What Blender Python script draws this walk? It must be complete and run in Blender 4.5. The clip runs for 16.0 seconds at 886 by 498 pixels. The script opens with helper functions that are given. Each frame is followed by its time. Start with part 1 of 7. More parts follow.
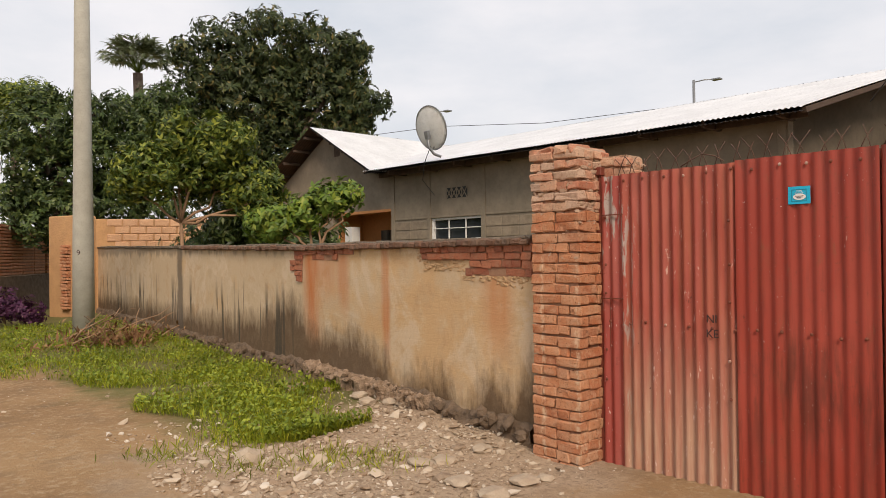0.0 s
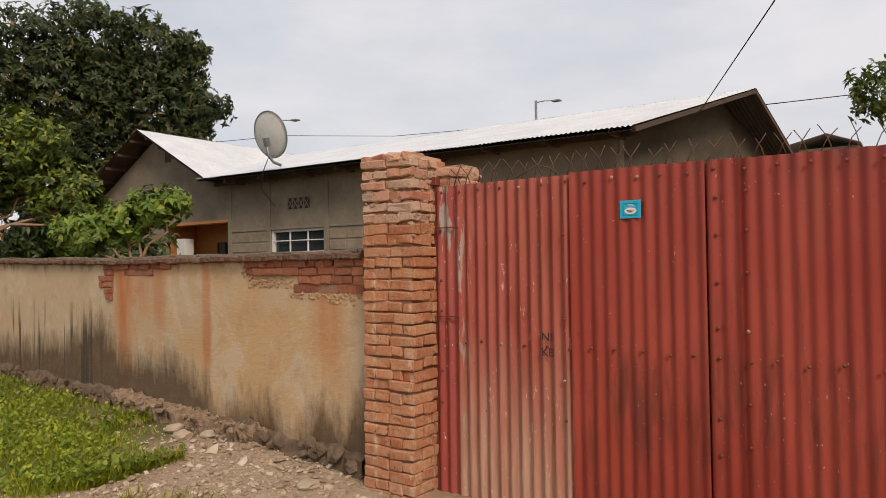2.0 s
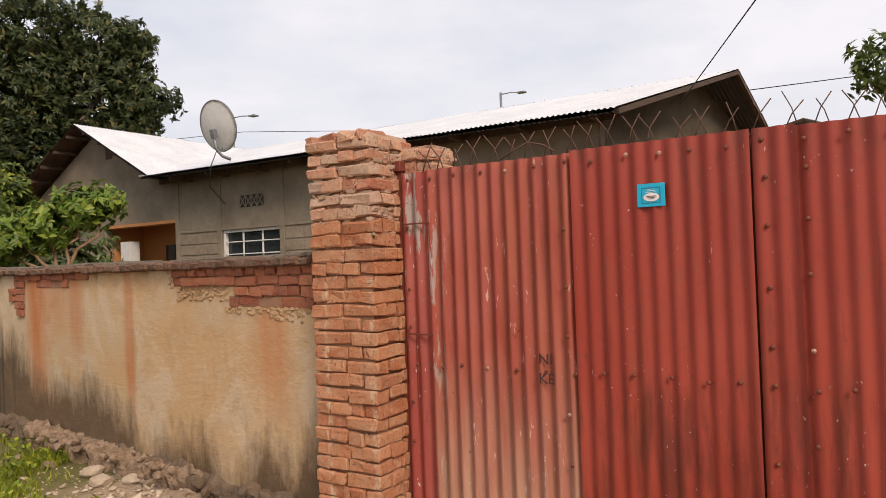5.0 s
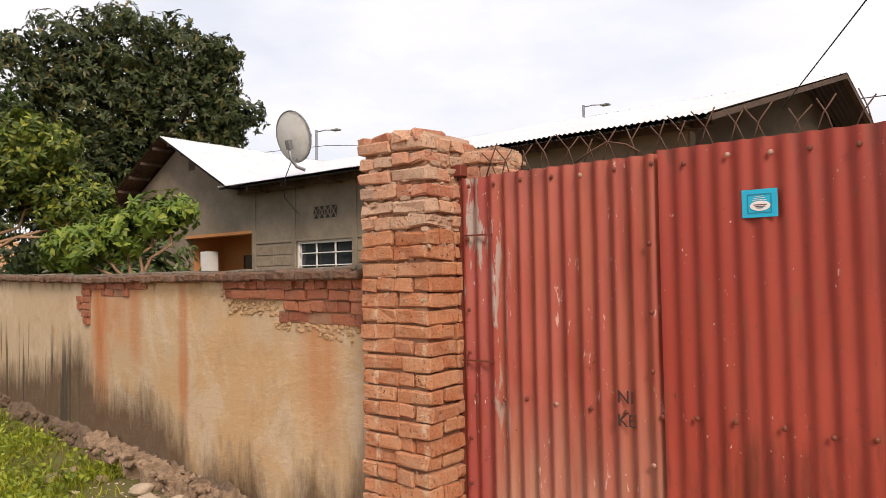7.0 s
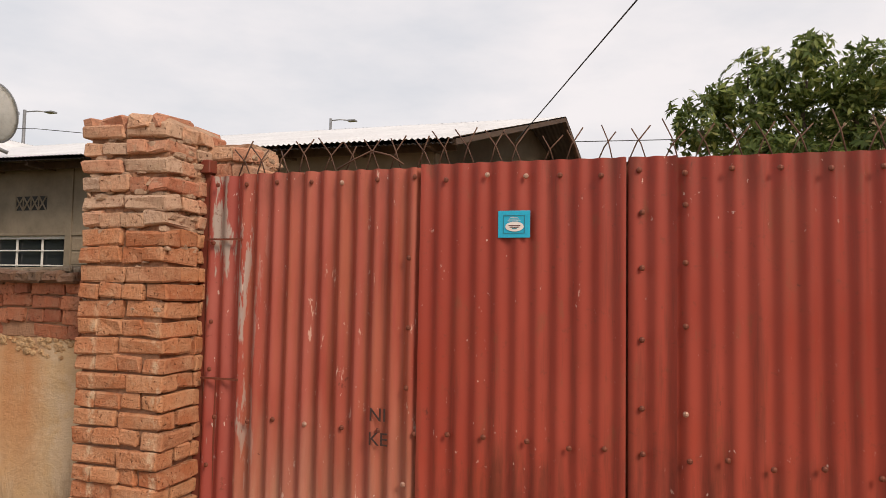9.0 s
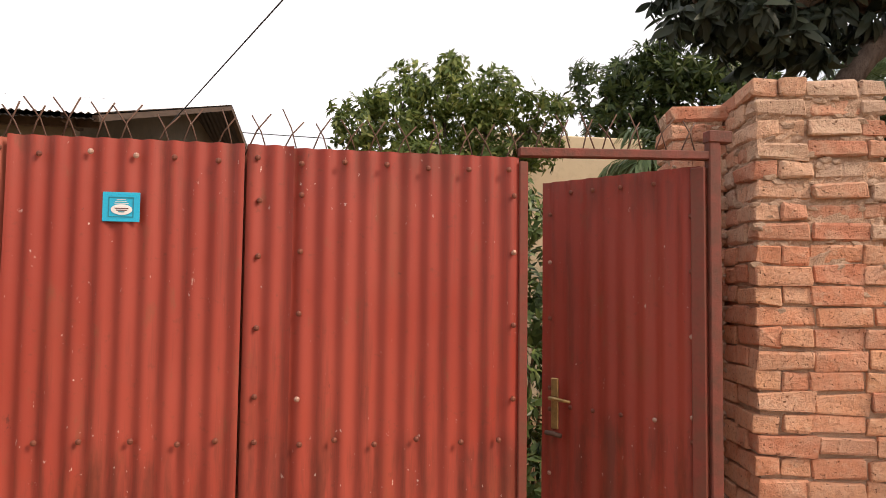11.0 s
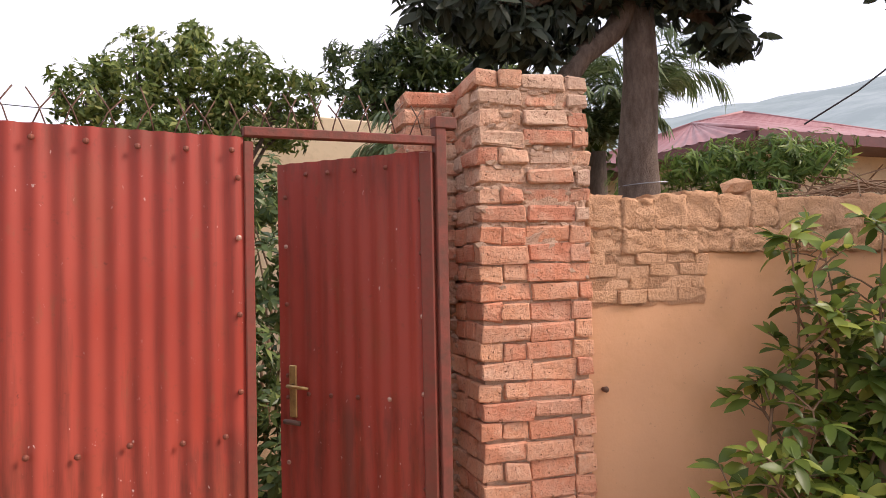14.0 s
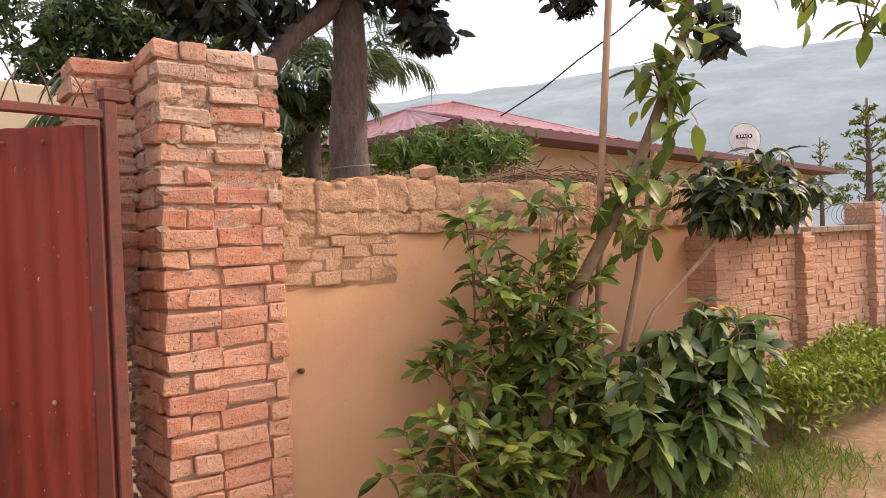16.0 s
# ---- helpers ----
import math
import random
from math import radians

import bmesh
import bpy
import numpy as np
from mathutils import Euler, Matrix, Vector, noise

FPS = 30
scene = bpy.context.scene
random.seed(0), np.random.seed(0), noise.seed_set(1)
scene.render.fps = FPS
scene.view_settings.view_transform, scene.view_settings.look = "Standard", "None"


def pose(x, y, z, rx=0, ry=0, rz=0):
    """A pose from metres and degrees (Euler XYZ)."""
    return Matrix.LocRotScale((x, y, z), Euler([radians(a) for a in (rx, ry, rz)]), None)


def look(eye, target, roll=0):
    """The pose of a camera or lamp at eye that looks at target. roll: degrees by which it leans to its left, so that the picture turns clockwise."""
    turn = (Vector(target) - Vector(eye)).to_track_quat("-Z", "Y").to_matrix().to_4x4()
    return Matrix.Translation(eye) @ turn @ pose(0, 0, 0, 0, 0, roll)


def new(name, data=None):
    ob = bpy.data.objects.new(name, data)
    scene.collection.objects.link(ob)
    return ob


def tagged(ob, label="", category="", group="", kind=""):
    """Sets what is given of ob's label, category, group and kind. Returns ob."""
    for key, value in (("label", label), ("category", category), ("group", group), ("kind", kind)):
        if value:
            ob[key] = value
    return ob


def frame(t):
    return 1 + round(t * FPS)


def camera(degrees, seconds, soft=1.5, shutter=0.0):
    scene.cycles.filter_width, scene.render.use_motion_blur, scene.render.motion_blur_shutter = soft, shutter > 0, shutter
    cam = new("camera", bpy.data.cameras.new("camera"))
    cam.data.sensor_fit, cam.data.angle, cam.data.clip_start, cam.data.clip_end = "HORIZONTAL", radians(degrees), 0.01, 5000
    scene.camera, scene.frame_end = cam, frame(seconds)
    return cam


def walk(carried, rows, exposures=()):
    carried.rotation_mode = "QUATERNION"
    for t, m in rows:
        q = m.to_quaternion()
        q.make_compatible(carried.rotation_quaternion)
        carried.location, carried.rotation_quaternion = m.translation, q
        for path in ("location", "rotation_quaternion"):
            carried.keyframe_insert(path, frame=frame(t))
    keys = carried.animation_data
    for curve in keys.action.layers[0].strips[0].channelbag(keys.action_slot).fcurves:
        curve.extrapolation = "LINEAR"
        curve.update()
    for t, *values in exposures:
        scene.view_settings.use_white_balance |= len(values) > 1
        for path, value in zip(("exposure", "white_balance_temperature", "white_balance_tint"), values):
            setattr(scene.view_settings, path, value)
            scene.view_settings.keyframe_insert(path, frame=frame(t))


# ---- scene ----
cam = camera(64.8, 16.0, soft=0.8)
PATH = [
    (0, (0.014, 0.043, 1.488), (-1.438, 1.418, 1.503), -0.7),
    (0.5, (-0.003, 0.115, 1.496), (-1.29, 1.645, 1.51), -0.9),
    (1, (-0.054, 0.241, 1.488), (-1.267, 1.83, 1.547), -2.3),
    (1.5, (-0.084, 0.381, 1.487), (-1.244, 2.008, 1.551), -1.3),
    (2, (-0.141, 0.462, 1.503), (-1.273, 2.111, 1.549), -0.8),
    (2.5, (-0.273, 0.542, 1.526), (-1.35, 2.22, 1.684), -0.8),
    (3, (-0.374, 0.658, 1.541), (-1.41, 2.365, 1.657), -0.8),
    (3.5, (-0.429, 0.859, 1.529), (-1.472, 2.563, 1.622), -1.5),
    (5.8, (-0.786, 1.437, 1.568), (-1.85, 3.131, 1.573), -2.4),
    (6, (-0.797, 1.502, 1.571), (-1.909, 3.164, 1.587), -2.6),
    (6.5, (-0.823, 1.613, 1.588), (-2.026, 3.21, 1.637), -2.4),
    (7, (-0.863, 1.665, 1.561), (-2.099, 3.235, 1.64), -1.0),
    (7.5, (-0.955, 1.695, 1.612), (-2.29, 3.181, 1.715), -1.6),
    (8, (-1.024, 1.731, 1.573), (-2.262, 3.3, 1.668), -0.3),
    (8.5, (-1.042, 1.779, 1.553), (-1.963, 3.551, 1.659), 1.0),
    (9, (-1.011, 1.778, 1.56), (-1.595, 3.687, 1.673), 1.0),
    (9.5, (-1.003, 1.764, 1.496), (-1.265, 3.743, 1.633), 1.0),
    (10, (-0.926, 1.798, 1.555), (-0.936, 3.796, 1.643), 0.8),
    (10.2, (-0.889, 1.803, 1.536), (-0.844, 3.8, 1.639), 0.9),
    (12.3, (-0.756, 1.817, 1.544), (-0.093, 3.702, 1.629), -0.8),
    (12.5, (-0.753, 1.801, 1.539), (-0.079, 3.682, 1.619), -1.0),
    (13, (-0.722, 1.829, 1.543), (-0.002, 3.694, 1.601), -1.1),
    (13.5, (-0.685, 1.824, 1.546), (0.109, 3.66, 1.597), -1.3),
    (14, (-0.642, 1.832, 1.551), (0.299, 3.596, 1.608), -1.2),
    (14.5, (-0.608, 1.791, 1.553), (0.477, 3.471, 1.599), -1.2),
    (15, (-0.556, 1.765, 1.561), (0.692, 3.328, 1.599), -1.6),
    (15.5, (-0.523, 1.733, 1.566), (0.864, 3.174, 1.59), -1.9),
    (16, (-0.513, 1.735, 1.558), (1.021, 3.018, 1.536), -2.2),
]
walk(cam, [(t, look(eye, target, roll)) for t, eye, target, roll in PATH], [(0, 0.05, 6650, 14), (2.5, -0.22, 6600, 15), (3.5, -0.32, 6600, 16), (6, 0.3, 6600, 17), (7, 0.29, 6600, 17), (7.5, 0.12, 6650, 16), (9, 0.02, 6850, 16), (10.2, 0.28, 7100, 16), (12.3, 0.68, 6250, 22), (14, 0.7, 6300, 23), (16, 0.78, 6450, 23)])


# ---- world and light ----
def nodes_of(tree):
    return tree.nodes, tree.links


def make_world():
    w = bpy.data.worlds.new("overcast")
    w.use_nodes = True
    n, l = nodes_of(w.node_tree)
    n.clear()
    out = n.new("ShaderNodeOutputWorld")
    sky = n.new("ShaderNodeTexSky")
    sky.sky_type, sky.sun_disc = "NISHITA", False
    sky.sun_elevation, sky.sun_rotation = radians(SUN_UP), radians(SUN_ROUND)
    sky.air_density, sky.dust_density = 1.5, 3.0
    clear = n.new("ShaderNodeBackground")
    clear.inputs["Strength"].default_value = 0.1
    l.new(sky.outputs[0], clear.inputs["Color"])
    co = n.new("ShaderNodeTexCoord")
    mp = n.new("ShaderNodeMapping")
    mp.inputs["Scale"].default_value = (1.0, 1.0, 2.6)
    l.new(co.outputs["Generated"], mp.inputs["Vector"])
    nz = n.new("ShaderNodeTexNoise")
    nz.inputs["Scale"].default_value, nz.inputs["Detail"].default_value = 2.3, 6
    nz.inputs["Roughness"].default_value = 0.55
    l.new(mp.outputs[0], nz.inputs["Vector"])
    ramp = n.new("ShaderNodeValToRGB")
    ramp.color_ramp.elements[0].position, ramp.color_ramp.elements[0].color = 0.32, (0.70, 0.76, 0.82, 1)
    ramp.color_ramp.elements[1].position, ramp.color_ramp.elements[1].color = 0.62, (0.95, 0.955, 0.97, 1)
    l.new(nz.outputs["Fac"], ramp.inputs[0])
    cloud = n.new("ShaderNodeBackground")
    cloud.inputs["Strength"].default_value = CLOUD
    l.new(ramp.outputs[0], cloud.inputs["Color"])
    mix = n.new("ShaderNodeMixShader")
    mix.inputs[0].default_value = 0.9
    l.new(clear.outputs[0], mix.inputs[1])
    l.new(cloud.outputs[0], mix.inputs[2])
    l.new(mix.outputs[0], out.inputs[0])
    scene.world = w


SUN_UP, SUN_ROUND, CLOUD = 39.0, 123.0, 0.97
make_world()
sun = new("sun", bpy.data.lights.new("sun", "SUN"))
sun.data.energy, sun.data.angle, sun.data.color = 2.7, radians(18), (1.0, 0.86, 0.69)
sun.matrix_world = look((9.0, -5.8, 8.6), (0, 0, 0))


# ---- building helpers ----
def from_lists(name, verts, faces, mat=None, parent=None, label="", smooth=False):
    me = bpy.data.meshes.new(name)
    me.from_pydata([tuple(v) for v in verts], [], [tuple(f) for f in faces])
    me.update()
    if mat:
        me.materials.append(mat)
    if smooth:
        me.polygons.foreach_set("use_smooth", [True] * len(me.polygons))
    ob = new(name, me)
    ob.parent = parent
    if label:
        tagged(ob, label)
    return ob


def part(name, bm, mat, parent=None, label="", smooth=False):
    me = bpy.data.meshes.new(name)
    bm.to_mesh(me)
    bm.free()
    me.materials.append(mat)
    if smooth:
        me.polygons.foreach_set("use_smooth", [True] * len(me.polygons))
    ob = new(name, me)
    ob.parent = parent
    if label:
        tagged(ob, label)
    return ob


def empty(name, m, label, category, group="", kind=""):
    ob = new(name)
    ob.empty_display_size = 0.1
    ob.matrix_world = m
    return tagged(ob, label, category, group, kind)


def box(bm, lo, hi, bevel=0.0, m=None, jitter=0.0, rng=random):
    made = bmesh.ops.create_cube(bm, size=1.0)["verts"]
    c = [(a + b) / 2 for a, b in zip(lo, hi)]
    s = [b - a for a, b in zip(lo, hi)]
    for v in made:
        v.co = Vector([c[i] + v.co[i] * s[i] + (rng.uniform(-jitter, jitter) if jitter else 0) for i in range(3)])
    if bevel:
        edges = list({e for v in made for e in v.link_edges})
        made = list({v for f in bmesh.ops.bevel(bm, geom=edges, offset=bevel, segments=1, affect="EDGES")["faces"] for v in f.verts} | {v for v in made if v.is_valid})
    if m is not None:
        bmesh.ops.transform(bm, matrix=m, verts=made)
    return made


def tube(bm, pts, radii, sides=8, cap=True):
    """A tapered tube along points."""
    rings = []
    pts = [Vector(p) for p in pts]
    for i, p in enumerate(pts):
        d = (pts[min(i + 1, len(pts) - 1)] - pts[max(i - 1, 0)]).normalized()
        a = d.orthogonal().normalized() if i == 0 else (rings_a - d * rings_a.dot(d)).normalized()
        rings_a = a
        b = d.cross(a)
        r = radii[i] if isinstance(radii, (list, tuple)) else radii
        rings.append([bm.verts.new(p + (a * math.cos(k * 2 * math.pi / sides) + b * math.sin(k * 2 * math.pi / sides)) * r) for k in range(sides)])
    for r0, r1 in zip(rings, rings[1:]):
        for k in range(sides):
            bm.faces.new((r0[k], r0[(k + 1) % sides], r1[(k + 1) % sides], r1[k]))
    if cap:
        bm.faces.new(rings[0][::-1])
        bm.faces.new(rings[-1])


def tube_part(name, pts, radii, mat, parent=None, label="", sides=8):
    bm = bmesh.new()
    tube(bm, pts, radii, sides)
    return part(name, bm, mat, parent, label, smooth=True)


def box_part(name, lo, hi, mat, parent=None, label="", bevel=0.004):
    bm = bmesh.new()
    box(bm, lo, hi, bevel)
    return part(name, bm, mat, parent, label)


# ---- materials ----
class Paint:
    """Builds one node material step by step."""

    def __init__(self, name, rough=0.85, metal=0.0, spec=0.4):
        self.mat = bpy.data.materials.new(name)
        self.mat.use_nodes = True
        self.n, self.l = nodes_of(self.mat.node_tree)
        self.bsdf = self.n["Principled BSDF"]
        self.bsdf.inputs["Roughness"].default_value = rough
        self.bsdf.inputs["Metallic"].default_value = metal
        self.bsdf.inputs["Specular IOR Level"].default_value = spec
        self.geo = self.n.new("ShaderNodeNewGeometry")
        self.obj = self.n.new("ShaderNodeTexCoord").outputs["Object"]
        self.col = None

    def vec(self, scale=(1, 1, 1), world=False):
        mp = self.n.new("ShaderNodeMapping")
        mp.inputs["Scale"].default_value = scale
        self.l.new(self.geo.outputs["Position"] if world else self.obj, mp.inputs["Vector"])
        return mp.outputs[0]

    def noise(self, scale=5.0, detail=4, rough=0.6, stretch=(1, 1, 1), world=True, distort=0.0):
        t = self.n.new("ShaderNodeTexNoise")
        t.inputs["Scale"].default_value, t.inputs["Detail"].default_value = scale, detail
        t.inputs["Roughness"].default_value, t.inputs["Distortion"].default_value = rough, distort
        self.l.new(self.vec(stretch, world), t.inputs["Vector"])
        return t.outputs["Fac"]

    def ramp(self, fac, lo, hi, a=0.0, b=1.0):
        r = self.n.new("ShaderNodeMapRange")
        r.inputs["From Min"].default_value, r.inputs["From Max"].default_value = lo, hi
        r.inputs["To Min"].default_value, r.inputs["To Max"].default_value = a, b
        self.l.new(fac, r.inputs["Value"])
        return r.outputs[0]

    def math(self, op, a, b=None):
        m = self.n.new("ShaderNodeMath")
        m.operation = op
        for i, v in enumerate((a, b)):
            if v is None:
                continue
            if isinstance(v, (int, float)):
                m.inputs[i].default_value = v
            else:
                self.l.new(v, m.inputs[i])
        return m.outputs[0]

    def axis(self, i, world=True):
        s = self.n.new("ShaderNodeSeparateXYZ")
        self.l.new(self.geo.outputs["Position"] if world else self.obj, s.inputs[0])
        return s.outputs[i]

    def rand(self):
        return self.n.new("ShaderNodeObjectInfo").outputs["Random"]

    def island(self):
        return self.geo.outputs["Random Per Island"]

    def base(self, c):
        self.col = tuple(c) + (1,)
        return self

    def mix(self, fac, c, blend="MIX"):
        m = self.n.new("ShaderNodeMix")
        m.data_type, m.blend_type = "RGBA", blend
        if isinstance(fac, (int, float)):
            m.inputs[0].default_value = fac
        else:
            self.l.new(fac, m.inputs[0])
        if isinstance(self.col, tuple):
            m.inputs[6].default_value = self.col
        else:
            self.l.new(self.col, m.inputs[6])
        m.inputs[7].default_value = tuple(c) + (1,)
        self.col = m.outputs[2]
        return self

    def shades(self, fac, stops):
        r = self.n.new("ShaderNodeValToRGB")
        el = r.color_ramp.elements
        while len(el) < len(stops):
            el.new(0.5)
        for e, (p, c) in zip(el, stops):
            e.position, e.color = p, tuple(c) + (1,)
        self.l.new(fac, r.inputs[0])
        self.col = r.outputs[0]
        return self

    def bump(self, fac, strength=0.4, dist=0.01):
        b = self.n.new("ShaderNodeBump")
        b.inputs["Strength"].default_value, b.inputs["Distance"].default_value = strength, dist
        self.l.new(fac, b.inputs["Height"])
        self.l.new(b.outputs[0], self.bsdf.inputs["Normal"])
        return self

    def rough(self, fac):
        self.l.new(fac, self.bsdf.inputs["Roughness"])
        return self

    def done(self):
        if isinstance(self.col, tuple):
            self.bsdf.inputs["Base Color"].default_value = self.col
        elif self.col is not None:
            self.l.new(self.col, self.bsdf.inputs["Base Color"])
        return self.mat


def simple(name, c, c2=None, scale=8.0, rough=0.8, metal=0.0, bump=0.2, dist=0.004, stretch=(1, 1, 1)):
    p = Paint(name, rough, metal).base(c)
    f = p.noise(scale, 5, 0.65, stretch)
    p.mix(p.ramp(f, 0.35, 0.65), c2 or [v * 0.7 for v in c])
    g = p.noise(scale * 7, 3, 0.6, stretch)
    p.mix(p.ramp(g, 0.5, 0.75, 0, 0.35), [v * 0.55 for v in c])
    if bump:
        p.bump(g, bump, dist)
    return p.done()


def brick_mat(name, stops, dust=(0.5, 0.40, 0.30), drips=()):
    p = Paint(name, 0.92, spec=0.2)
    r = p.rand()
    p.shades(r, stops)
    f = p.noise(9, 5, 0.65)
    p.mix(p.ramp(f, 0.42, 0.7, 0, 0.5), dust)
    g = p.noise(55, 5, 0.75)
    p.mix(p.ramp(g, 0.5, 0.7, 0, 0.55), [v * 0.5 for v in stops[0][1]])
    w = p.noise(24, 4, 0.7)
    p.mix(p.ramp(w, 0.55, 0.7, 0, 0.5), dust)
    pit = p.noise(75, 2, 0.5)
    p.mix(p.ramp(pit, 0.66, 0.72, 0, 0.7), [v * 0.3 for v in stops[0][1]])
    # pale lime drips run straight down the face
    for at in drips:
        d = p.math("ABSOLUTE", p.math("SUBTRACT", p.math("ADD", p.axis(0), p.ramp(p.noise(9, 3), 0, 1, -0.03, 0.03)), at))
        streak = p.math("MULTIPLY", p.ramp(d, 0.008, 0.026, 0.8, 0), p.ramp(p.noise(20, 5, 0.75, (1, 1, 0.6)), 0.46, 0.56, 0, 1))
        p.mix(p.math("MULTIPLY", streak, p.ramp(p.axis(2), 1.5, 1.4, 0, 1)), (0.64, 0.47, 0.32))
    p.bump(p.math("SUBTRACT", p.math("ADD", g, w), p.ramp(pit, 0.62, 0.74, 0, 0.8)), 1.0, 0.011)
    return p.done()


M_BRICK_L = brick_mat("fired_brick_orange", [(0.0, (0.42, 0.15, 0.07)), (0.35, (0.50, 0.205, 0.10)), (0.7, (0.57, 0.265, 0.135)), (1.0, (0.46, 0.21, 0.115))], (0.58, 0.39, 0.25), (-3.30, -2.985))
# wall bricks coloured darker to carry the shade beneath the coping
M_BRICK_WALL = brick_mat("soot_red_brick", [(0.0, (0.29, 0.095, 0.055)), (0.5, (0.39, 0.135, 0.072)), (1.0, (0.46, 0.175, 0.095))], (0.34, 0.2, 0.13))
M_BRICK_R = brick_mat("fired_brick_salmon", [(0.0, (0.55, 0.215, 0.125)), (0.35, (0.65, 0.295, 0.17)), (0.75, (0.70, 0.37, 0.215)), (1.0, (0.60, 0.30, 0.19))], (0.64, 0.44, 0.31))
M_BRICK_TOP = brick_mat("weathered_brick", [(0.0, (0.50, 0.20, 0.12)), (0.4, (0.60, 0.30, 0.19)), (0.8, (0.66, 0.41, 0.27)), (1.0, (0.50, 0.35, 0.26))], (0.56, 0.42, 0.30))


def adobe_mat():
    p = Paint("granular_adobe", 0.97, spec=0.1)
    p.shades(p.rand(), [(0.0, (0.64, 0.37, 0.21)), (0.5, (0.69, 0.41, 0.235)), (1.0, (0.66, 0.395, 0.235))])
    p.mix(p.ramp(p.noise(5, 5, 0.65), 0.42, 0.66, 0, 0.6), (0.71, 0.45, 0.28))
    g = p.noise(48, 5, 0.75)
    p.mix(p.ramp(g, 0.42, 0.33, 0, 0.6), (0.33, 0.16, 0.09))
    p.mix(p.ramp(g, 0.56, 0.68, 0, 0.5), (0.70, 0.45, 0.30))
    p.bump(g, 1.0, 0.03)
    return p.done()


M_ADOBE = adobe_mat()
M_MORTAR = simple("mud_mortar", (0.48, 0.29, 0.185), (0.36, 0.21, 0.13), 14, 0.95, bump=0.8, dist=0.01)
M_MORTAR_PALE = simple("sandy_mortar", (0.56, 0.37, 0.255), (0.45, 0.285, 0.19), 22, 0.95, bump=1.0, dist=0.012)
M_MORTAR_LUMP = simple("crumbly_mortar", (0.54, 0.37, 0.26), (0.42, 0.28, 0.19), 30, 0.95, bump=1.0, dist=0.01)
# darker mix; also paints in the shadow lines of the left pillar's joints
M_MORTAR_DARK = simple("dark_mud_mortar", (0.38, 0.21, 0.125), (0.26, 0.14, 0.085), 14, 0.95, bump=0.8, dist=0.01)


def plaster_left():
    p = Paint("stained_plaster", 0.92, spec=0.2).base((0.55, 0.375, 0.205))
    x, z = p.axis(0, False), p.axis(2, False)
    p.mix(p.ramp(p.noise(0.8, 4), 0.42, 0.6, 0, 0.7), (0.53, 0.34, 0.175))
    p.mix(p.ramp(p.math("ADD", p.noise(1.1, 5, 0.65), p.ramp(x, -2.2, -4.6, 0.0, 0.2)), 0.48, 0.62, 0, 0.75), (0.50, 0.395, 0.27))
    p.mix(p.ramp(p.noise(2.6, 6, 0.72), 0.52, 0.64, 0, 0.5), (0.43, 0.315, 0.195))
    p.mix(p.ramp(p.noise(5.5, 6, 0.7), 0.56, 0.66, 0, 0.4), (0.60, 0.47, 0.32))
    p.mix(p.ramp(p.noise(1.35, 7, 0.7, distort=0.8), 0.50, 0.60, 0, 0.6), (0.60, 0.48, 0.345))
    p.mix(p.ramp(p.noise(1.9, 7, 0.72, distort=0.6), 0.55, 0.66, 0, 0.55), (0.43, 0.26, 0.125))
    # brick-dust streaks run down below the open brickwork: place, half width, lower end, strength
    for at, wide, low, much in ((-3.88, 0.27, 0.10, 1.0), (-3.08, 0.16, 0.70, 0.85), (-2.20, 0.085, 0.30, 0.85), (-0.45, 0.24, 0.50, 0.6), (-3.5, 0.45, 0.8, 0.5)):
        d = p.math("ABSOLUTE", p.math("SUBTRACT", p.math("ADD", x, p.ramp(p.noise(2.2, 3, stretch=(1, 1, 0.5)), 0, 1, -0.07, 0.07)), at))
        streak = p.math("MULTIPLY", p.ramp(d, wide * 0.35, wide * 1.1, much, 0), p.ramp(z, low, low + 0.45, 0, 1))
        p.mix(p.math("MULTIPLY", streak, p.ramp(p.noise(5, 4, stretch=(1, 1, 0.2)), 0.3, 0.6, 0.4, 1)), (0.47, 0.175, 0.065))
    # black mould climbs the foot in ragged tongues
    crest = p.n.new("ShaderNodeFloatCurve")
    cm = crest.mapping.curves[0]
    for a, b in ((0.10, 0.60), (0.22, 0.70), (0.33, 0.90), (0.37, 0.80), (0.41, 0.62), (0.45, 0.58), (0.52, 0.60), (0.60, 0.55), (0.66, 0.40), (0.71, 0.20), (0.77, 0.36), (0.82, 0.36), (0.87, 0.16), (0.92, 0.42), (0.955, 0.34), (0.975, 0.55)):
        cm.points.new(a, b)
    cm.points[0].location, cm.points[len(cm.points) - 1].location = (0.0, 0.5), (1.0, 0.58)
    crest.mapping.update()
    p.l.new(p.ramp(p.math("ADD", x, p.ramp(p.noise(3, 4, 0.6, (1, 1, 0.3)), 0, 1, -0.22, 0.22)), -6.6, 0.0, 0, 1), crest.inputs["Value"])
    reach = p.math("SUBTRACT", crest.outputs[0], z)
    rag = p.math("ADD", p.ramp(p.noise(5, 6, 0.7, (1, 1, 0.22)), 0, 1, -0.34, 0.34), p.ramp(p.noise(16, 5, 0.75, (1, 1, 0.4)), 0, 1, -0.2, 0.2))
    mould = p.ramp(p.math("ADD", reach, rag), -0.16, 0.18, 0, 0.92)
    p.mix(mould, (0.10, 0.060, 0.032))
    p.mix(p.math("MULTIPLY", mould, p.ramp(p.noise(8, 5, 0.7), 0.45, 0.62, 0, 0.45)), (0.20, 0.14, 0.085))
    # narrow black runs on the older plaster
    fine = p.noise(3.6, 4, 0.6, (1.6, 1, 0.1))
    far = p.ramp(x, -4.2, -4.7, 0, 1)
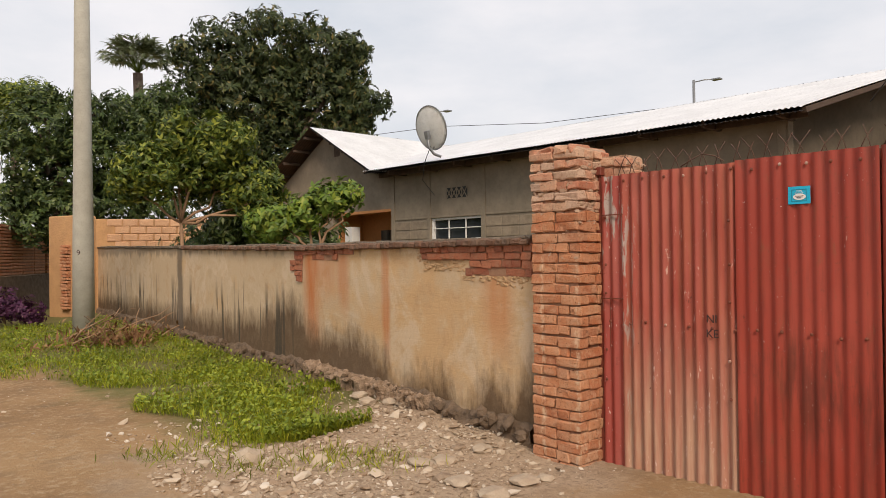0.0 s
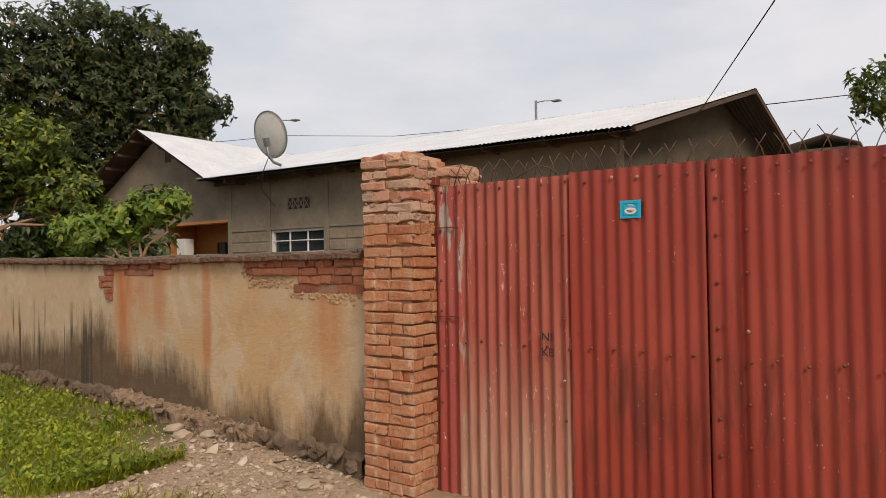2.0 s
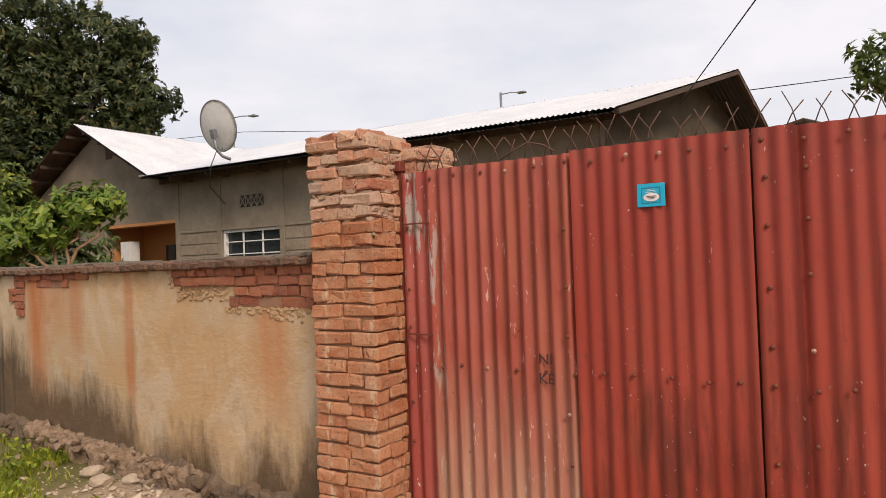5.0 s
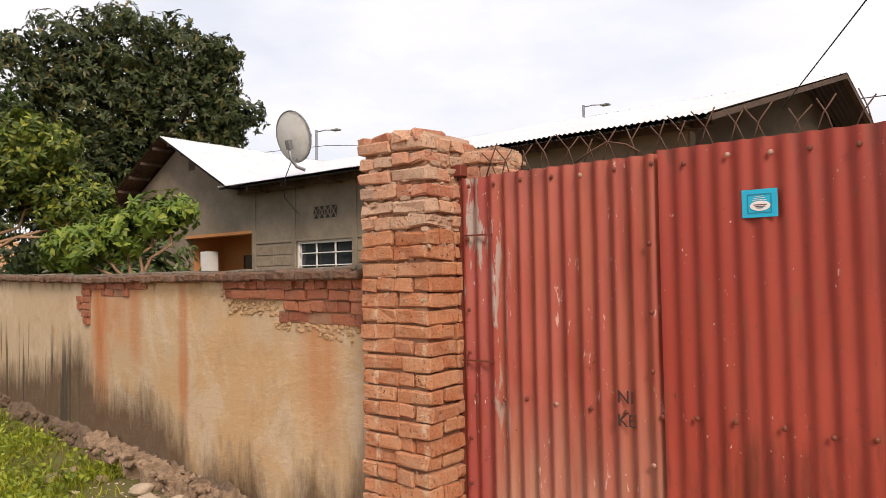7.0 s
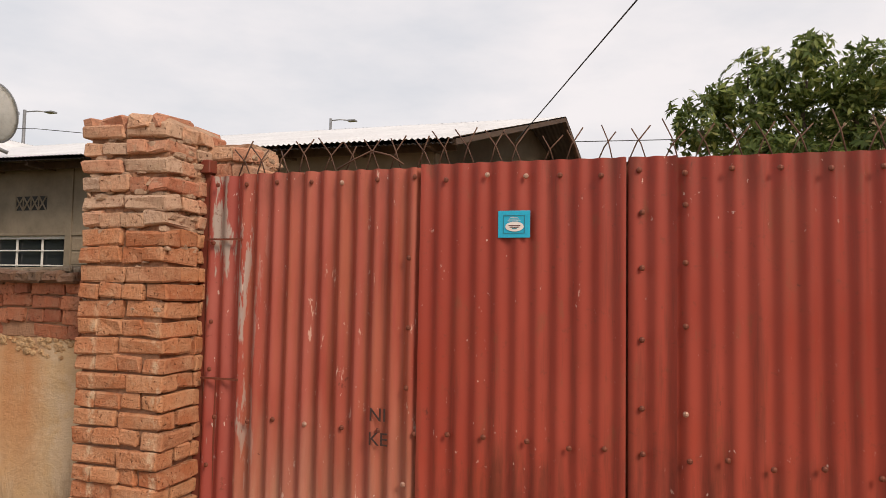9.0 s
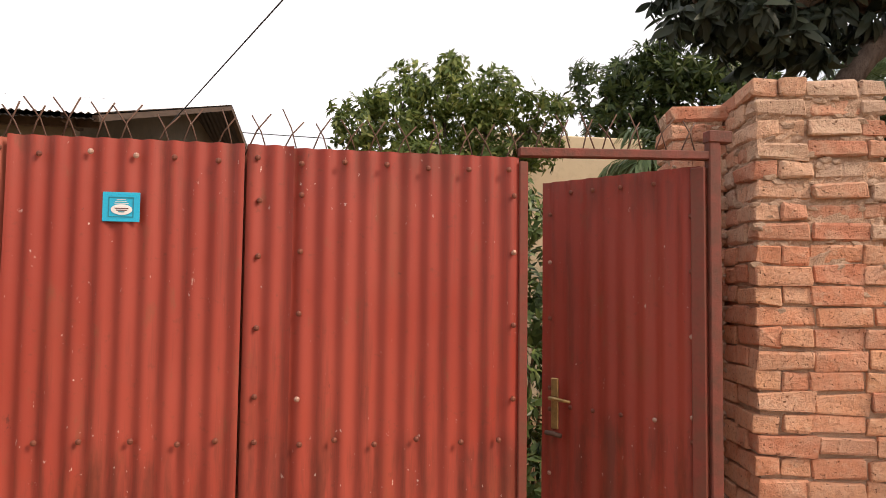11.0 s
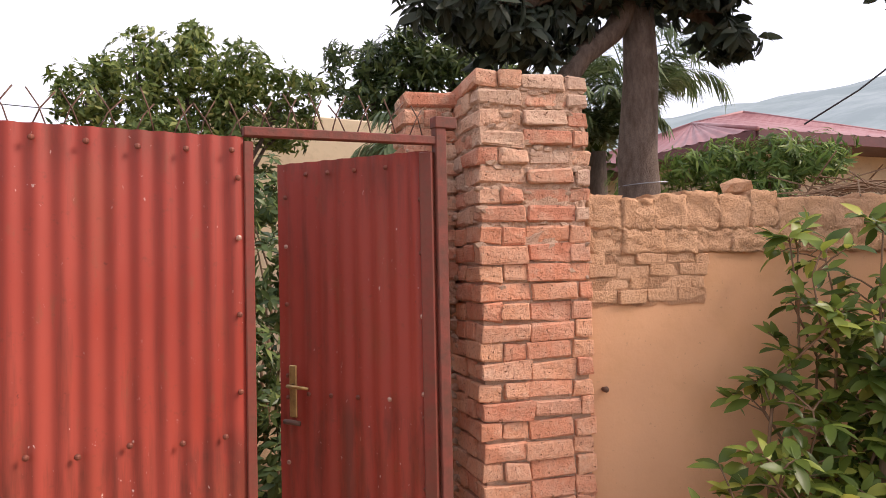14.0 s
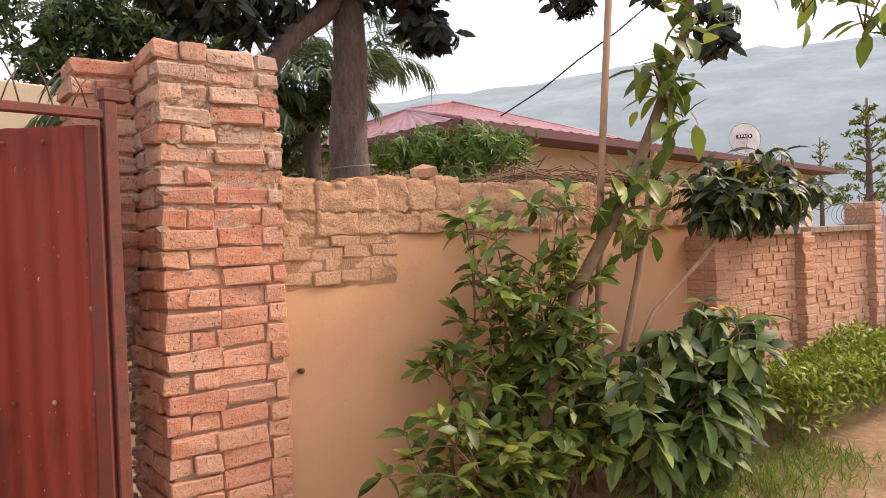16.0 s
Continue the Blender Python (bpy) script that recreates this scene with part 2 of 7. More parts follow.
    p.mix(p.math("MULTIPLY", far, p.math("MULTIPLY", p.ramp(fine, 0.56, 0.62, 0, 0.85), p.ramp(z, 0.75, 1.2, 1, 0))), (0.06, 0.05, 0.036))
    p.mix(p.ramp(p.math("ABSOLUTE", p.math("SUBTRACT", p.math("ADD", x, p.ramp(p.noise(4, 3), 0, 1, -0.1, 0.1)), -9.3)), 0.10, 0.20, 0.8, 0), (0.12, 0.095, 0.07))
    p.mix(p.ramp(p.math("ADD", z, p.math("MULTIPLY", fine, 0.5)), 1.78, 1.86, 0, 0.5), (0.12, 0.10, 0.08))
    g = p.noise(25, 6, 0.75)
    p.mix(p.ramp(p.noise(38, 5, 0.8), 0.56, 0.7, 0, 0.3), (0.27, 0.19, 0.11))
    p.mix(p.ramp(p.noise(60, 3, 0.7), 0.70, 0.73, 0, 0.6), (0.10, 0.07, 0.045))
    p.bump(g, 0.6, 0.014)
    return p.done()


def plaster_right():
    p = Paint("ochre_plaster", 0.93, spec=0.15).base((0.61, 0.345, 0.185))
    p.mix(p.ramp(p.noise(0.9, 4), 0.4, 0.65), (0.57, 0.325, 0.18))
    p.mix(p.ramp(p.noise(4, 6, 0.65), 0.5, 0.75, 0, 0.5), (0.50, 0.29, 0.14))
    p.mix(p.ramp(p.noise(45, 2), 0.68, 0.74, 0, 0.5), (0.36, 0.22, 0.12))
    p.bump(p.noise(18, 6, 0.65), 0.25, 0.01)
    return p.done()


M_PLASTER_L, M_PLASTER_R = plaster_left(), plaster_right()


def red_sheet(name, faded, deep=False):
    p = Paint(name, 0.5, spec=0.4).base((0.268, 0.033, 0.018))
    p.mix(p.ramp(p.noise(1.6, 4, 0.6, (1, 1, 0.35)), 0.4, 0.62, 0, 0.5 if deep else 1), (0.325, 0.053, 0.032))
    p.mix(p.ramp(p.noise(2.3, 6, 0.7, (1.4, 1, 0.5)), 0.55, 0.7, 0, 0.5), (0.22, 0.055, 0.025))
    p.mix(p.ramp(p.noise(26, 4, 0.7), 0.6, 0.72, 0, 0.5), (0.15, 0.035, 0.018))
    p.mix(p.ramp(p.noise(5, 5, 0.7, (2.2, 1, 0.16)), 0.53, 0.72, 0, 0.75), (0.12, 0.025, 0.014))
    p.mix(p.ramp(p.noise(9, 4, 0.7, (1.5, 1, 0.5)), 0.6, 0.75, 0, 0.7), (0.20, 0.065, 0.03))
    # valleys darkened: settled grime plus the shading of the folds put into colour
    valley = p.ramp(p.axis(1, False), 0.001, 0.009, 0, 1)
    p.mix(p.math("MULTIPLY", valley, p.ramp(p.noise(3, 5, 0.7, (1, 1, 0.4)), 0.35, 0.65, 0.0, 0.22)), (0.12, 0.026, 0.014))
    if faded:
        z, x = p.axis(2), p.axis(0)
        p.mix(p.ramp(p.noise(3, 5, 0.65, (1.6, 1, 0.3)), 0.36, 0.6, 0.2, 0.75), (0.39, 0.105, 0.078))
        rust = p.math("MULTIPLY", p.ramp(p.axis(1, False), -0.004, 0.008, 0, 1), p.ramp(p.noise(4, 5, 0.7, (2, 1, 0.3)), 0.4, 0.6, 0.05, 0.5))
        p.mix(rust, (0.22, 0.055, 0.022))
        edge = p.ramp(x, -2.72, -2.62, 1, 0)
        p.mix(p.math("MULTIPLY", edge, p.ramp(p.noise(13, 5, 0.7, (1.6, 1, 0.22)), 0.54, 0.58, 0, 0.85)), (0.36, 0.32, 0.29))
        f = p.noise(4, 4, 0.6, (2.4, 1, 0.14))
        low = p.ramp(p.math("ADD", z, p.math("MULTIPLY", f, 0.9)), 1.48, 0.65, 0, 0.85)
        p.mix(p.math("MULTIPLY", low, p.ramp(p.noise(7, 5, 0.75, (1.8, 1, 0.12)), 0.36, 0.56, 0.45, 1)), (0.47, 0.31, 0.21))
        p.mix(p.ramp(p.noise(6, 5, 0.7, (2.0, 1, 0.12)), 0.48, 0.66, 0, 0.6), (0.36, 0.105, 0.055))
        p.mix(p.math("MULTIPLY", low, p.ramp(p.noise(7, 4, 0.7, (3, 1, 0.1)), 0.5, 0.66, 0, 0.6)), (0.28, 0.12, 0.075))
    # grime runs below the row of bolts
    grime = p.math("MULTIPLY", p.ramp(p.axis(2), 1.02, 0.90, 0, 1), p.ramp(p.axis(2), 0.2, 0.6, 0.1 if faded else 0.4, 0.25 if faded else 1))
    p.mix(p.math("MULTIPLY", grime, p.ramp(p.noise(6, 5, 0.7, (2.0, 1, 0.25)), 0.46, 0.62, 0, 0.7)), (0.11, 0.024, 0.013))
    p.mix(p.math("MULTIPLY", p.ramp(p.axis(2), 1.85, 2.05, 0, 1), p.ramp(p.noise(7, 5, 0.7, (1.6, 1, 0.4)), 0.46, 0.62, 0, 0.6)), (0.13, 0.032, 0.016))
    p.mix(p.math("MULTIPLY", p.ramp(p.noise(1.9, 3, 0.6), 0.47, 0.56, 0.1, 1), p.ramp(p.noise(62, 3, 0.6, (1, 1, 0.5)), 0.70, 0.73, 0, 0.75)), (0.72, 0.60, 0.53))
    p.mix(p.ramp(p.noise(17, 5, 0.75, (1.3, 1, 0.35)), 0.63 if faded else 0.70, 0.66 if faded else 0.73, 0, 0.7), (0.60, 0.42, 0.35))
    p.mix(p.ramp(p.noise(14, 4, 0.75, (1, 1, 0.7)), 0.69, 0.73, 0, 0.7), (0.09, 0.02, 0.012))
    p.bump(p.noise(30, 4), 0.12, 0.004)
    p.rough(p.ramp(p.noise(4, 4), 0.3, 0.7, 0.4, 0.62))
    return p.done()


M_RED, M_RED_FADED = red_sheet("red_painted_iron", False), red_sheet("faded_red_iron", True)
M_RED_RUSTY = simple("rusty_red_steel", (0.19, 0.045, 0.03), (0.10, 0.04, 0.025), 14, 0.7, bump=0.6)
# gate red with fewer pale patches: the door's shade put into its colour
M_RED_SHADED = red_sheet("deep_red_iron", False, True)
M_RED_STEEL = simple("red_painted_steel", (0.21, 0.04, 0.026), (0.15, 0.05, 0.03), 9, 0.55)


def peeling_sheet():
    p = Paint("peeling_red_iron", 0.55).base((0.31, 0.06, 0.045))
    p.mix(p.ramp(p.noise(4, 5, 0.65, (1.5, 1, 0.3)), 0.4, 0.62, 0, 0.7), (0.38, 0.11, 0.085))
    high = p.ramp(p.axis(2), 1.1, 1.9, -0.06, 0.05)
    p.mix(p.ramp(p.math("ADD", p.noise(9, 5, 0.7, (1.5, 1, 0.22)), high), 0.56, 0.6, 0, 0.9), (0.36, 0.32, 0.285))
    p.mix(p.ramp(p.noise(20, 4, 0.7), 0.62, 0.7, 0, 0.6), (0.14, 0.04, 0.025))
    p.mix(p.ramp(p.noise(40, 3, 0.6, (1, 1, 0.5)), 0.68, 0.71, 0, 0.8), (0.68, 0.58, 0.52))
    p.bump(p.noise(30, 4), 0.2, 0.004)
    return p.done()


M_GREY_PEEL = peeling_sheet()
M_RUST = simple("rusty_wire", (0.11, 0.06, 0.045), (0.16, 0.09, 0.06), 20, 0.8, 0.3)
M_BOLT = simple("rusty_bolt", (0.16, 0.05, 0.035), (0.22, 0.07, 0.04), 30, 0.6, 0.4)
M_BOLT_BRIGHT = simple("bare_bolt", (0.50, 0.34, 0.27), (0.34, 0.16, 0.11), 60, 0.5, 0.4)
M_BRASS = simple("worn_brass", (0.50, 0.34, 0.14), (0.30, 0.19, 0.08), 20, 0.4, 0.8)
M_CONCRETE = simple("concrete", (0.40, 0.385, 0.33), (0.34, 0.33, 0.28), 5, 0.9, bump=0.3)
M_CEMENT = simple("old_cement", (0.34, 0.25, 0.17), (0.20, 0.14, 0.092), 9, 0.95, bump=0.7, dist=0.015)
M_COPING = simple("mossy_coping", (0.24, 0.19, 0.135), (0.10, 0.078, 0.058), 12, 0.95, bump=1.0, dist=0.02)
M_ROOF = simple("galvanised_sheet", (0.72, 0.73, 0.74), (0.60, 0.61, 0.62), 1.5, 0.5, 0.15, bump=0.0)
M_ROOF_UNDER = simple("rusty_roof_underside", (0.15, 0.085, 0.06), (0.08, 0.05, 0.04), 4, 0.8, bump=0.0)
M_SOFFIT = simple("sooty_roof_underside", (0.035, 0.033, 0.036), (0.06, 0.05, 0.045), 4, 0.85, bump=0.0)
M_HOUSE = simple("grey_render", (0.27, 0.225, 0.165), (0.19, 0.155, 0.112), 1.6, 0.92, bump=0.2)
M_HOUSE_BLOCK = simple("cement_block", (0.31, 0.25, 0.18), (0.22, 0.175, 0.125), 5, 0.95, bump=0.6)
M_ORANGE = simple("orange_paint", (0.55, 0.25, 0.09), (0.48, 0.22, 0.08), 2, 0.85)
M_WHITE = simple("white_paint", (0.78, 0.77, 0.74), (0.70, 0.69, 0.66), 6, 0.6)
M_TIMBER = simple("dark_timber", (0.10, 0.065, 0.045), (0.06, 0.04, 0.03), 10, 0.85, stretch=(1, 0.2, 1))
M_DISH = simple("dish_white", (0.74, 0.73, 0.69), (0.64, 0.63, 0.59), 3, 0.5)
M_BLACK = simple("black_cable", (0.02, 0.02, 0.022), (0.03, 0.03, 0.03), 20, 0.6)
M_STEEL = simple("grey_steel", (0.30, 0.31, 0.32), (0.22, 0.23, 0.24), 8, 0.5, 0.6)
M_TEAL = simple("teal_enamel", (0.004, 0.42, 0.64), (0.006, 0.38, 0.60), 30, 0.35, bump=0)
M_MARK = simple("black_marker", (0.035, 0.02, 0.02), (0.06, 0.03, 0.025), 40, 0.8)
M_CREAM = simple("cream_render", (0.60, 0.49, 0.33), (0.55, 0.45, 0.31), 1.5, 0.9)
M_RED_ROOF = simple("maroon_roof_sheet", (0.26, 0.095, 0.095), (0.35, 0.175, 0.17), 1.2, 0.5, bump=0)
M_MAROON = simple("maroon_fascia", (0.12, 0.035, 0.035), (0.09, 0.03, 0.03), 3, 0.6)
M_BARK = simple("grey_bark", (0.10, 0.07, 0.052), (0.185, 0.14, 0.11), 14, 0.95, bump=1.0, dist=0.02, stretch=(1, 1, 0.4))
M_BARK_PALE = simple("pale_stem", (0.36, 0.225, 0.13), (0.26, 0.16, 0.095), 14, 0.9, stretch=(1, 1, 0.4))
M_BARK_BUSH = simple("brown_stem", (0.14, 0.08, 0.043), (0.21, 0.135, 0.078), 14, 0.9, stretch=(1, 1, 0.4))
M_STONE = simple("brown_stone", (0.19, 0.13, 0.085), (0.10, 0.068, 0.042), 9, 0.95, bump=0.8, dist=0.02)
M_GLASS_DARK = Paint("window_glass", 0.08, spec=0.6).base((0.03, 0.035, 0.04)).done()


def leaf_mat(name, stops, gloss=0.45, glow=0.25):
    p = Paint(name, gloss, spec=0.25)
    p.shades(p.island(), stops)
    f = p.noise(0.9, 3)
    p.mix(p.ramp(f, 0.42, 0.65, 0, 0.45), [v * 0.55 for v in stops[0][1]])
    mat = p.done()
    t = p.n.new("ShaderNodeBsdfTranslucent")
    p.l.new(p.col, t.inputs["Color"])
    m = p.n.new("ShaderNodeMixShader")
    m.inputs[0].default_value = glow
    p.l.new(p.bsdf.outputs[0], m.inputs[1])
    p.l.new(t.outputs[0], m.inputs[2])
    p.l.new(m.outputs[0], p.n["Material Output"].inputs["Surface"])
    return mat


M_LEAF_MANGO = leaf_mat("mango_leaf", [(0.0, (0.03, 0.045, 0.018)), (0.55, (0.06, 0.085, 0.03)), (0.85, (0.10, 0.12, 0.04)), (1.0, (0.20, 0.16, 0.05))])
M_LEAF_MID = leaf_mat("mid_green_leaf", [(0.0, (0.045, 0.08, 0.016)), (0.55, (0.12, 0.17, 0.03)), (1.0, (0.36, 0.38, 0.06))], 0.42, 0.3)
M_LEAF_BUSH = leaf_mat("olive_bush_leaf", [(0.0, (0.06, 0.10, 0.025)), (0.5, (0.15, 0.21, 0.05)), (0.85, (0.26, 0.32, 0.085)), (1.0, (0.42, 0.44, 0.13))], 0.42, 0.35)
M_LEAF_LIME = leaf_mat("lime_leaf", [(0.0, (0.09, 0.16, 0.025)), (0.6, (0.17, 0.26, 0.035)), (1.0, (0.30, 0.34, 0.05))])
M_LEAF_DARK = leaf_mat("dark_leaf", [(0.0, (0.04, 0.065, 0.024)), (0.6, (0.085, 0.13, 0.038)), (1.0, (0.18, 0.22, 0.065))], 0.36)
M_LEAF_BIG = leaf_mat("broad_leaf", [(0.0, (0.06, 0.10, 0.02)), (0.5, (0.15, 0.215, 0.038)), (0.85, (0.29, 0.35, 0.06)), (1.0, (0.48, 0.48, 0.09))], 0.38, 0.4)
M_LEAF_GREY = leaf_mat("grey_green_leaf", [(0.0, (0.03, 0.042, 0.03)), (0.6, (0.05, 0.066, 0.045)), (1.0, (0.09, 0.11, 0.07))])
M_LEAF_RIB = leaf_mat("ribbed_leaf", [(0.0, (0.04, 0.07, 0.02)), (0.6, (0.12, 0.18, 0.042)), (1.0, (0.30, 0.36, 0.08))], 0.48, 0.38)
M_LEAF_RIB_DARK = leaf_mat("dark_ribbed_leaf", [(0.0, (0.035, 0.055, 0.025)), (0.7, (0.075, 0.10, 0.04)), (0.92, (0.13, 0.17, 0.05)), (1.0, (0.40, 0.40, 0.06))], 0.45, 0.3)
M_LEAF_OLE = leaf_mat("oleander_leaf", [(0.0, (0.07, 0.13, 0.03)), (0.6, (0.15, 0.25, 0.06)), (1.0, (0.30, 0.40, 0.10))], 0.4, 0.35)
M_PALM = leaf_mat("palm_leaf", [(0.0, (0.09, 0.14, 0.06)), (0.6, (0.17, 0.24, 0.10)), (1.0, (0.30, 0.36, 0.18))])
M_PALM_PALE = leaf_mat("pale_palm_leaf", [(0.0, (0.14, 0.18, 0.09)), (0.6, (0.24, 0.28, 0.15)), (1.0, (0.36, 0.38, 0.22))])
M_PURPLE = leaf_mat("purple_leaf", [(0.0, (0.05, 0.015, 0.04)), (0.6, (0.09, 0.025, 0.07)), (1.0, (0.14, 0.05, 0.10))])
M_DEAD = leaf_mat("dead_leaf", [(0.0, (0.16, 0.075, 0.035)), (0.6, (0.26, 0.13, 0.06)), (1.0, (0.36, 0.22, 0.11))], 0.8, 0.1)
M_GRASS = leaf_mat("grass_blade", [(0.0, (0.13, 0.16, 0.012)), (0.6, (0.28, 0.33, 0.018)), (1.0, (0.50, 0.48, 0.045))], 0.6, 0.35)
M_HEDGE = leaf_mat("hedge_leaf", [(0.0, (0.11, 0.16, 0.018)), (0.6, (0.23, 0.30, 0.028)), (1.0, (0.40, 0.44, 0.055))])
M_YELLOW = leaf_mat("yellow_leaf", [(0.0, (0.50, 0.36, 0.04)), (1.0, (0.62, 0.50, 0.08))])


# ---- ground ----
LEFT = pose(-3.47, 4.33, 0, 0, 0, -6.5)
RIGHT = pose(0.99, 4.54, 0, 0, 0, -12)


def ground_z(x, y):
    """Height of the earth: nearly level, a little bank along the boundary wall."""
    z = -0.04 + 0.05 * noise.noise((x * 0.35, y * 0.35, 0)) + 0.018 * noise.noise((x * 1.7, y * 1.7, 3.0))
    lx = -(x + 3.47) * 1.0
    bank = 4.33 + 0.114 * max(0.0, lx)
    if x < -3.3:
        d = bank - y
        z += 0.07 * math.exp(-(d / 0.55) ** 2) * min(1.0, (lx + 0.2) / 0.8)
    if x > 1.2:
        d = 4.54 - 0.2126 * (x - 0.99) - y
        z += 0.12 * math.exp(-(d / 0.7) ** 2)
    return z


def ground_mat():
    p = Paint("earth_road", 0.97, spec=0.1).base((0.36, 0.23, 0.12))
    p.mix(p.ramp(p.noise(0.45, 5, 0.6), 0.42, 0.62), (0.27, 0.165, 0.085))
    p.mix(p.ramp(p.noise(2.2, 5, 0.65), 0.5, 0.7, 0, 0.7), (0.20, 0.135, 0.08))
    p.mix(p.ramp(p.noise(14, 4, 0.65), 0.5, 0.68, 0, 0.6), (0.46, 0.34, 0.215))
    x, y = p.axis(0), p.axis(1)
    wob = p.ramp(p.noise(1.1, 4), 0, 1, -0.9, 0.9)
    gx = p.math("ADD", x, wob)
    rubble = p.math("MULTIPLY", p.ramp(gx, -5.9, -5.3, 0, 1), p.math("MULTIPLY", p.ramp(gx, -2.9, -2.5, 1, 0), p.ramp(p.math("ADD", y, wob), 1.6, 2.3, 0, 1)))
    p.mix(p.math("MULTIPLY", rubble, 0.8), (0.45, 0.345, 0.245))
    p.mix(p.math("MULTIPLY", rubble, p.ramp(p.noise(26, 4, 0.7), 0.48, 0.62, 0, 0.8)), (0.26, 0.185, 0.125))
    weeds = p.math("MULTIPLY", p.ramp(gx, -5.2, -5.8, 0, 1), p.ramp(p.math("ADD", y, wob), 2.3, 2.9, 0, 1))
    p.mix(p.math("MULTIPLY", weeds, 0.75), (0.10, 0.12, 0.035))
    p.bump(p.noise(22, 6, 0.7), 0.9, 0.03)
    return p.done()


M_GROUND = ground_mat()


def build_ground():
    xs = list(np.concatenate([np.array([-900.0, -300, -120, -60, -40]), np.arange(-30, 16.01, 0.25), np.array([20.0, 30, 60, 120, 300, 900])]))
    ys = list(np.concatenate([np.array([-900.0, -300, -100, -40, -20, -10]), np.arange(-5, 8.01, 0.25), np.array([10.0, 16, 30, 60, 120, 300, 900])]))
    verts = [(x, y, ground_z(x, y) if -31 < x < 17 and -6 < y < 9 else -0.04) for y in ys for x in xs]
    nx = len(xs)
    faces = [(j * nx + i, j * nx + i + 1, (j + 1) * nx + i + 1, (j + 1) * nx + i) for j in range(len(ys) - 1) for i in range(nx - 1)]
    ob = from_lists("ground", verts, faces, M_GROUND, smooth=True)
    tagged(ob, "dry brown earth road with rubble and worn tracks", "ground", kind="structure")


build_ground()


# ---- bricks ----
def brick_mesh(name, mat, rng, l=0.22, w=0.11, h=0.06, bevel=0.0055, rough=0.0062):
    bm = bmesh.new()
    box(bm, (-l / 2, -w / 2, -h / 2), (l / 2, w / 2, h / 2), bevel, None, rough, rng)
    for v in bm.verts:
        v.co += Vector([rng.uniform(-1, 1) * rough * 0.5 for _ in range(3)])
    me = bpy.data.meshes.new(name)
    bm.to_mesh(me)
    bm.free()
    me.materials.append(mat)
    return me


def brick_set(mat, **kw):
    rng = random.Random(len(mat.name) * 7 + 3)
    return {"whole": [brick_mesh("brick", mat, rng, **kw) for _ in range(5)], "half": [brick_mesh("brick", mat, rng, l=0.11, **{k: v for k, v in kw.items() if k != "l"}) for _ in range(4)]}


def lay(meshes, parent, m, length, depth, height, rng, name="brick"):
    kind = "whole" if length > 0.15 else "half"
    me = rng.choice(meshes[kind])
    ob = new(name, me)
    ob.parent = parent
    base = 0.22 if kind == "whole" else 0.11
    wob = pose(rng.uniform(-.005, .005), rng.uniform(-.009, .009), rng.uniform(-.005, .005), rng.uniform(-2.5, 2.5), rng.uniform(-1.7, 1.7), rng.uniform(-3, 3))
    flip = pose(0, 0, 0, 0, 0, rng.choice((0, 180)))
    ob.matrix_basis = m @ wob @ flip @ Matrix.Diagonal((length / base, depth / 0.11, height / 0.06, 1))
    return ob


def run(length, rng, first, joint=0.010, unit=0.215):
    """Splits a length into bricks: (middle, size) pairs."""
    out, at = [], 0.0
    size = first
    while at < length - 0.03:
        s = min(size * rng.uniform(0.93, 1.07), length - at)
        if length - at - s < 0.06:
            s = length - at
        out.append((at + s / 2, s - joint))
        at += s
        size = unit
    return out


def mortar_core(th, wide, deep, z0, top, core, upper_from, seed, mat):
    """Bedding mortar: nearly flush and even below, bulging and ragged above."""
    step = 0.016
    a, b = wide - 2 * core, deep - 2 * core
    loop = []
    for (px, py), (dx, dy), (ox, oy), along in (((core, core), (1, 0), (0, -1), a), ((wide - core, core), (0, 1), (1, 0), b), ((wide - core, deep - core), (-1, 0), (0, 1), a), ((core, deep - core), (0, -1), (-1, 0), b)):
        n = max(3, int(along / step))
        loop += [(px + dx * along * i / n, py + dy * along * i / n, ox, oy) for i in range(n)]
    rows = int((top - z0) / step)
    verts, faces, n = [], [], len(loop)
    for j in range(rows + 1):
        z = z0 + (top - z0) * j / rows
        wild = min(1.0, max(0.0, (z - upper_from + 0.22) / 0.25))
        for x, y, ox, oy in loop:
            q = Vector((x, y, z)) + Vector((seed, 0, 0))
            d = (0.003 + 0.007 * wild) * noise.noise(q * 18) + (0.002 + 0.008 * wild) * noise.noise(q * 58)
            verts.append((x + ox * d, y + oy * d, z))
    for j in range(rows):
        for i in range(n):
            k = (i + 1) % n
            faces.append((j * n + i, j * n + k, (j + 1) * n + k, (j + 1) * n + i))
    faces.append(tuple(range(rows * n, rows * n + n)))
    from_lists("mortar_bed", verts, faces, mat, th)


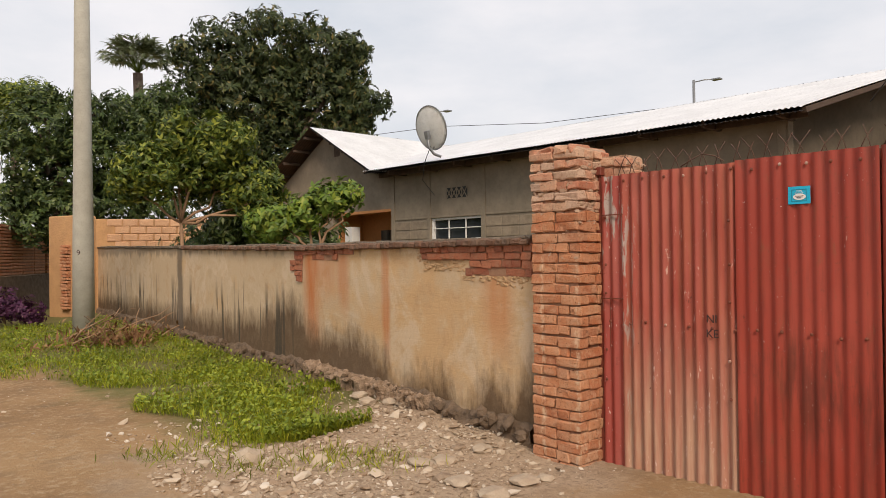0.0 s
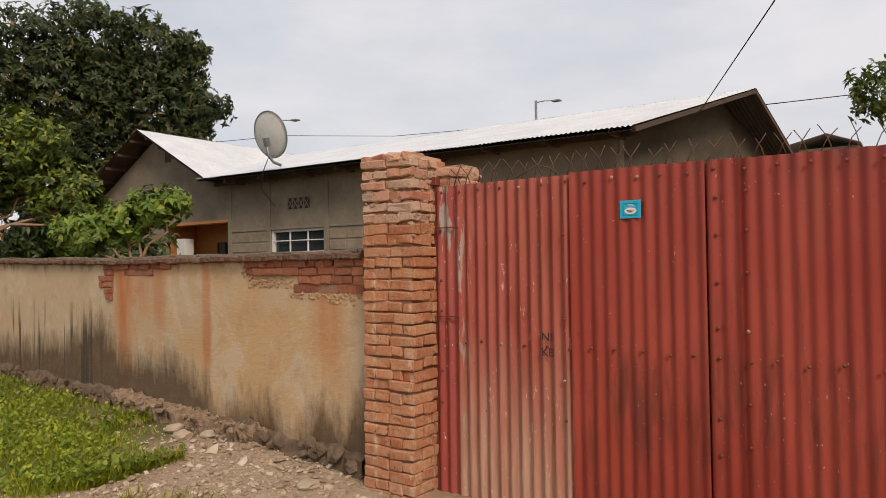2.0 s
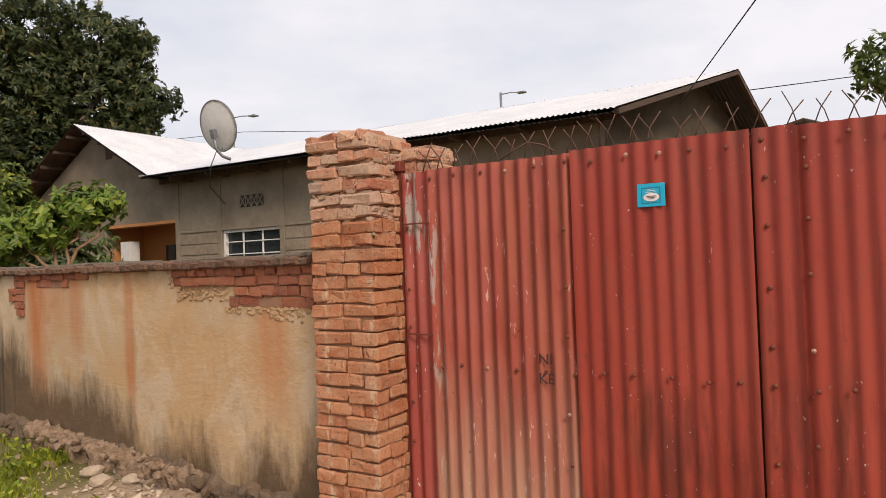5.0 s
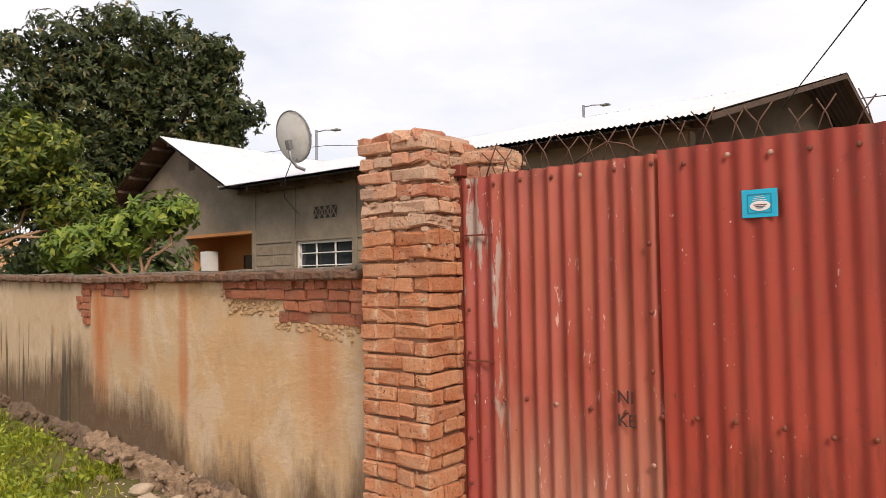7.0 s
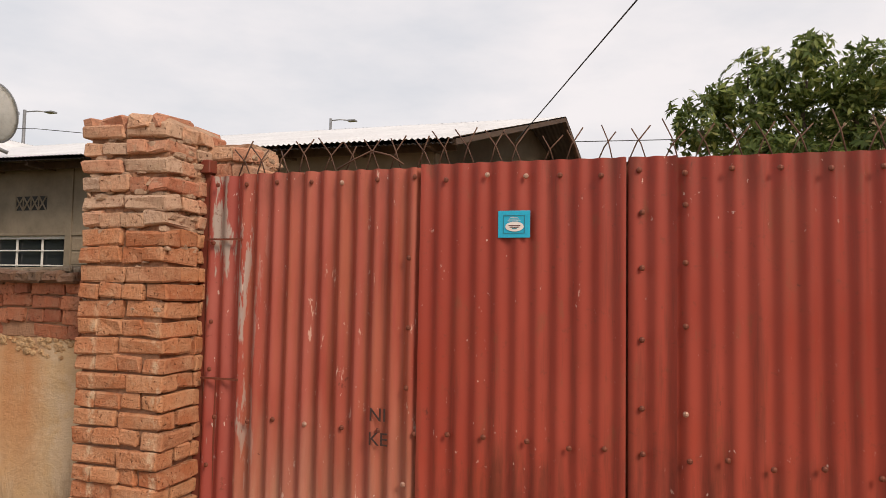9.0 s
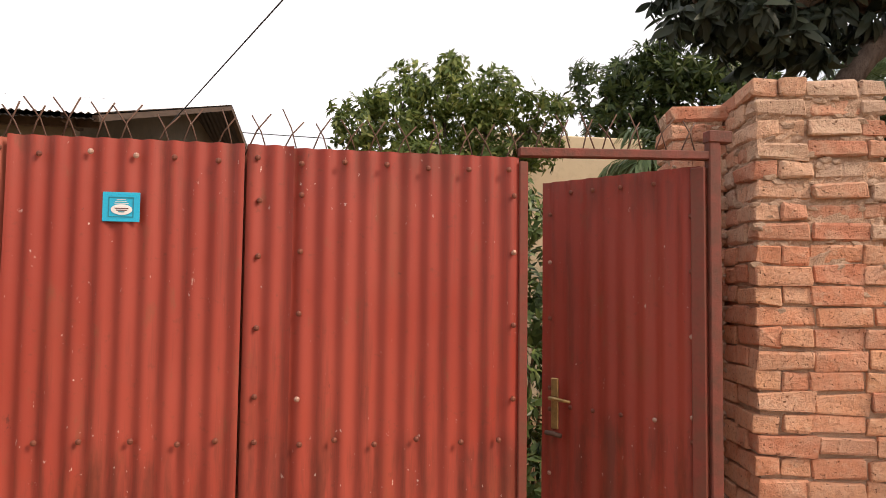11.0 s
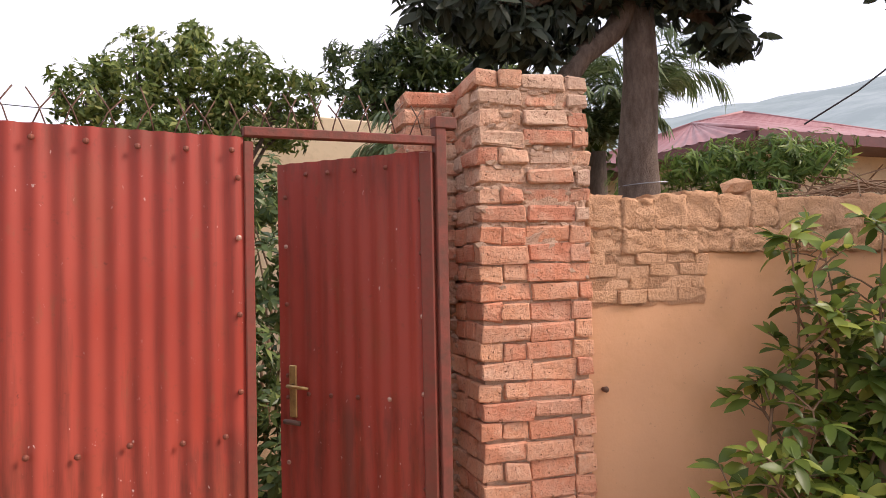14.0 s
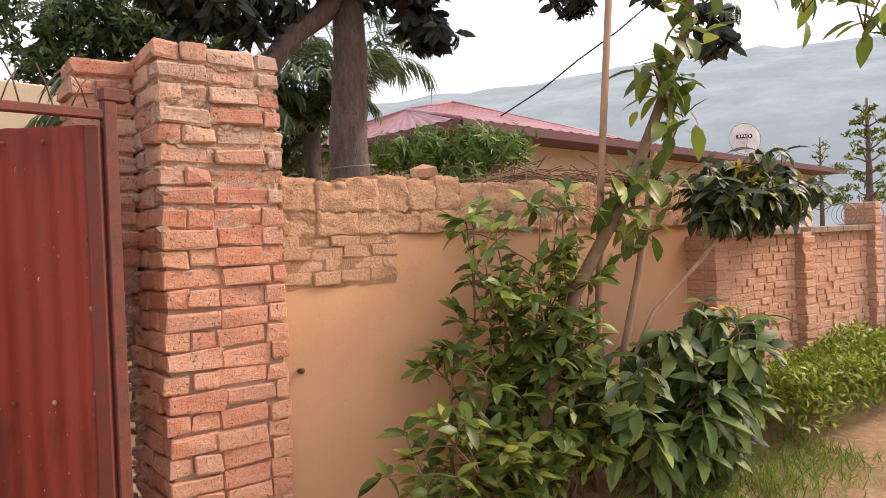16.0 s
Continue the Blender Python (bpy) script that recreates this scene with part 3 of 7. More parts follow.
def brick_pillar(name, m, wide, deep, z0, top, pitch, meshes, upper, upper_from, label, seed, mortar, proud_top=0, core=0.014):
    rng = random.Random(seed)
    th = empty(name, m, label, "pillar", kind="structure")
    mortar_core(th, wide, deep, z0 - 0.1, top - 0.015, core, upper_from, seed, mortar)
    k, z = 0, z0
    while z < top - pitch * 0.5:
        ms = upper if z > upper_from else meshes
        h = pitch - (0.013 if z > upper_from else 0.007)
        zc = z + pitch / 2
        lean = 0.006 * math.sin(z * 2.6 + seed)
        ex = 0.012 if z > top - proud_top else 0.0
        d = 0.105
        ring = k % 2
        for side in range(4):
            along = wide if side % 2 == 0 else deep
            full = (side % 2 == 0) == (ring == 0)
            a0, a1 = (0.0, along) if full else (d, along - d)
            if a1 - a0 < 0.05:
                continue
            first = (0.235 if full else 0.125) + rng.uniform(-.02, .02)
            for mid, size in run(a1 - a0, rng, first, 0.005, 0.235):
                a = a0 + mid
                q = {0: pose(a, d / 2 - ex, zc), 1: pose(wide - d / 2 + ex, a, zc, 0, 0, 90), 2: pose(a, deep - d / 2 + ex, zc), 3: pose(d / 2 - ex, a, zc, 0, 0, 90)}[side]
                lay(ms, th, pose(lean, lean * 0.7, 0) @ q, size, d, h * rng.uniform(0.90, 1.04), rng)
        z += pitch
        k += 1
    # blobs of mortar squeezed out of the upper joints
    bm = bmesh.new()
    z = upper_from - 0.25
    while z < top - 0.03:
        for side in range(4):
            along = wide if side % 2 == 0 else deep
            a = rng.uniform(0, 0.08)
            while a < along:
                if rng.random() < (0.75 if z > upper_from - 0.02 else 0.3):
                    r = rng.uniform(0.010, 0.023)
                    q = {0: (a, 0.022, z + rng.uniform(-.03, .03)), 1: (wide - 0.022, a, z + rng.uniform(-.03, .03)), 2: (a, deep - 0.012, z), 3: (0.022, a, z + rng.uniform(-.03, .03))}[side]
                    vs = bmesh.ops.create_icosphere(bm, subdivisions=1, radius=r)["verts"]
                    for v in vs:
                        v.co = Vector((v.co.x * (1.9 if side % 2 == 0 else 1), v.co.y * (1 if side % 2 == 0 else 1.9), v.co.z)) * rng.uniform(0.7, 1.25) + Vector(q)
                a += rng.uniform(0.02, 0.06)
        z += pitch
    tagged(part("mortar_blobs", bm, M_MORTAR_LUMP, th), kind="stuff")
    return th


BR_L, BR_R = brick_set(M_BRICK_L, bevel=0.0065), brick_set(M_BRICK_R)
BR_W = brick_set(M_BRICK_WALL)
BR_COPE = brick_set(brick_mat("mossy_brick", [(0.0, (0.13, 0.07, 0.048)), (0.5, (0.21, 0.115, 0.075)), (1.0, (0.16, 0.11, 0.08))], (0.17, 0.13, 0.095)), bevel=0.012)
BR_TOP = brick_set(M_BRICK_TOP, rough=0.008, bevel=0.008)
BR_ADOBE = brick_set(M_ADOBE, rough=0.007, bevel=0.006)

brick_pillar("pillar_left", pose(-3.40, 4.20, 0), 0.445, 0.42, -0.12, 2.215, 0.0765, BR_L, BR_TOP, 1.72, "red brick gate pillar with crumbling mortar and weathered top", 5, M_MORTAR_DARK, 0.0, 0.025)
brick_pillar("pillar_right", RIGHT, 0.56, 0.56, -0.05, 2.44, 0.09, BR_R, BR_TOP, 1.72, "salmon brick gate pillar with loose grey mortar at the top", 9, M_MORTAR_PALE, 0, 0.018)

# rowlock bricks bedded along the worn top of the left pillar
rng_k = random.Random(6)
pl = bpy.data.objects["pillar_left"]
x = 0.0
while x < 0.42:
    w = min(rng_k.choice((0.065, 0.075, 0.13, 0.16)), 0.445 - x)
    lay(BR_TOP, pl, pose(x + w / 2, 0.10, 2.247 - 0.16 * max(0.0, 0.07 - x) + rng_k.uniform(-.004, .004), 0, rng_k.uniform(-4, 4), 0), w - 0.012, 0.2, 0.068, rng_k)
    lay(BR_TOP, pl, pose(x + w / 2, 0.31, 2.236, 0, rng_k.uniform(-4, 4), 0), w - 0.012, 0.2, 0.062, rng_k)
    x += w
bm = bmesh.new()
box(bm, (0.02, 0.02, 2.19), (0.43, 0.40, 2.262), 0.02, None, 0.004, rng_k)
bmesh.ops.subdivide_edges(bm, edges=bm.edges[:], cuts=4, use_grid_fill=True)
for v in bm.verts:
    v.co += Vector((0, 0, 1)) * 0.012 * noise.noise(v.co * 24)
part("mortar_cap", bm, M_MORTAR_PALE, pl)


# ---- boundary walls ----
def strip_wall(name, m, x0, x1, y0, y1, bottom, top, mat, label, step=0.25, rough=0.0, seed=1):
    """A wall whose foot and crown follow functions of its length."""
    xs = list(np.arange(x0, x1, step)) + [x1]
    bm = bmesh.new()
    rows = []
    rng = random.Random(seed)
    for x in xs:
        zt, zb = top(x), bottom(x)
        col = []
        n = 7
        for j in range(n + 1):
            z = zb + (zt - zb) * j / n
            dy = 0.012 * noise.noise((x * 0.9, z * 1.3, seed)) + rough * noise.noise((x * 9, z * 9, seed))
            col.append(bm.verts.new((x, y0 + dy, z)))
        for y in (y0 + (y1 - y0) * 0.5, y1):
            col.append(bm.verts.new((x, y, zt + rough * 2 * noise.noise((x * 7, y * 7, seed)))))
        col.append(bm.verts.new((x, y1, zb)))
        rows.append(col)
    for a, b in zip(rows, rows[1:]):
        for j in range(len(a) - 1):
            bm.faces.new((a[j], b[j], b[j + 1], a[j + 1]))
    bm.faces.new(rows[0])
    bm.faces.new(rows[-1][::-1])
    ob = part(name, bm, mat, smooth=False)
    ob.matrix_world = m
    return tagged(ob, label, "wall", kind="structure")


def left_top(x):
    return 1.57 + max(0.0, -x - 4) * 0.016


wall_left = strip_wall("wall_left", LEFT, -17.2, 0.02, 0.0, 0.2, lambda x: -0.2, left_top, M_PLASTER_L, "beige plastered boundary wall with black mould and orange brick-dust streaks")
wall_right = strip_wall("wall_right", RIGHT, 0.55, 4.25, 0.08, 0.30, lambda x: -0.2, lambda x: 1.72 + 0.02 * noise.noise((x * 5, 0, 0)), M_PLASTER_R, "smooth ochre plastered boundary wall with bare adobe crown", rough=0.002, seed=4)

# ---- house behind the wall ----
house = empty("house", pose(-12.58, 9.72, 0, 0, 0, -0.8), "grey rendered bungalow with galvanised corrugated roof", "house")


def roof_sheet(name, corners, mat, parent, label="", pitch=0.076, amp=0.011, sag_by=0.008):
    """Corrugated sheet between four corners a-b along the eave, d-c along the ridge; waves run from eave to ridge."""
    a, b, c, d = [Vector(v) for v in corners]
    n = max(8, int((b - a).length / pitch * 4))
    up = (b - a).cross(d - a).normalized()
    rows = 4
    verts, faces = [], []
    for i in range(n + 1):
        s = i / n
        h = amp * math.sin(s * (b - a).length / pitch * 2 * math.pi)
        for j in range(rows + 1):
            t = j / rows
            p = a.lerp(b, s).lerp(d.lerp(c, s), t)
            sag = sag_by * noise.noise((s * 9, t * 3, 1.0))
            verts.append(p + up * (h + sag))
    for i in range(n):
        for j in range(rows):
            q = i * (rows + 1) + j
            faces.append((q, q + rows + 1, q + rows + 2, q + 1))
    return from_lists(name, verts, faces, mat, parent, label, smooth=True)


def build_house():
    h = house
    L = 9.3
    # front wall with window, porch and vent openings
    holes = [(-2.45, 0.0, -0.2, 2.53), (1.42, 3.02, 1.35, 2.27)]

    def wall_piece(name, lo, hi, mat=M_HOUSE):
        return box_part(name, lo, hi, mat, h, bevel=0.0)
    y0, y1 = 0.62, 0.80
    xs = [-5.3, -2.45, 0.0, 1.36, 2.90, L - 0.44]
    wall_piece("wall", (xs[0], y0, -0.2), (xs[1], y1, 3.33))
    wall_piece("wall", (xs[1], y0, 2.53), (xs[2], y1, 3.33))
    wall_piece("wall", (xs[2], y0, -0.2), (xs[3], y1, 3.5))
    wall_piece("wall", (xs[3], y0, 2.27), (xs[4], y1, 3.5))
    wall_piece("wall", (xs[3], y0, -0.2), (xs[4], y1, 1.35))
    wall_piece("wall", (xs[4], y0, -0.2), (xs[5], y1, 3.5))
    bm = bmesh.new()
    vs = [bm.verts.new(v) for v in ((-5.2, y0, 3.33), (-0.12, y0, 3.33), (-2.67, y0, 4.65), (-5.2, y1, 3.33), (-0.12, y1, 3.33), (-2.67, y1, 4.65))]
    for f in ((0, 1, 2), (5, 4, 3), (0, 2, 5, 3), (1, 4, 5, 2)):
        bm.faces.new([vs[i] for i in f])
    part("gable", bm, M_HOUSE, h)
    bm = bmesh.new()
    gx = [L - 0.55 + 0.14 * y for y in (0.8, 8.2, 4.3)]
    vs = [bm.verts.new(v) for v in ((gx[0], 0.8, -0.2), (gx[1], 8.2, -0.2), (gx[1], 8.2, 3.40), (gx[2], 4.3, 4.48), (gx[0], 0.8, 3.50))]
    bm.faces.new(vs)
    bmesh.ops.solidify(bm, geom=bm.faces[:], thickness=0.18)
    part("end_wall", bm, M_HOUSE, h)
    wall_piece("back_wall", (-5.3, 8.2, -0.2), (L - 0.25, 8.4, 3.4))
    wall_piece("side_wall", (-5.5, 0.8, -0.2), (-5.3, 8.2, 3.4))
    # porch
    wall_piece("porch_wall", (-2.6, 1.55, -0.2), (0.15, 1.70, 2.9), M_ORANGE)
    wall_piece("porch_side", (0.0, 0.81, -0.2), (0.12, 1.55, 2.9), M_ORANGE)
    wall_piece("porch_side", (-2.6, 0.81, -0.2), (-2.45, 1.55, 2.9), M_ORANGE)
    wall_piece("porch_ceiling", (-2.45, 0.81, 2.60), (0.0, 1.55, 2.68), M_ORANGE)
    wall_piece("porch_column", (-2.02, 0.7, -0.2), (-1.72, 0.95, 2.2), M_WHITE)
    wall_piece("porch_lintel", (-2.45, 0.60, 2.50), (0.02, 0.85, 2.56), M_ORANGE)
    wall_piece("porch_window", (-1.55, 1.50, 1.2), (-0.75, 1.545, 2.12), M_GLASS_DARK)
    for i in range(3):
        wall_piece("porch_bar", (-1.55 + i * 0.385, 1.485, 1.2), (-1.52 + i * 0.385, 1.498, 2.12), M_TIMBER)
    # roofs
    roof_sheet("main_roof", ((-0.3, 0.0, 3.41), (L, 0.0, 3.34), (L + 0.72, 4.25, 4.57), (-4.5, 4.25, 4.62)), M_ROOF, h, "galvanised corrugated roof sheet")
    roof_sheet("main_roof_back", ((-4.5, 8.6, 3.40), (L + 0.95, 8.6, 3.36), (L + 0.72, 4.25, 4.57), (-4.5, 4.25, 4.62)), M_ROOF, h)
    roof_sheet("wing_roof", ((0.0, 0.0, 3.41), (0.0, 6.0, 3.41), (-2.67, 6.0, 4.78), (-2.67, 0.1, 4.78)), M_ROOF, h, "galvanised corrugated roof sheet")
    roof_sheet("wing_roof_left", ((-5.34, 0.1, 3.41), (-5.34, 6.0, 3.41), (-2.67, 6.0, 4.78), (-2.67, 0.1, 4.78)), M_ROOF_UNDER, h, "rusty underside of the roof overhang")
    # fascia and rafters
    # added near-black sheets beneath the roof carry the eave shade in colour
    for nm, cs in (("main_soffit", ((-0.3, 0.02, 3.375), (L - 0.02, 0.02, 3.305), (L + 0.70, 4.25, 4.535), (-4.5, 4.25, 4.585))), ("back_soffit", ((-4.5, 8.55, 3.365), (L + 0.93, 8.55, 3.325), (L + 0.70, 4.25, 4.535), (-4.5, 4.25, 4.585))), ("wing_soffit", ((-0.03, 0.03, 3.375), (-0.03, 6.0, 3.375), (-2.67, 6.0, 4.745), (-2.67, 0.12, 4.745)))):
        roof_sheet(nm, [(c[0], c[1], c[2] - 0.02) for c in cs], M_SOFFIT, h, "roof underside coloured dark as eave shade", sag_by=0.0)
    box_part("fascia", (-0.2, 0.40, 3.27), (L - 0.1, 0.44, 3.385), M_TIMBER, h)
    for i in range(9):
        x = 0.5 + i * 1.05
        box_part("rafter", (x, 0.10, 3.27), (x + 0.06, 0.62, 3.37), M_TIMBER, h)
    for s in (-1, 1):
        for k in range(5):
            t = 0.12 + 0.2 * k
            x, z = -2.67 + s * 2.67 * t, 4.78 - 1.37 * t - 0.07
            box_part("purlin", (x - 0.03, 0.12, z - 0.04), (x + 0.03, 0.62, z + 0.03), M_TIMBER, h)
    bm = bmesh.new()
    tube(bm, [(L - 0.03, 0.06, 3.30), (L + 0.68, 4.25, 4.52), (L + 0.91, 8.5, 3.30)], 0.05, 4)
    part("verge_board", bm, M_TIMBER, h)
    # window
    win = new("window")
    win.parent = h
    win.matrix_basis = pose(1.36, y0, 1.35)
    box_part("glass", (0.03, 0.10, 0.03), (1.51, 0.11, 0.89), M_GLASS_DARK, win, bevel=0)
    for lo, hi in (((0, 0.03, 0), (0.05, 0.12, 0.92)), ((1.49, 0.03, 0), (1.54, 0.12, 0.92)), ((0.05, 0.03, 0.87), (1.49, 0.12, 0.92)), ((0.05, 0.03, 0), (1.49, 0.12, 0.05))):
        box_part("window_frame", lo, hi, M_WHITE, win)
    for i in range(1, 3):
        box_part("bar", (i * 0.513 - 0.016, 0.05, 0.05), (i * 0.513 + 0.016, 0.075, 0.87), M_WHITE, win)
    for x0, x1 in ((0.08, 0.49), (0.56, 0.95), (1.06, 1.46)):
        box_part("curtain", (x0, 0.14, 0.04), (x1, 0.15, 0.70), M_CONCRETE, win, "pale curtain behind the pane", bevel=0)
    for i in range(1, 4):
        box_part("bar", (0.05, 0.028, i * 0.23 - 0.01), (1.49, 0.05, i * 0.23 + 0.01), M_WHITE, win)
    # block courses around the window
    for x0, x1 in ((0.12, 1.26), (3.03, L - 0.6)):
        for k in range(4):
            z = 2.13 - k * 0.21
            n = max(2, int((x1 - x0) / 0.42))
            for i in range(n):
                w = (x1 - x0) / n
                box_part("block", (x0 + i * w + 0.008, y0 - 0.012, z - 0.09), (x0 + (i + 1) * w - 0.008, y0 + 0.02, z + 0.09), M_HOUSE_BLOCK, h, bevel=0.006)
    box_part("band", (0.0, y0 - 0.02, 2.27), (L - 0.46, y0 + 0.01, 2.31), M_HOUSE, h)
    for x in (0.06, 1.30, 2.96, L - 0.52):
        box_part("pilaster", (x - 0.06, y0 - 0.025, 0.0), (x + 0.06, y0 + 0.01, 3.3), M_HOUSE, h)
    # vent of pierced blocks
    # flush black panel painted in for the shade behind the pierced blocks
    box_part("vent_recess", (1.88, y0 - 0.006, 2.67), (2.50, y0 + 0.005, 2.89), M_BLACK, h, bevel=0)
    bm = bmesh.new()
    for i in range(4):
        x = 1.88 + i * 0.155
        for a, b in (((x, 2.67), (x + 0.155, 2.89)), ((x, 2.89), (x + 0.155, 2.67)), ((x, 2.67), (x, 2.89))):
            tube(bm, [(a[0], y0 - 0.012, a[1]), (b[0], y0 - 0.012, b[1])], 0.012, 5)
    part("vent_grille", bm, M_HOUSE, h)
    box_part("gable_vent", (-2.35, y0 - 0.006, 4.02), (-2.10, y0 + 0.01, 4.28), M_TIMBER, h)


build_house()


# ---- gate ----
GY = 4.447


def sheet_part(name, x0, x1, z0, z1, mat, parent, label="", amp=0.0095, pitch=0.0785, phase=0.0, wave_top=0.0):
    """Corrugated iron in the local xz plane, waves upright, facing -y."""
    n = int((x1 - x0) / pitch * 10)
    m = 14
    verts, faces = [], []
    for i in range(n + 1):
        x = x0 + (x1 - x0) * i / n
        for j in range(m + 1):
            z = z0 + (z1 - z0) * j / m
            y = amp * math.cos((x / pitch + phase) * 2 * math.pi) + 0.004 * noise.noise((x * 3, z * 1.5, phase))
            verts.append((x, y, z + (wave_top * noise.noise((x * 4, 0, 0)) if j == m else 0)))
    for i in range(n):
        for j in range(m):
            q = i * (m + 1) + j
            faces.append((q, q + m + 1, q + m + 2, q + 1))
    ob = from_lists(name, verts, faces, mat, parent, label, smooth=True)
    return ob


BOLT = None


def bolt(parent, x, y, z, bright=False):
    global BOLT
    if BOLT is None:
        BOLT = {}
        for key, mat in ((False, M_BOLT), (True, M_BOLT_BRIGHT)):
            bm = bmesh.new()
            bmesh.ops.create_uvsphere(bm, u_segments=8, v_segments=5, radius=0.011)
            for v in bm.verts:
                v.co.y *= 0.7
            me = bpy.data.meshes.new("bolt")
            bm.to_mesh(me)
            bm.free()
            me.materials.append(mat)
            BOLT[key] = me
    ob = new("bolt", BOLT[bright])
    ob.parent = parent
    ob.matrix_basis = pose(x, y, z)


rng_gate = random.Random(11)
gate_left = empty("gate_leaf", pose(-2.93, GY, 0), "red corrugated iron gate leaf, faded to beige near the ground", "gate", "gate leaves")
sheet_part("strip_sheet", 0.0, 0.20, -0.08, 2.045, M_GREY_PEEL, gate_left, "narrow peeling strip of iron", phase=0.3).matrix_basis = pose(0, 0.012, 0)
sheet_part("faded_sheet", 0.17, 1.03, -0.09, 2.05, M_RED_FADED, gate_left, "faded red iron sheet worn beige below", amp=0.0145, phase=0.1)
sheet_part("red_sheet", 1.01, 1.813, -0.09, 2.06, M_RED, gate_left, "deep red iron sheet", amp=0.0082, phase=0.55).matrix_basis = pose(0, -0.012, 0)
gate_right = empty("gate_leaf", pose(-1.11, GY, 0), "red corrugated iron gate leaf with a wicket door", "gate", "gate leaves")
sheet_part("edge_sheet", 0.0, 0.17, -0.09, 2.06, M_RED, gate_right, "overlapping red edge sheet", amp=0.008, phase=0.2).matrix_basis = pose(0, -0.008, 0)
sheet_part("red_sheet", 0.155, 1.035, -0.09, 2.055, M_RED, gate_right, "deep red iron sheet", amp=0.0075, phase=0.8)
for g, w in ((gate_left, 1.80), (gate_right, 1.03)):
    for z in (0.0, 0.98, 2.0):
        box_part("rail", (0.02, 0.025, z - 0.02), (w, 0.06, z + 0.02), M_RED_STEEL, g)
    for x in (0.02, w - 0.04):
        box_part("stile", (x, 0.022, -0.06), (x + 0.04, 0.062, 2.03), M_RED_STEEL, g)
for i in range(12):
    bolt(gate_left, 0.06 + i * 0.152 + rng_gate.uniform(-.012, .012), -0.018 if i < 7 else -0.028, 2.0 + rng_gate.uniform(-.01, .01), rng_gate.random() < 0.08)
    bolt(gate_left, 0.08 + i * 0.152 + rng_gate.uniform(-.02, .02), -0.016 if i < 7 else -0.026, 0.985 + rng_gate.uniform(-.01, .01), rng_gate.random() < 0.15)
for z in (1.72, 1.42, 1.2, 0.8, 0.55):
    for x in (0.05, 0.96):
        bolt(gate_left, x + rng_gate.uniform(-.01, .01), -0.014, z + rng_gate.uniform(-.05, .05), rng_gate.random() < 0.1)
for i in range(7):
    bolt(gate_right, 0.04 + i * 0.158, -0.018, 2.0 + rng_gate.uniform(-.01, .01), rng_gate.random() < 0.08)
    bolt(gate_right, 0.05 + i * 0.15 + rng_gate.uniform(-.02, .02), -0.018, 0.97 + rng_gate.uniform(-.01, .01), rng_gate.random() < 0.1)
for z in (1.9, 1.68, 1.4, 1.12, 0.7, 0.5):
    bolt(gate_right, 1.01, -0.018, z, rng_gate.random() < 0.12)
    bolt(gate_right, 0.05, -0.018, z + rng_gate.uniform(-.05, .05), False)
    bolt(gate_right, 0.20, -0.018, z + rng_gate.uniform(-.05, .05), rng_gate.random() < 0.25)
# wicket frame and door
WX, WY, WEND = -0.075, GY, 0.74
wf = empty("wicket_frame", pose(WX, WY, 0), "rusty red steel door frame of the wicket", "door frame")
WL = WEND - WX
bm = bmesh.new()
box(bm, (0.0, -0.005, -0.018), (WL + 0.01, 0.035, 0.018), 0.004, pose(0, 0, 2.078, 0, -1.4, 0))
part("frame_bar", bm, M_RED_RUSTY, wf)
box_part("frame_post", (0.0, -0.005, -0.1), (0.035, 0.035, 2.04), M_RED_STEEL, wf)
gp = empty("gate_post", pose(WEND - 0.015, GY - 0.01, 0), "dark red steel gate post with hinge bracket", "post")
box_part("post", (0.0, 0.0, -0.15), (0.05, 0.045, 2.19), M_RED_RUSTY, gp)
box_part("bracket", (-0.004, -0.006, 2.15), (0.10, 0.049, 2.20), M_RED_RUSTY, gp)
gp2 = empty("gate_post", pose(-2.985, GY + 0.02, 0), "dark red steel gate post with hinge bracket", "post")
box_part("post", (0.0, 0.0, -0.15), (0.05, 0.05, 2.12), M_RED_STEEL, gp2)
box_part("bracket", (-0.02, -0.03, 2.06), (0.06, 0.03, 2.12), M_RED_STEEL, gp2)
door = empty("wicket_door", pose(WEND - 0.03, GY + 0.04, 0, 0, 0, 128), "half-open red corrugated iron wicket door with brass handle", "door")
box_part("hinge_strip", (-0.03, -0.03, -0.06), (0.03, 0.03, 2.05), M_RED_STEEL, door)
# the door's local x runs from the hinge to the free edge, its seen face is +y
d_sheet = sheet_part("door_sheet", 0.0, 0.785, -0.06, 2.06, M_RED_SHADED, door, "red corrugated sheet darkened for the door's shade", amp=0.008, pitch=0.092, phase=0.3)
for z in (0.02, 1.0, 2.02):
    box_part("rail", (0.0, -0.05, z - 0.02), (0.76, -0.014, z + 0.02), M_RED_STEEL, door)
for x in (0.0, 0.725):
    box_part("stile", (x, -0.052, -0.06), (x + 0.035, -0.012, 2.05), M_RED_STEEL, door)
for z in (0.3, 0.62, 0.92, 1.02, 1.35, 1.62, 1.85):
    bolt(door, 0.035, 0.014, z, z in (1.02, 1.35))
    bolt(door, 0.735, 0.014, z + 0.05, z in (0.62, 1.62))
for x in (0.2, 0.36, 0.5, 0.62):
    bolt(door, x, 0.014, 0.99, x == 0.2)
    bolt(door, x, 0.014, 2.0)
handle = box_part("handle_plate", (0.682, 0.012, 0.88), (0.722, 0.024, 1.12), M_BRASS, door, "worn brass handle plate", 0.004)
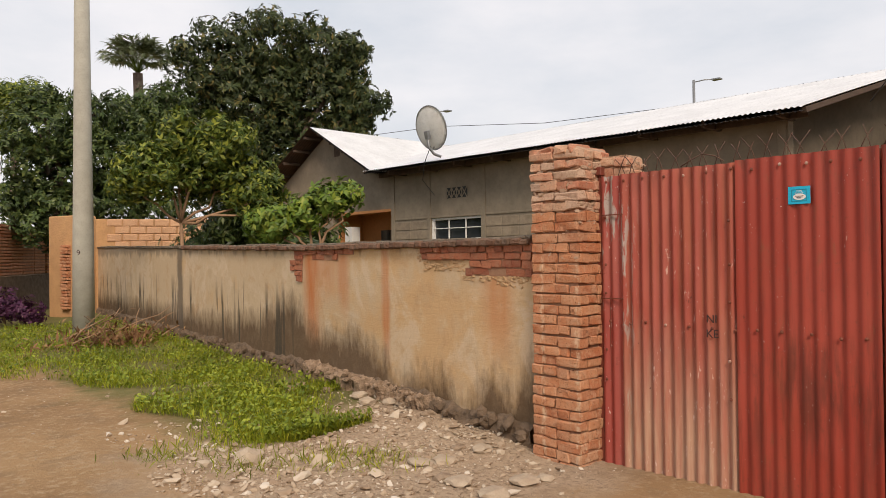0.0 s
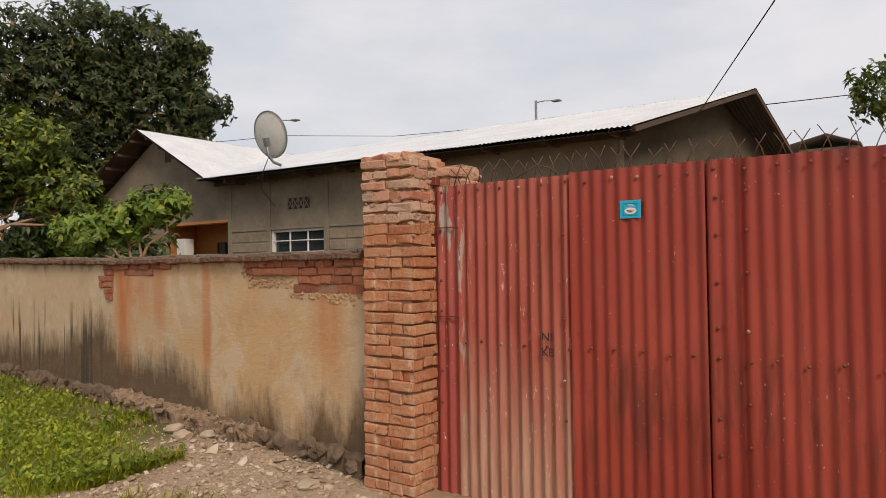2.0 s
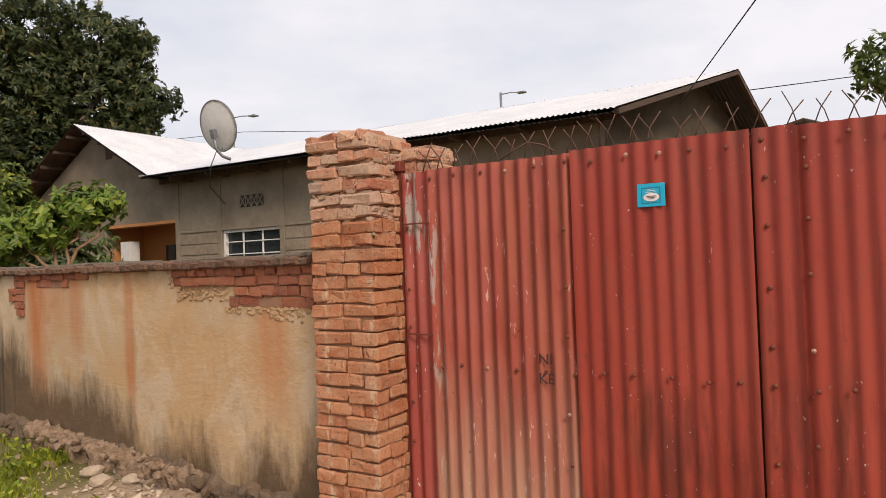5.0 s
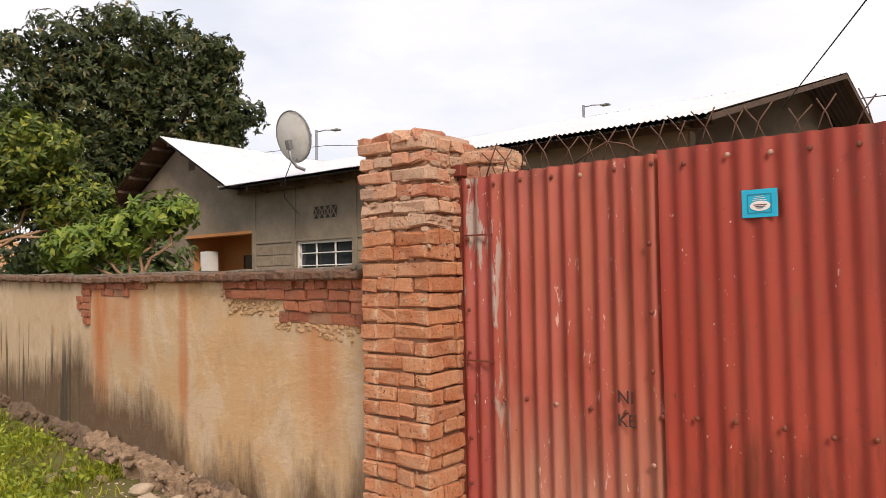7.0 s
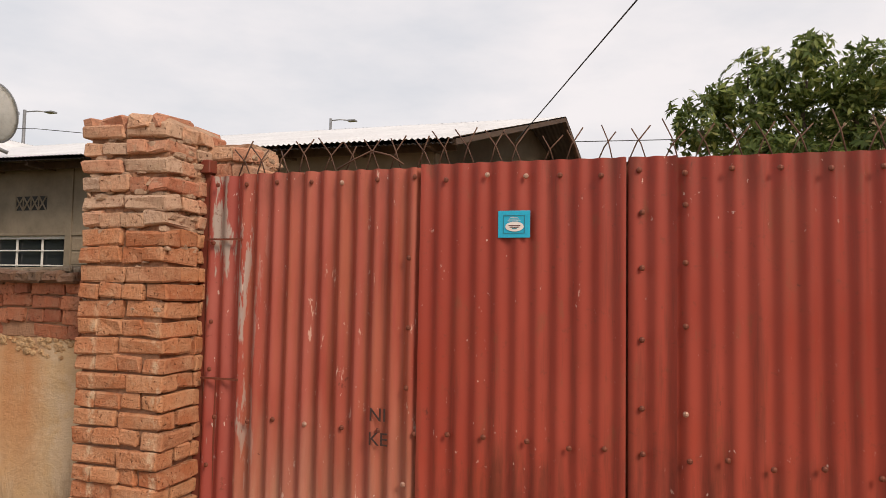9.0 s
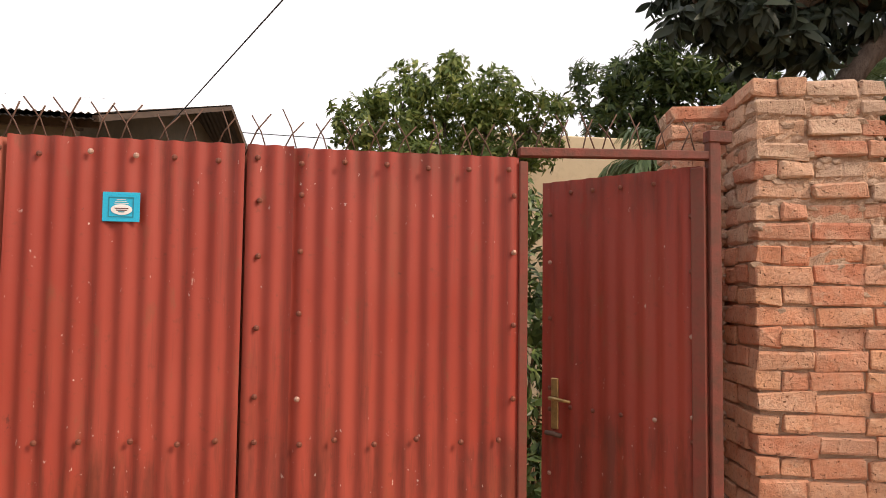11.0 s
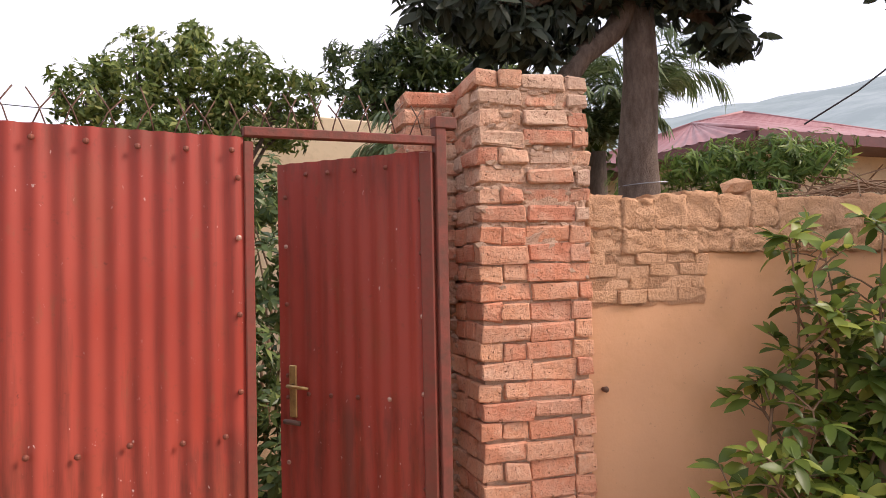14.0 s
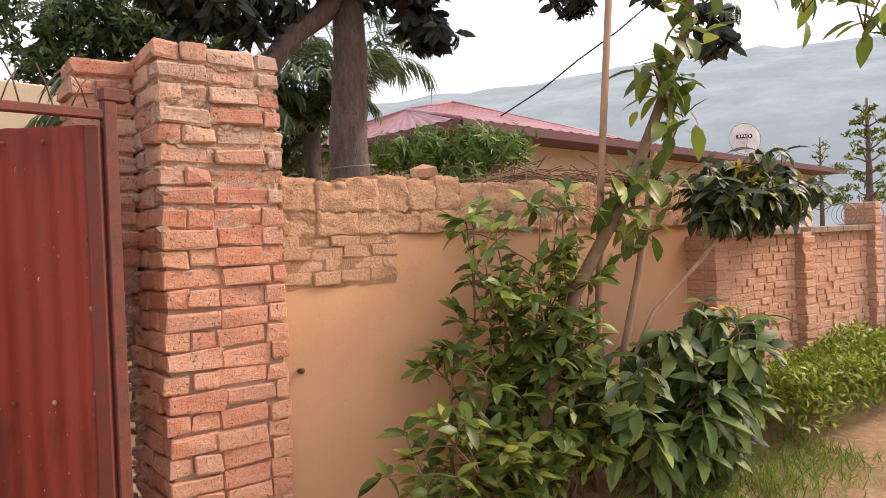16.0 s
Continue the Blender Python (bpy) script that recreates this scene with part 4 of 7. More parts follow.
tube_part("lever", [(0.70, 0.02, 1.03), (0.70, 0.065, 1.03), (0.66, 0.075, 1.03), (0.585, 0.07, 1.025)], [0.008, 0.009, 0.009, 0.007], M_BRASS, handle, "brass lever")
tube_part("latch", [(0.745, 0.03, 0.86), (0.70, 0.032, 0.86), (0.66, 0.03, 0.855)], 0.012, M_RUST, door)

# strips of tin nailed over the hinge edge of the faded leaf
for z in (1.15, 1.76):
    box_part("seam", (0.0, -0.016, z - 0.004), (0.19, -0.006, z + 0.004), M_BOLT, gate_left, bevel=0)

# added backing that stops light and keeps the leaf gap a dark line
box_part("cover_strip", (1.77, 0.03, -0.08), (1.86, 0.036, 2.05), M_BOLT, gate_left, "dark backing added behind the gap between the leaves", bevel=0)

# enamel plate on the gate
plate = empty("number_plate", pose(-1.598, GY - 0.0255, 1.760), "small teal enamel plate with a white oval on the gate", "sign")
box_part("plate", (0, 0, 0), (0.125, 0.004, 0.105), M_TEAL, plate, bevel=0.001)
M_TEAL_DARK = simple("dark_teal_print", (0.01, 0.22, 0.30), (0.012, 0.2, 0.28), 30, 0.4, bump=0)
for lo, hi in (((0.02, 0.084), (0.105, 0.088)), ((0.02, 0.016), (0.105, 0.019)), ((0.02, 0.019), (0.023, 0.084)), ((0.102, 0.019), (0.105, 0.084))):
    box_part("border", (lo[0], -0.0015, lo[1]), (hi[0], 0, hi[1]), M_TEAL_DARK, plate, bevel=0)
bm = bmesh.new()
bmesh.ops.create_circle(bm, cap_ends=True, segments=28, radius=1.0, matrix=Matrix.Translation((0.065, -0.0022, 0.043)) @ Matrix.Diagonal((0.036, 1, 0.019, 1)) @ Matrix.Rotation(radians(90), 4, "X"))
part("white_oval", bm, M_WHITE, plate, "white oval field")
for i, (w, z) in enumerate(((0.046, 0.047), (0.036, 0.0405), (0.02, 0.035))):
    box_part("print_line", (0.065 - w / 2, -0.0034, z - 0.0016), (0.065 + w / 2, -0.0024, z + 0.0016), M_MAROON if i < 2 else M_TEAL_DARK, plate, bevel=0)
for i, w in enumerate((0.03, 0.04, 0.05)):
    box_part("print_line", (0.0625 - w / 2, -0.0014, 0.078 - i * 0.007), (0.0625 + w / 2, -0.0004, 0.080 - i * 0.007), M_WHITE, plate, bevel=0)


def letters(text, m, size, mat, parent=None, name="painted_letters", label="", thick=0.001):
    cu = bpy.data.curves.new(name, "FONT")
    cu.body, cu.size, cu.extrude, cu.align_x = text, size, thick, "CENTER"
    tmp = bpy.data.objects.new("tmp", cu)
    scene.collection.objects.link(tmp)
    bpy.context.view_layer.update()
    me = bpy.data.meshes.new_from_object(tmp.evaluated_get(bpy.context.evaluated_depsgraph_get()))
    bpy.data.objects.remove(tmp)
    me.materials.append(mat)
    ob = new(name, me)
    ob.parent = parent
    ob.matrix_basis = m
    if label:
        tagged(ob, label)
    return ob


letters("NI", pose(0.845, -0.022, 1.022, 90, 0, 0), 0.075, M_MARK, gate_left, label="rough black painted letters")
letters("KE", pose(0.848, -0.022, 0.925, 90, 0, 0), 0.075, M_MARK, gate_left, label="rough black painted letters")

# crossed wire spikes along the gate's top
rng_w = random.Random(21)
for g, x0, x1 in ((gate_left, 0.16, 1.80), (gate_right, 0.03, 1.82)):
    x = x0
    while x < x1:
        for s in (-1, 1):
            hgt = rng_w.uniform(0.11, 0.165)
            lean = s * rng_w.uniform(0.045, 0.085)
            zb = 2.045 if x < 1.03 or g is gate_left else 2.07 + (x - 1.03) * 0.073
            xb = x - s * 0.036 + rng_w.uniform(-.008, .008)
            tube_part("wire_spike", [(xb, 0.03, zb - 0.02), (xb + lean * 0.5, 0.03 + rng_w.uniform(-.01, .01), zb + hgt * 0.55), (xb + lean * 1.1, 0.03 + rng_w.uniform(-.03, .03), zb + hgt)], 0.0032, M_RUST, g, sides=4)
        x += rng_w.uniform(0.085, 0.125)
tube_part("loose_wire", [(0.62, 0.02, 2.06), (0.70, 0.02, 2.10), (0.78, 0.01, 2.13), (0.86, 0.02, 2.11), (0.92, 0.02, 2.07)], 0.004, M_RUST, gate_left, sides=5)


# ---- brick returns behind the pillars ----
def loose_stub(name, m, wide, deep, z0, top, seed, label):
    return brick_pillar(name, m, wide, deep, z0, top, 0.085, BR_TOP, BR_TOP, 0.0, label, seed, M_MORTAR_PALE, 0, 0.019)


loose_stub("wall_return_left", pose(-3.06, 4.50, 0), 0.32, 0.24, 1.60, 2.215, 31, "crumbling brick return wall behind the gate pillar")
loose_stub("wall_return_right", pose(0.80, 4.93, 0, 0, 0, -12), 0.28, 0.24, 1.50, 2.40, 33, "crumbling brick return wall behind the gate pillar")


# ---- boundary wall details ----
def piece_row(parent, meshes, m, x0, x1, z, h, depth, rng, proud=0.0, unit=0.215, name="brick"):
    for mid, size in run(x1 - x0, rng, rng.choice((0.11, 0.215, 0.16)), unit=unit):
        lay(meshes, parent, m @ pose(x0 + mid, depth / 2 - proud, z + h / 2), size, depth, h * rng.uniform(0.84, 0.95), rng, name)


rng_b = random.Random(41)
I4 = Matrix.Identity(4)
# open brickwork where the plaster fell off
def open_course(x0, x1, z, proud, unit=0.215):
    x0 += rng_b.uniform(-0.09, 0.09)
    box_part("mortar_bed", (x0 - 0.012, -0.006, z - 0.003), (x1 + rng_b.uniform(0, 0.02), 0.02, z + 0.066), M_MORTAR_DARK, wall_left, bevel=0.004)
    piece_row(wall_left, BR_W, I4, x0, x1, z, 0.066, 0.06, rng_b, proud, unit)


for k in range(2):
    open_course(-1.52 + k * 0.02, -0.005, 1.50 - k * 0.066, 0.026 - k * 0.004, (0.108, 0.215)[k])
for k in range(2):
    open_course(-0.86 - k * 0.05, -0.005, 1.368 - k * 0.066, 0.020 - k * 0.006, (0.125, 0.215)[k])
for k in range(6):
    open_course(-4.38, -4.10 - 0.01 * k, 1.50 - k * 0.066, 0.022)
open_course(-4.02, -2.85, 1.50, 0.022)
open_course(-3.85, -3.2, 1.434, 0.012)


def ragged_recess(name, parent, x0, x1, z0, z1, y, seed, mat=M_MORTAR):
    """A ragged bed of mortar just proud of the plaster, behind laid bricks."""
    bm = bmesh.new()
    n = max(4, int((x1 - x0) / 0.05))
    low = [bm.verts.new((x0 + (x1 - x0) * i / n, y, z0 + 0.03 * noise.noise((i * 0.7, seed, 0)))) for i in range(n + 1)]
    high = [bm.verts.new((x0 + (x1 - x0) * i / n, y, z1)) for i in range(n + 1)]
    for i in range(n):
        bm.faces.new((low[i], low[i + 1], high[i + 1], high[i]))
    bmesh.ops.solidify(bm, geom=bm.faces[:], thickness=-0.03)
    return part(name, bm, mat, parent)



# crumbled edge of the plaster under the open bricks
M_CRUMB = simple("crumbled_plaster", (0.54, 0.36, 0.20), (0.46, 0.29, 0.15), 16, 0.96, bump=1.0, dist=0.015)
rng_c = random.Random(44)


def crumbs(x0, x1, z, drop, n):
    bm = bmesh.new()
    for _ in range(n):
        at = Vector((rng_c.uniform(x0, x1), rng_c.uniform(-0.004, 0.012), z - drop * rng_c.random() ** 1.7))
        for v in bmesh.ops.create_icosphere(bm, subdivisions=1, radius=rng_c.uniform(0.006, 0.017))["verts"]:
            v.co = Vector((v.co.x * 1.5, v.co.y * 0.7, v.co.z)) * rng_c.uniform(0.7, 1.25) + at
    tagged(part("plaster_crumbs", bm, M_CRUMB, wall_left), kind="stuff")


crumbs(-1.50, -0.88, 1.435, 0.10, 240)
crumbs(-1.60, -1.50, 1.56, 0.14, 45)
crumbs(-0.90, -0.02, 1.295, 0.045, 190)
crumbs(-0.45, -0.12, 1.27, 0.06, 80)

# coping: brick ends bedded on the wall under mossy cement
x = -9.0
while x < -0.03:
    w = min(rng_b.uniform(0.085, 0.125), -0.02 - x + 0.005)
    lay(BR_COPE, wall_left, pose(x + w / 2, 0.02, left_top(x + w / 2) + 0.012), w - 0.014, 0.18, 0.062 * rng_b.uniform(0.85, 1.15), rng_b)
    x += w

# uneven rough slabs above, mossy
x = -17.2
while x < -0.02:
    w = min(rng_b.uniform(0.22, 0.5), -0.02 - x + 0.01)
    bm = bmesh.new()
    box(bm, (x + 0.004, -0.045 + rng_b.uniform(-.012, .012), 0), (x + w - 0.004, 0.24, 0.04 + rng_b.uniform(-.01, .012)), 0.012, None, 0.01, rng_b)
    ob = part("coping_slab", bm, M_COPING, wall_left)
    ob.matrix_basis = pose(0, 0.024 if x > -9 else 0.008, left_top(x + w / 2) + (0.02 if x > -9 else -0.004))
    x += w

# rubble foundation of dark stones
def stone_bm(rng, r, flat=0.7):
    bm = bmesh.new()
    bmesh.ops.create_icosphere(bm, subdivisions=1, radius=r)
    for v in bm.verts:
        v.co *= rng.uniform(0.7, 1.15)
        v.co.z *= flat
    return bm


def stone_meshes(mat, rng, n=6, flat=0.75):
    out = []
    for _ in range(n):
        bm = stone_bm(rng, 0.1, flat)
        me = bpy.data.meshes.new("stone")
        bm.to_mesh(me)
        bm.free()
        me.materials.append(mat)
        out.append(me)
    return out


ST_DARK = stone_meshes(M_STONE, random.Random(3), 8, 0.85)
# rough mortared rubble footing under the plaster
verts, faces = [], []
cols, rows = 620, 9
for i in range(cols + 1):
    x = -17.2 + 17.18 * (i / cols) ** 0.72
    crown = 0.17 + 0.05 * noise.noise((x * 1.7, 0, 5)) + 0.03 * noise.noise((x * 7, 0, 5)) - 0.05 * max(0.0, x + 2.0) / 2.0
    for j in range(rows + 1):
        t = j / rows
        z = crown + 0.02 - (crown + 0.27) * t
        q = Vector((x * 1.0, 0, z))
        y = -0.012 - 0.10 * t ** 0.6 - 0.035 * noise.noise(q * 9) - 0.02 * noise.noise(q * 24) if j else 0.01
        verts.append((x, y, z))
for i in range(cols):
    for j in range(rows):
        a = i * (rows + 1) + j
        faces.append((a, a + 1, a + rows + 2, a + rows + 1))
from_lists("footing", verts, faces, M_STONE, wall_left, "dark mortared rubble footing")
for i in range(190):
    ob = new("stone", ST_DARK[i % 8])
    ob.parent = wall_left
    x = -13.5 * (i / 190) ** 1.25 - 0.08
    ob.matrix_basis = pose(x + rng_b.uniform(-.05, .05), rng_b.uniform(-.085, -.04), rng_b.uniform(-0.10, 0.15), rng_b.uniform(-30, 30), rng_b.uniform(-40, 40), rng_b.uniform(0, 360)) @ Matrix.Diagonal((rng_b.uniform(0.5, 1.2), rng_b.uniform(0.35, 0.6), rng_b.uniform(0.35, 0.8), 1))

# pale lumps of the broken cement skirt
M_SKIRT = simple("broken_skirt", (0.42, 0.30, 0.205), (0.19, 0.125, 0.075), 13, 0.95, bump=1.0, dist=0.02)
verts, faces = [], []
cols, rows = 230, 8
for i in range(cols + 1):
    x = -3.95 + 2.75 * i / cols
    end = min(1.0, (x + 3.95) / 0.12, (-1.2 - x) / 0.25)
    out = end * (0.15 + 0.08 * noise.noise((x * 2.3, 1, 0)) + 0.10 * noise.noise((x * 7, 1, 0)) + 0.05 * noise.noise((x * 27, 1, 0)))
    top = 0.15 + 0.06 * (-x - 1.2) / 2.75 + 0.045 * noise.noise((x * 3.4, 0, 2)) + 0.03 * noise.noise((x * 13, 0, 2))
    for j in range(rows + 1):
        t = j / rows
        y, z = (-out * t * 2, top - 0.02 * t) if t < 0.5 else (-out * (1.0 - 0.30 * (t - 0.5) * 2), top - 0.02 - (top + 0.12) * (t - 0.5) * 2)
        k = noise.noise((x * 21, t * 7, 0))
        verts.append((x, y + 0.04 * k - 0.02, z + 0.04 * noise.noise((x * 25, t * 6, 4)) * (1 if j < rows else 0)))
for i in range(cols):
    for j in range(rows):
        a = i * (rows + 1) + j
        faces.append((a, a + 1, a + rows + 2, a + rows + 1))
from_lists("cement_skirt", verts, faces, M_SKIRT, wall_left, "pale broken cement skirt")
bm = bmesh.new()
for i in range(46):
    at = Vector((rng_b.uniform(-3.9, -1.3), rng_b.uniform(-0.26, -0.06), rng_b.uniform(0.12, 0.20)))
    r = rng_b.uniform(0.012, 0.045)
    for v in bmesh.ops.create_icosphere(bm, subdivisions=1, radius=r)["verts"]:
        v.co = Vector((v.co.x * 1.3, v.co.y, v.co.z * 0.8)) * rng_b.uniform(0.7, 1.25) + at
tagged(part("cement_crumbs", bm, M_SKIRT, wall_left), kind="stuff")


# ---- adobe crown and patch of the ochre wall ----
rng_a = random.Random(51)
ragged_recess("mortar_bed", wall_right, 0.57, 1.235, 1.35, 1.72, 0.074, 9, simple("ochre_mortar", (0.68, 0.41, 0.235), (0.60, 0.35, 0.20), 14, 0.95, bump=0.9, dist=0.012))
for k in range(4):
    piece_row(wall_right, BR_ADOBE, pose(0, 0.08, 0), 0.57, 1.27 + rng_a.uniform(-0.04, 0.04), 1.36 + k * 0.062, 0.066, 0.05, rng_a, 0.015, 0.17)
for z, h in ((1.605, 0.135), (1.728, 0.19)):
    x = 0.57
    while x < 4.05:
        w = rng_a.uniform(0.16, 0.24)
        bm = bmesh.new()
        box(bm, (x - 0.006, 0.066 + rng_a.uniform(-.004, .005), z + 0.001), (x + w + 0.006, 0.32, z + h + (rng_a.uniform(-.04, .015) if z > 1.7 else -0.002)), 0.0, None, 0.005, rng_a)
        bmesh.ops.subdivide_edges(bm, edges=bm.edges[:], cuts=7, use_grid_fill=True)
        mid = sum((v.co for v in bm.verts), Vector()) / len(bm.verts)
        half = Vector((w / 2, 0.13, h / 2))
        for v in bm.verts:
            q = [(v.co[i] - mid[i]) / half[i] for i in range(3)]
            over = max(0.0, sum(c * c for c in q) ** 0.5 - 1.40)
            v.co -= (v.co - mid) * over * (0.02 if z < 1.7 else 0.035)
        for v in bm.verts:
            v.co += Vector((noise.noise(v.co * 17), noise.noise(v.co * 17 + Vector((5, 0, 0))), noise.noise(v.co * 17 + Vector((0, 9, 0))))) * 0.011 + Vector((noise.noise(v.co * 60), noise.noise(v.co * 60 + Vector((5, 0, 0))), noise.noise(v.co * 60 + Vector((0, 9, 0))))) * 0.013
        part("adobe_block", bm, M_ADOBE, wall_right, smooth=True)
        x += w
cap_stone = part("loose_stone", stone_bm(random.Random(8), 0.09), M_ADOBE)
cap_stone.matrix_world = RIGHT @ pose(1.52, 0.17, 1.95)
tagged(cap_stone, "loose rounded clod of adobe lying on the wall", "stone")
thatch = empty("dry_thatch", RIGHT @ pose(2.6, 0.25, 1.93), "dry brown twigs and straw heaped on the wall", "thatch")
rng_t = random.Random(61)
bm = bmesh.new()
for i in range(160):
    p = Vector((rng_t.uniform(-0.35, 1.4), rng_t.uniform(-0.12, 0.35), rng_t.uniform(0, 0.09)))
    d = Vector((rng_t.uniform(-1, 1), rng_t.uniform(-0.4, 0.4), rng_t.uniform(-0.15, 0.2))).normalized() * rng_t.uniform(0.1, 0.28)
    tube(bm, [p - d, p + d * 0.2 + Vector((0, 0, 0.01)), p + d], 0.005, 3)
part("straw", bm, M_BARK_BUSH, thatch)
nail = tube_part("nail", [(0.65, 0.085, 0.95), (0.65, 0.055, 0.952)], [0.012, 0.016], M_RUST, None, sides=7)
nail.matrix_world = RIGHT
tagged(nail, "rusty nail stub in the ochre plaster", "nail")

# ---- neighbour's brick wall with piers ----
M_BRICK_N = brick_mat("pale_orange_brick", [(0.0, (0.54, 0.27, 0.16)), (0.5, (0.62, 0.34, 0.21)), (1.0, (0.58, 0.33, 0.22))], (0.66, 0.44, 0.30))
BR_N = brick_set(M_BRICK_N)
M_MORTAR_N = simple("orange_mortar", (0.60, 0.37, 0.23), (0.50, 0.30, 0.18), 12, 0.95, bump=0.6)
nb = empty("wall_neighbour", RIGHT @ pose(4.13, -0.09, 0), "orange brick wall with piers and cement coping", "wall", kind="structure")
rng_n = random.Random(71)
for x0, x1 in ((0.0, 1.30), (1.48, 2.86)):
    box_part("wall_core", (x0, 0.012, -0.2), (x1, 0.22, 1.50), M_MORTAR_N, nb, bevel=0)
    n = 0
    z = 0.42
    while z < 1.49:
        piece_row(nb, BR_N, I4, x0, x1, z, 0.062, 0.05, rng_n, 0.001, 0.17)
        z += 0.062
    for i in range(4):
        a, b = x0 + (x1 - x0) * i / 4, x0 + (x1 - x0) * (i + 1) / 4
        box_part("coping_slab", (a + 0.003, -0.06, 1.50), (b - 0.003, 0.27, 1.565), M_CEMENT, nb, bevel=0.01)
for x0, top in ((-0.14, 1.52), (1.30, 1.52), (2.86, 1.80), (4.9, 1.80)):
    box_part("pier_core", (x0 + 0.01, -0.07, -0.2), (x0 + 0.17, 0.21, top), M_MORTAR_N, nb, bevel=0)
    z = 0.40
    while z < top - 0.05:
        lay(BR_N, nb, pose(x0 + 0.09, -0.035, z + 0.035), 0.18, 0.10, 0.066, rng_n)
        lay(BR_N, nb, pose(x0 + 0.045, 0.12, z + 0.035, 0, 0, 90), 0.19, 0.10, 0.066, rng_n)
        z += 0.078
ng = empty("neighbour_gate", RIGHT @ pose(7.2, 0.02, 0), "dull mauve sheet metal gate between brick piers", "gate")
M_MAUVE = simple("mauve_sheet", (0.30, 0.20, 0.22), (0.24, 0.16, 0.17), 3, 0.6)
sheet_part("gate_sheet", 0.0, 1.8, -0.05, 1.65, M_MAUVE, ng, amp=0.006, pitch=0.15)
box_part("frame_bar", (0, 0.0, 1.62), (1.8, 0.04, 1.67), M_MAUVE, ng)
wall_far = box_part("wall_far", (9.2, -0.05, -0.2), (30, 0.15, 1.7), M_MORTAR_N, bevel=0)
wall_far.matrix_world = RIGHT
tagged(wall_far, "plain ochre compound wall further along the lane", "wall", kind="structure")

coil = empty("razor_wire", RIGHT @ pose(6.55, 0.0, 1.62), "thin coil of razor wire on the neighbour's wall", "wire")
bm = bmesh.new()
tube(bm, [(0.9 * i / 120, 0.11 * math.cos(i * 0.42), 0.06 + 0.11 * math.sin(i * 0.42)) for i in range(121)], 0.004, 4)
part("coil", bm, M_STEEL, coil)

# ---- far left compound ----
M_ADOBE_WALL = simple("adobe_wall", (0.52, 0.30, 0.14), (0.44, 0.25, 0.12), 3, 0.95, bump=0.8, dist=0.02)
pier = empty("corner_pier", pose(-20.3, 5.35, 0, 0, 0, 20), "orange mud-plastered corner pier of the compound wall", "pier", kind="structure")
box_part("pier_body", (-0.45, 0, -0.2), (0.55, 0.7, 2.62), M_ADOBE_WALL, pier, bevel=0.03)
rng_p = random.Random(81)
z = 0.2
while z < 1.85:
    lay(BR_L, pier, pose(0.32, -0.05, z), 0.28, 0.12, 0.07, rng_p)
    z += 0.085
adobe_back = empty("wall_back", pose(-19.9, 6.4, 0, 0, 0, 62), "orange adobe block wall behind the plastered wall", "wall", kind="structure")
box_part("wall_body", (-1.2, 0, -0.2), (4.5, 0.25, 2.55), M_ADOBE_WALL, adobe_back, bevel=0.01)
for k in range(5):
    for i in range(11):
        bm = bmesh.new()
        box(bm, (i * 0.4 + 0.2 * (k % 2) + 0.015, -0.03, 1.55 + k * 0.2), (i * 0.4 + 0.2 * (k % 2) + 0.385, 0.02, 1.74 + k * 0.2), 0.02, None, 0.008, rng_p)
        part("adobe_block", bm, M_ADOBE, adobe_back)
street_end = empty("wall_street_end", pose(-21.2, 4.0, 0, 0, 0, 146), "orange brick compound wall on a dark stone footing", "wall", kind="structure")
box_part("wall_body", (-3, 0.0, 1.05), (9.0, 0.25, 2.45), M_MORTAR_DARK, street_end, bevel=0)
box_part("footing", (-3, -0.12, -0.2), (9.0, 0.3, 1.05), M_STONE, street_end, bevel=0.02)
for k in range(16):
    for i in range(14):
        w = 0.8
        bm = bmesh.new()
        box(bm, (-3 + i * w + 0.01, -0.03 - (0.05 if i % 4 == 0 else 0), 1.06 + k * 0.086), (-3 + (i + 1) * w - 0.01, 0.05, 1.06 + k * 0.086 + 0.062), 0.008, None, 0.006, rng_p)
        part("brick_course", bm, M_BRICK_L, street_end)


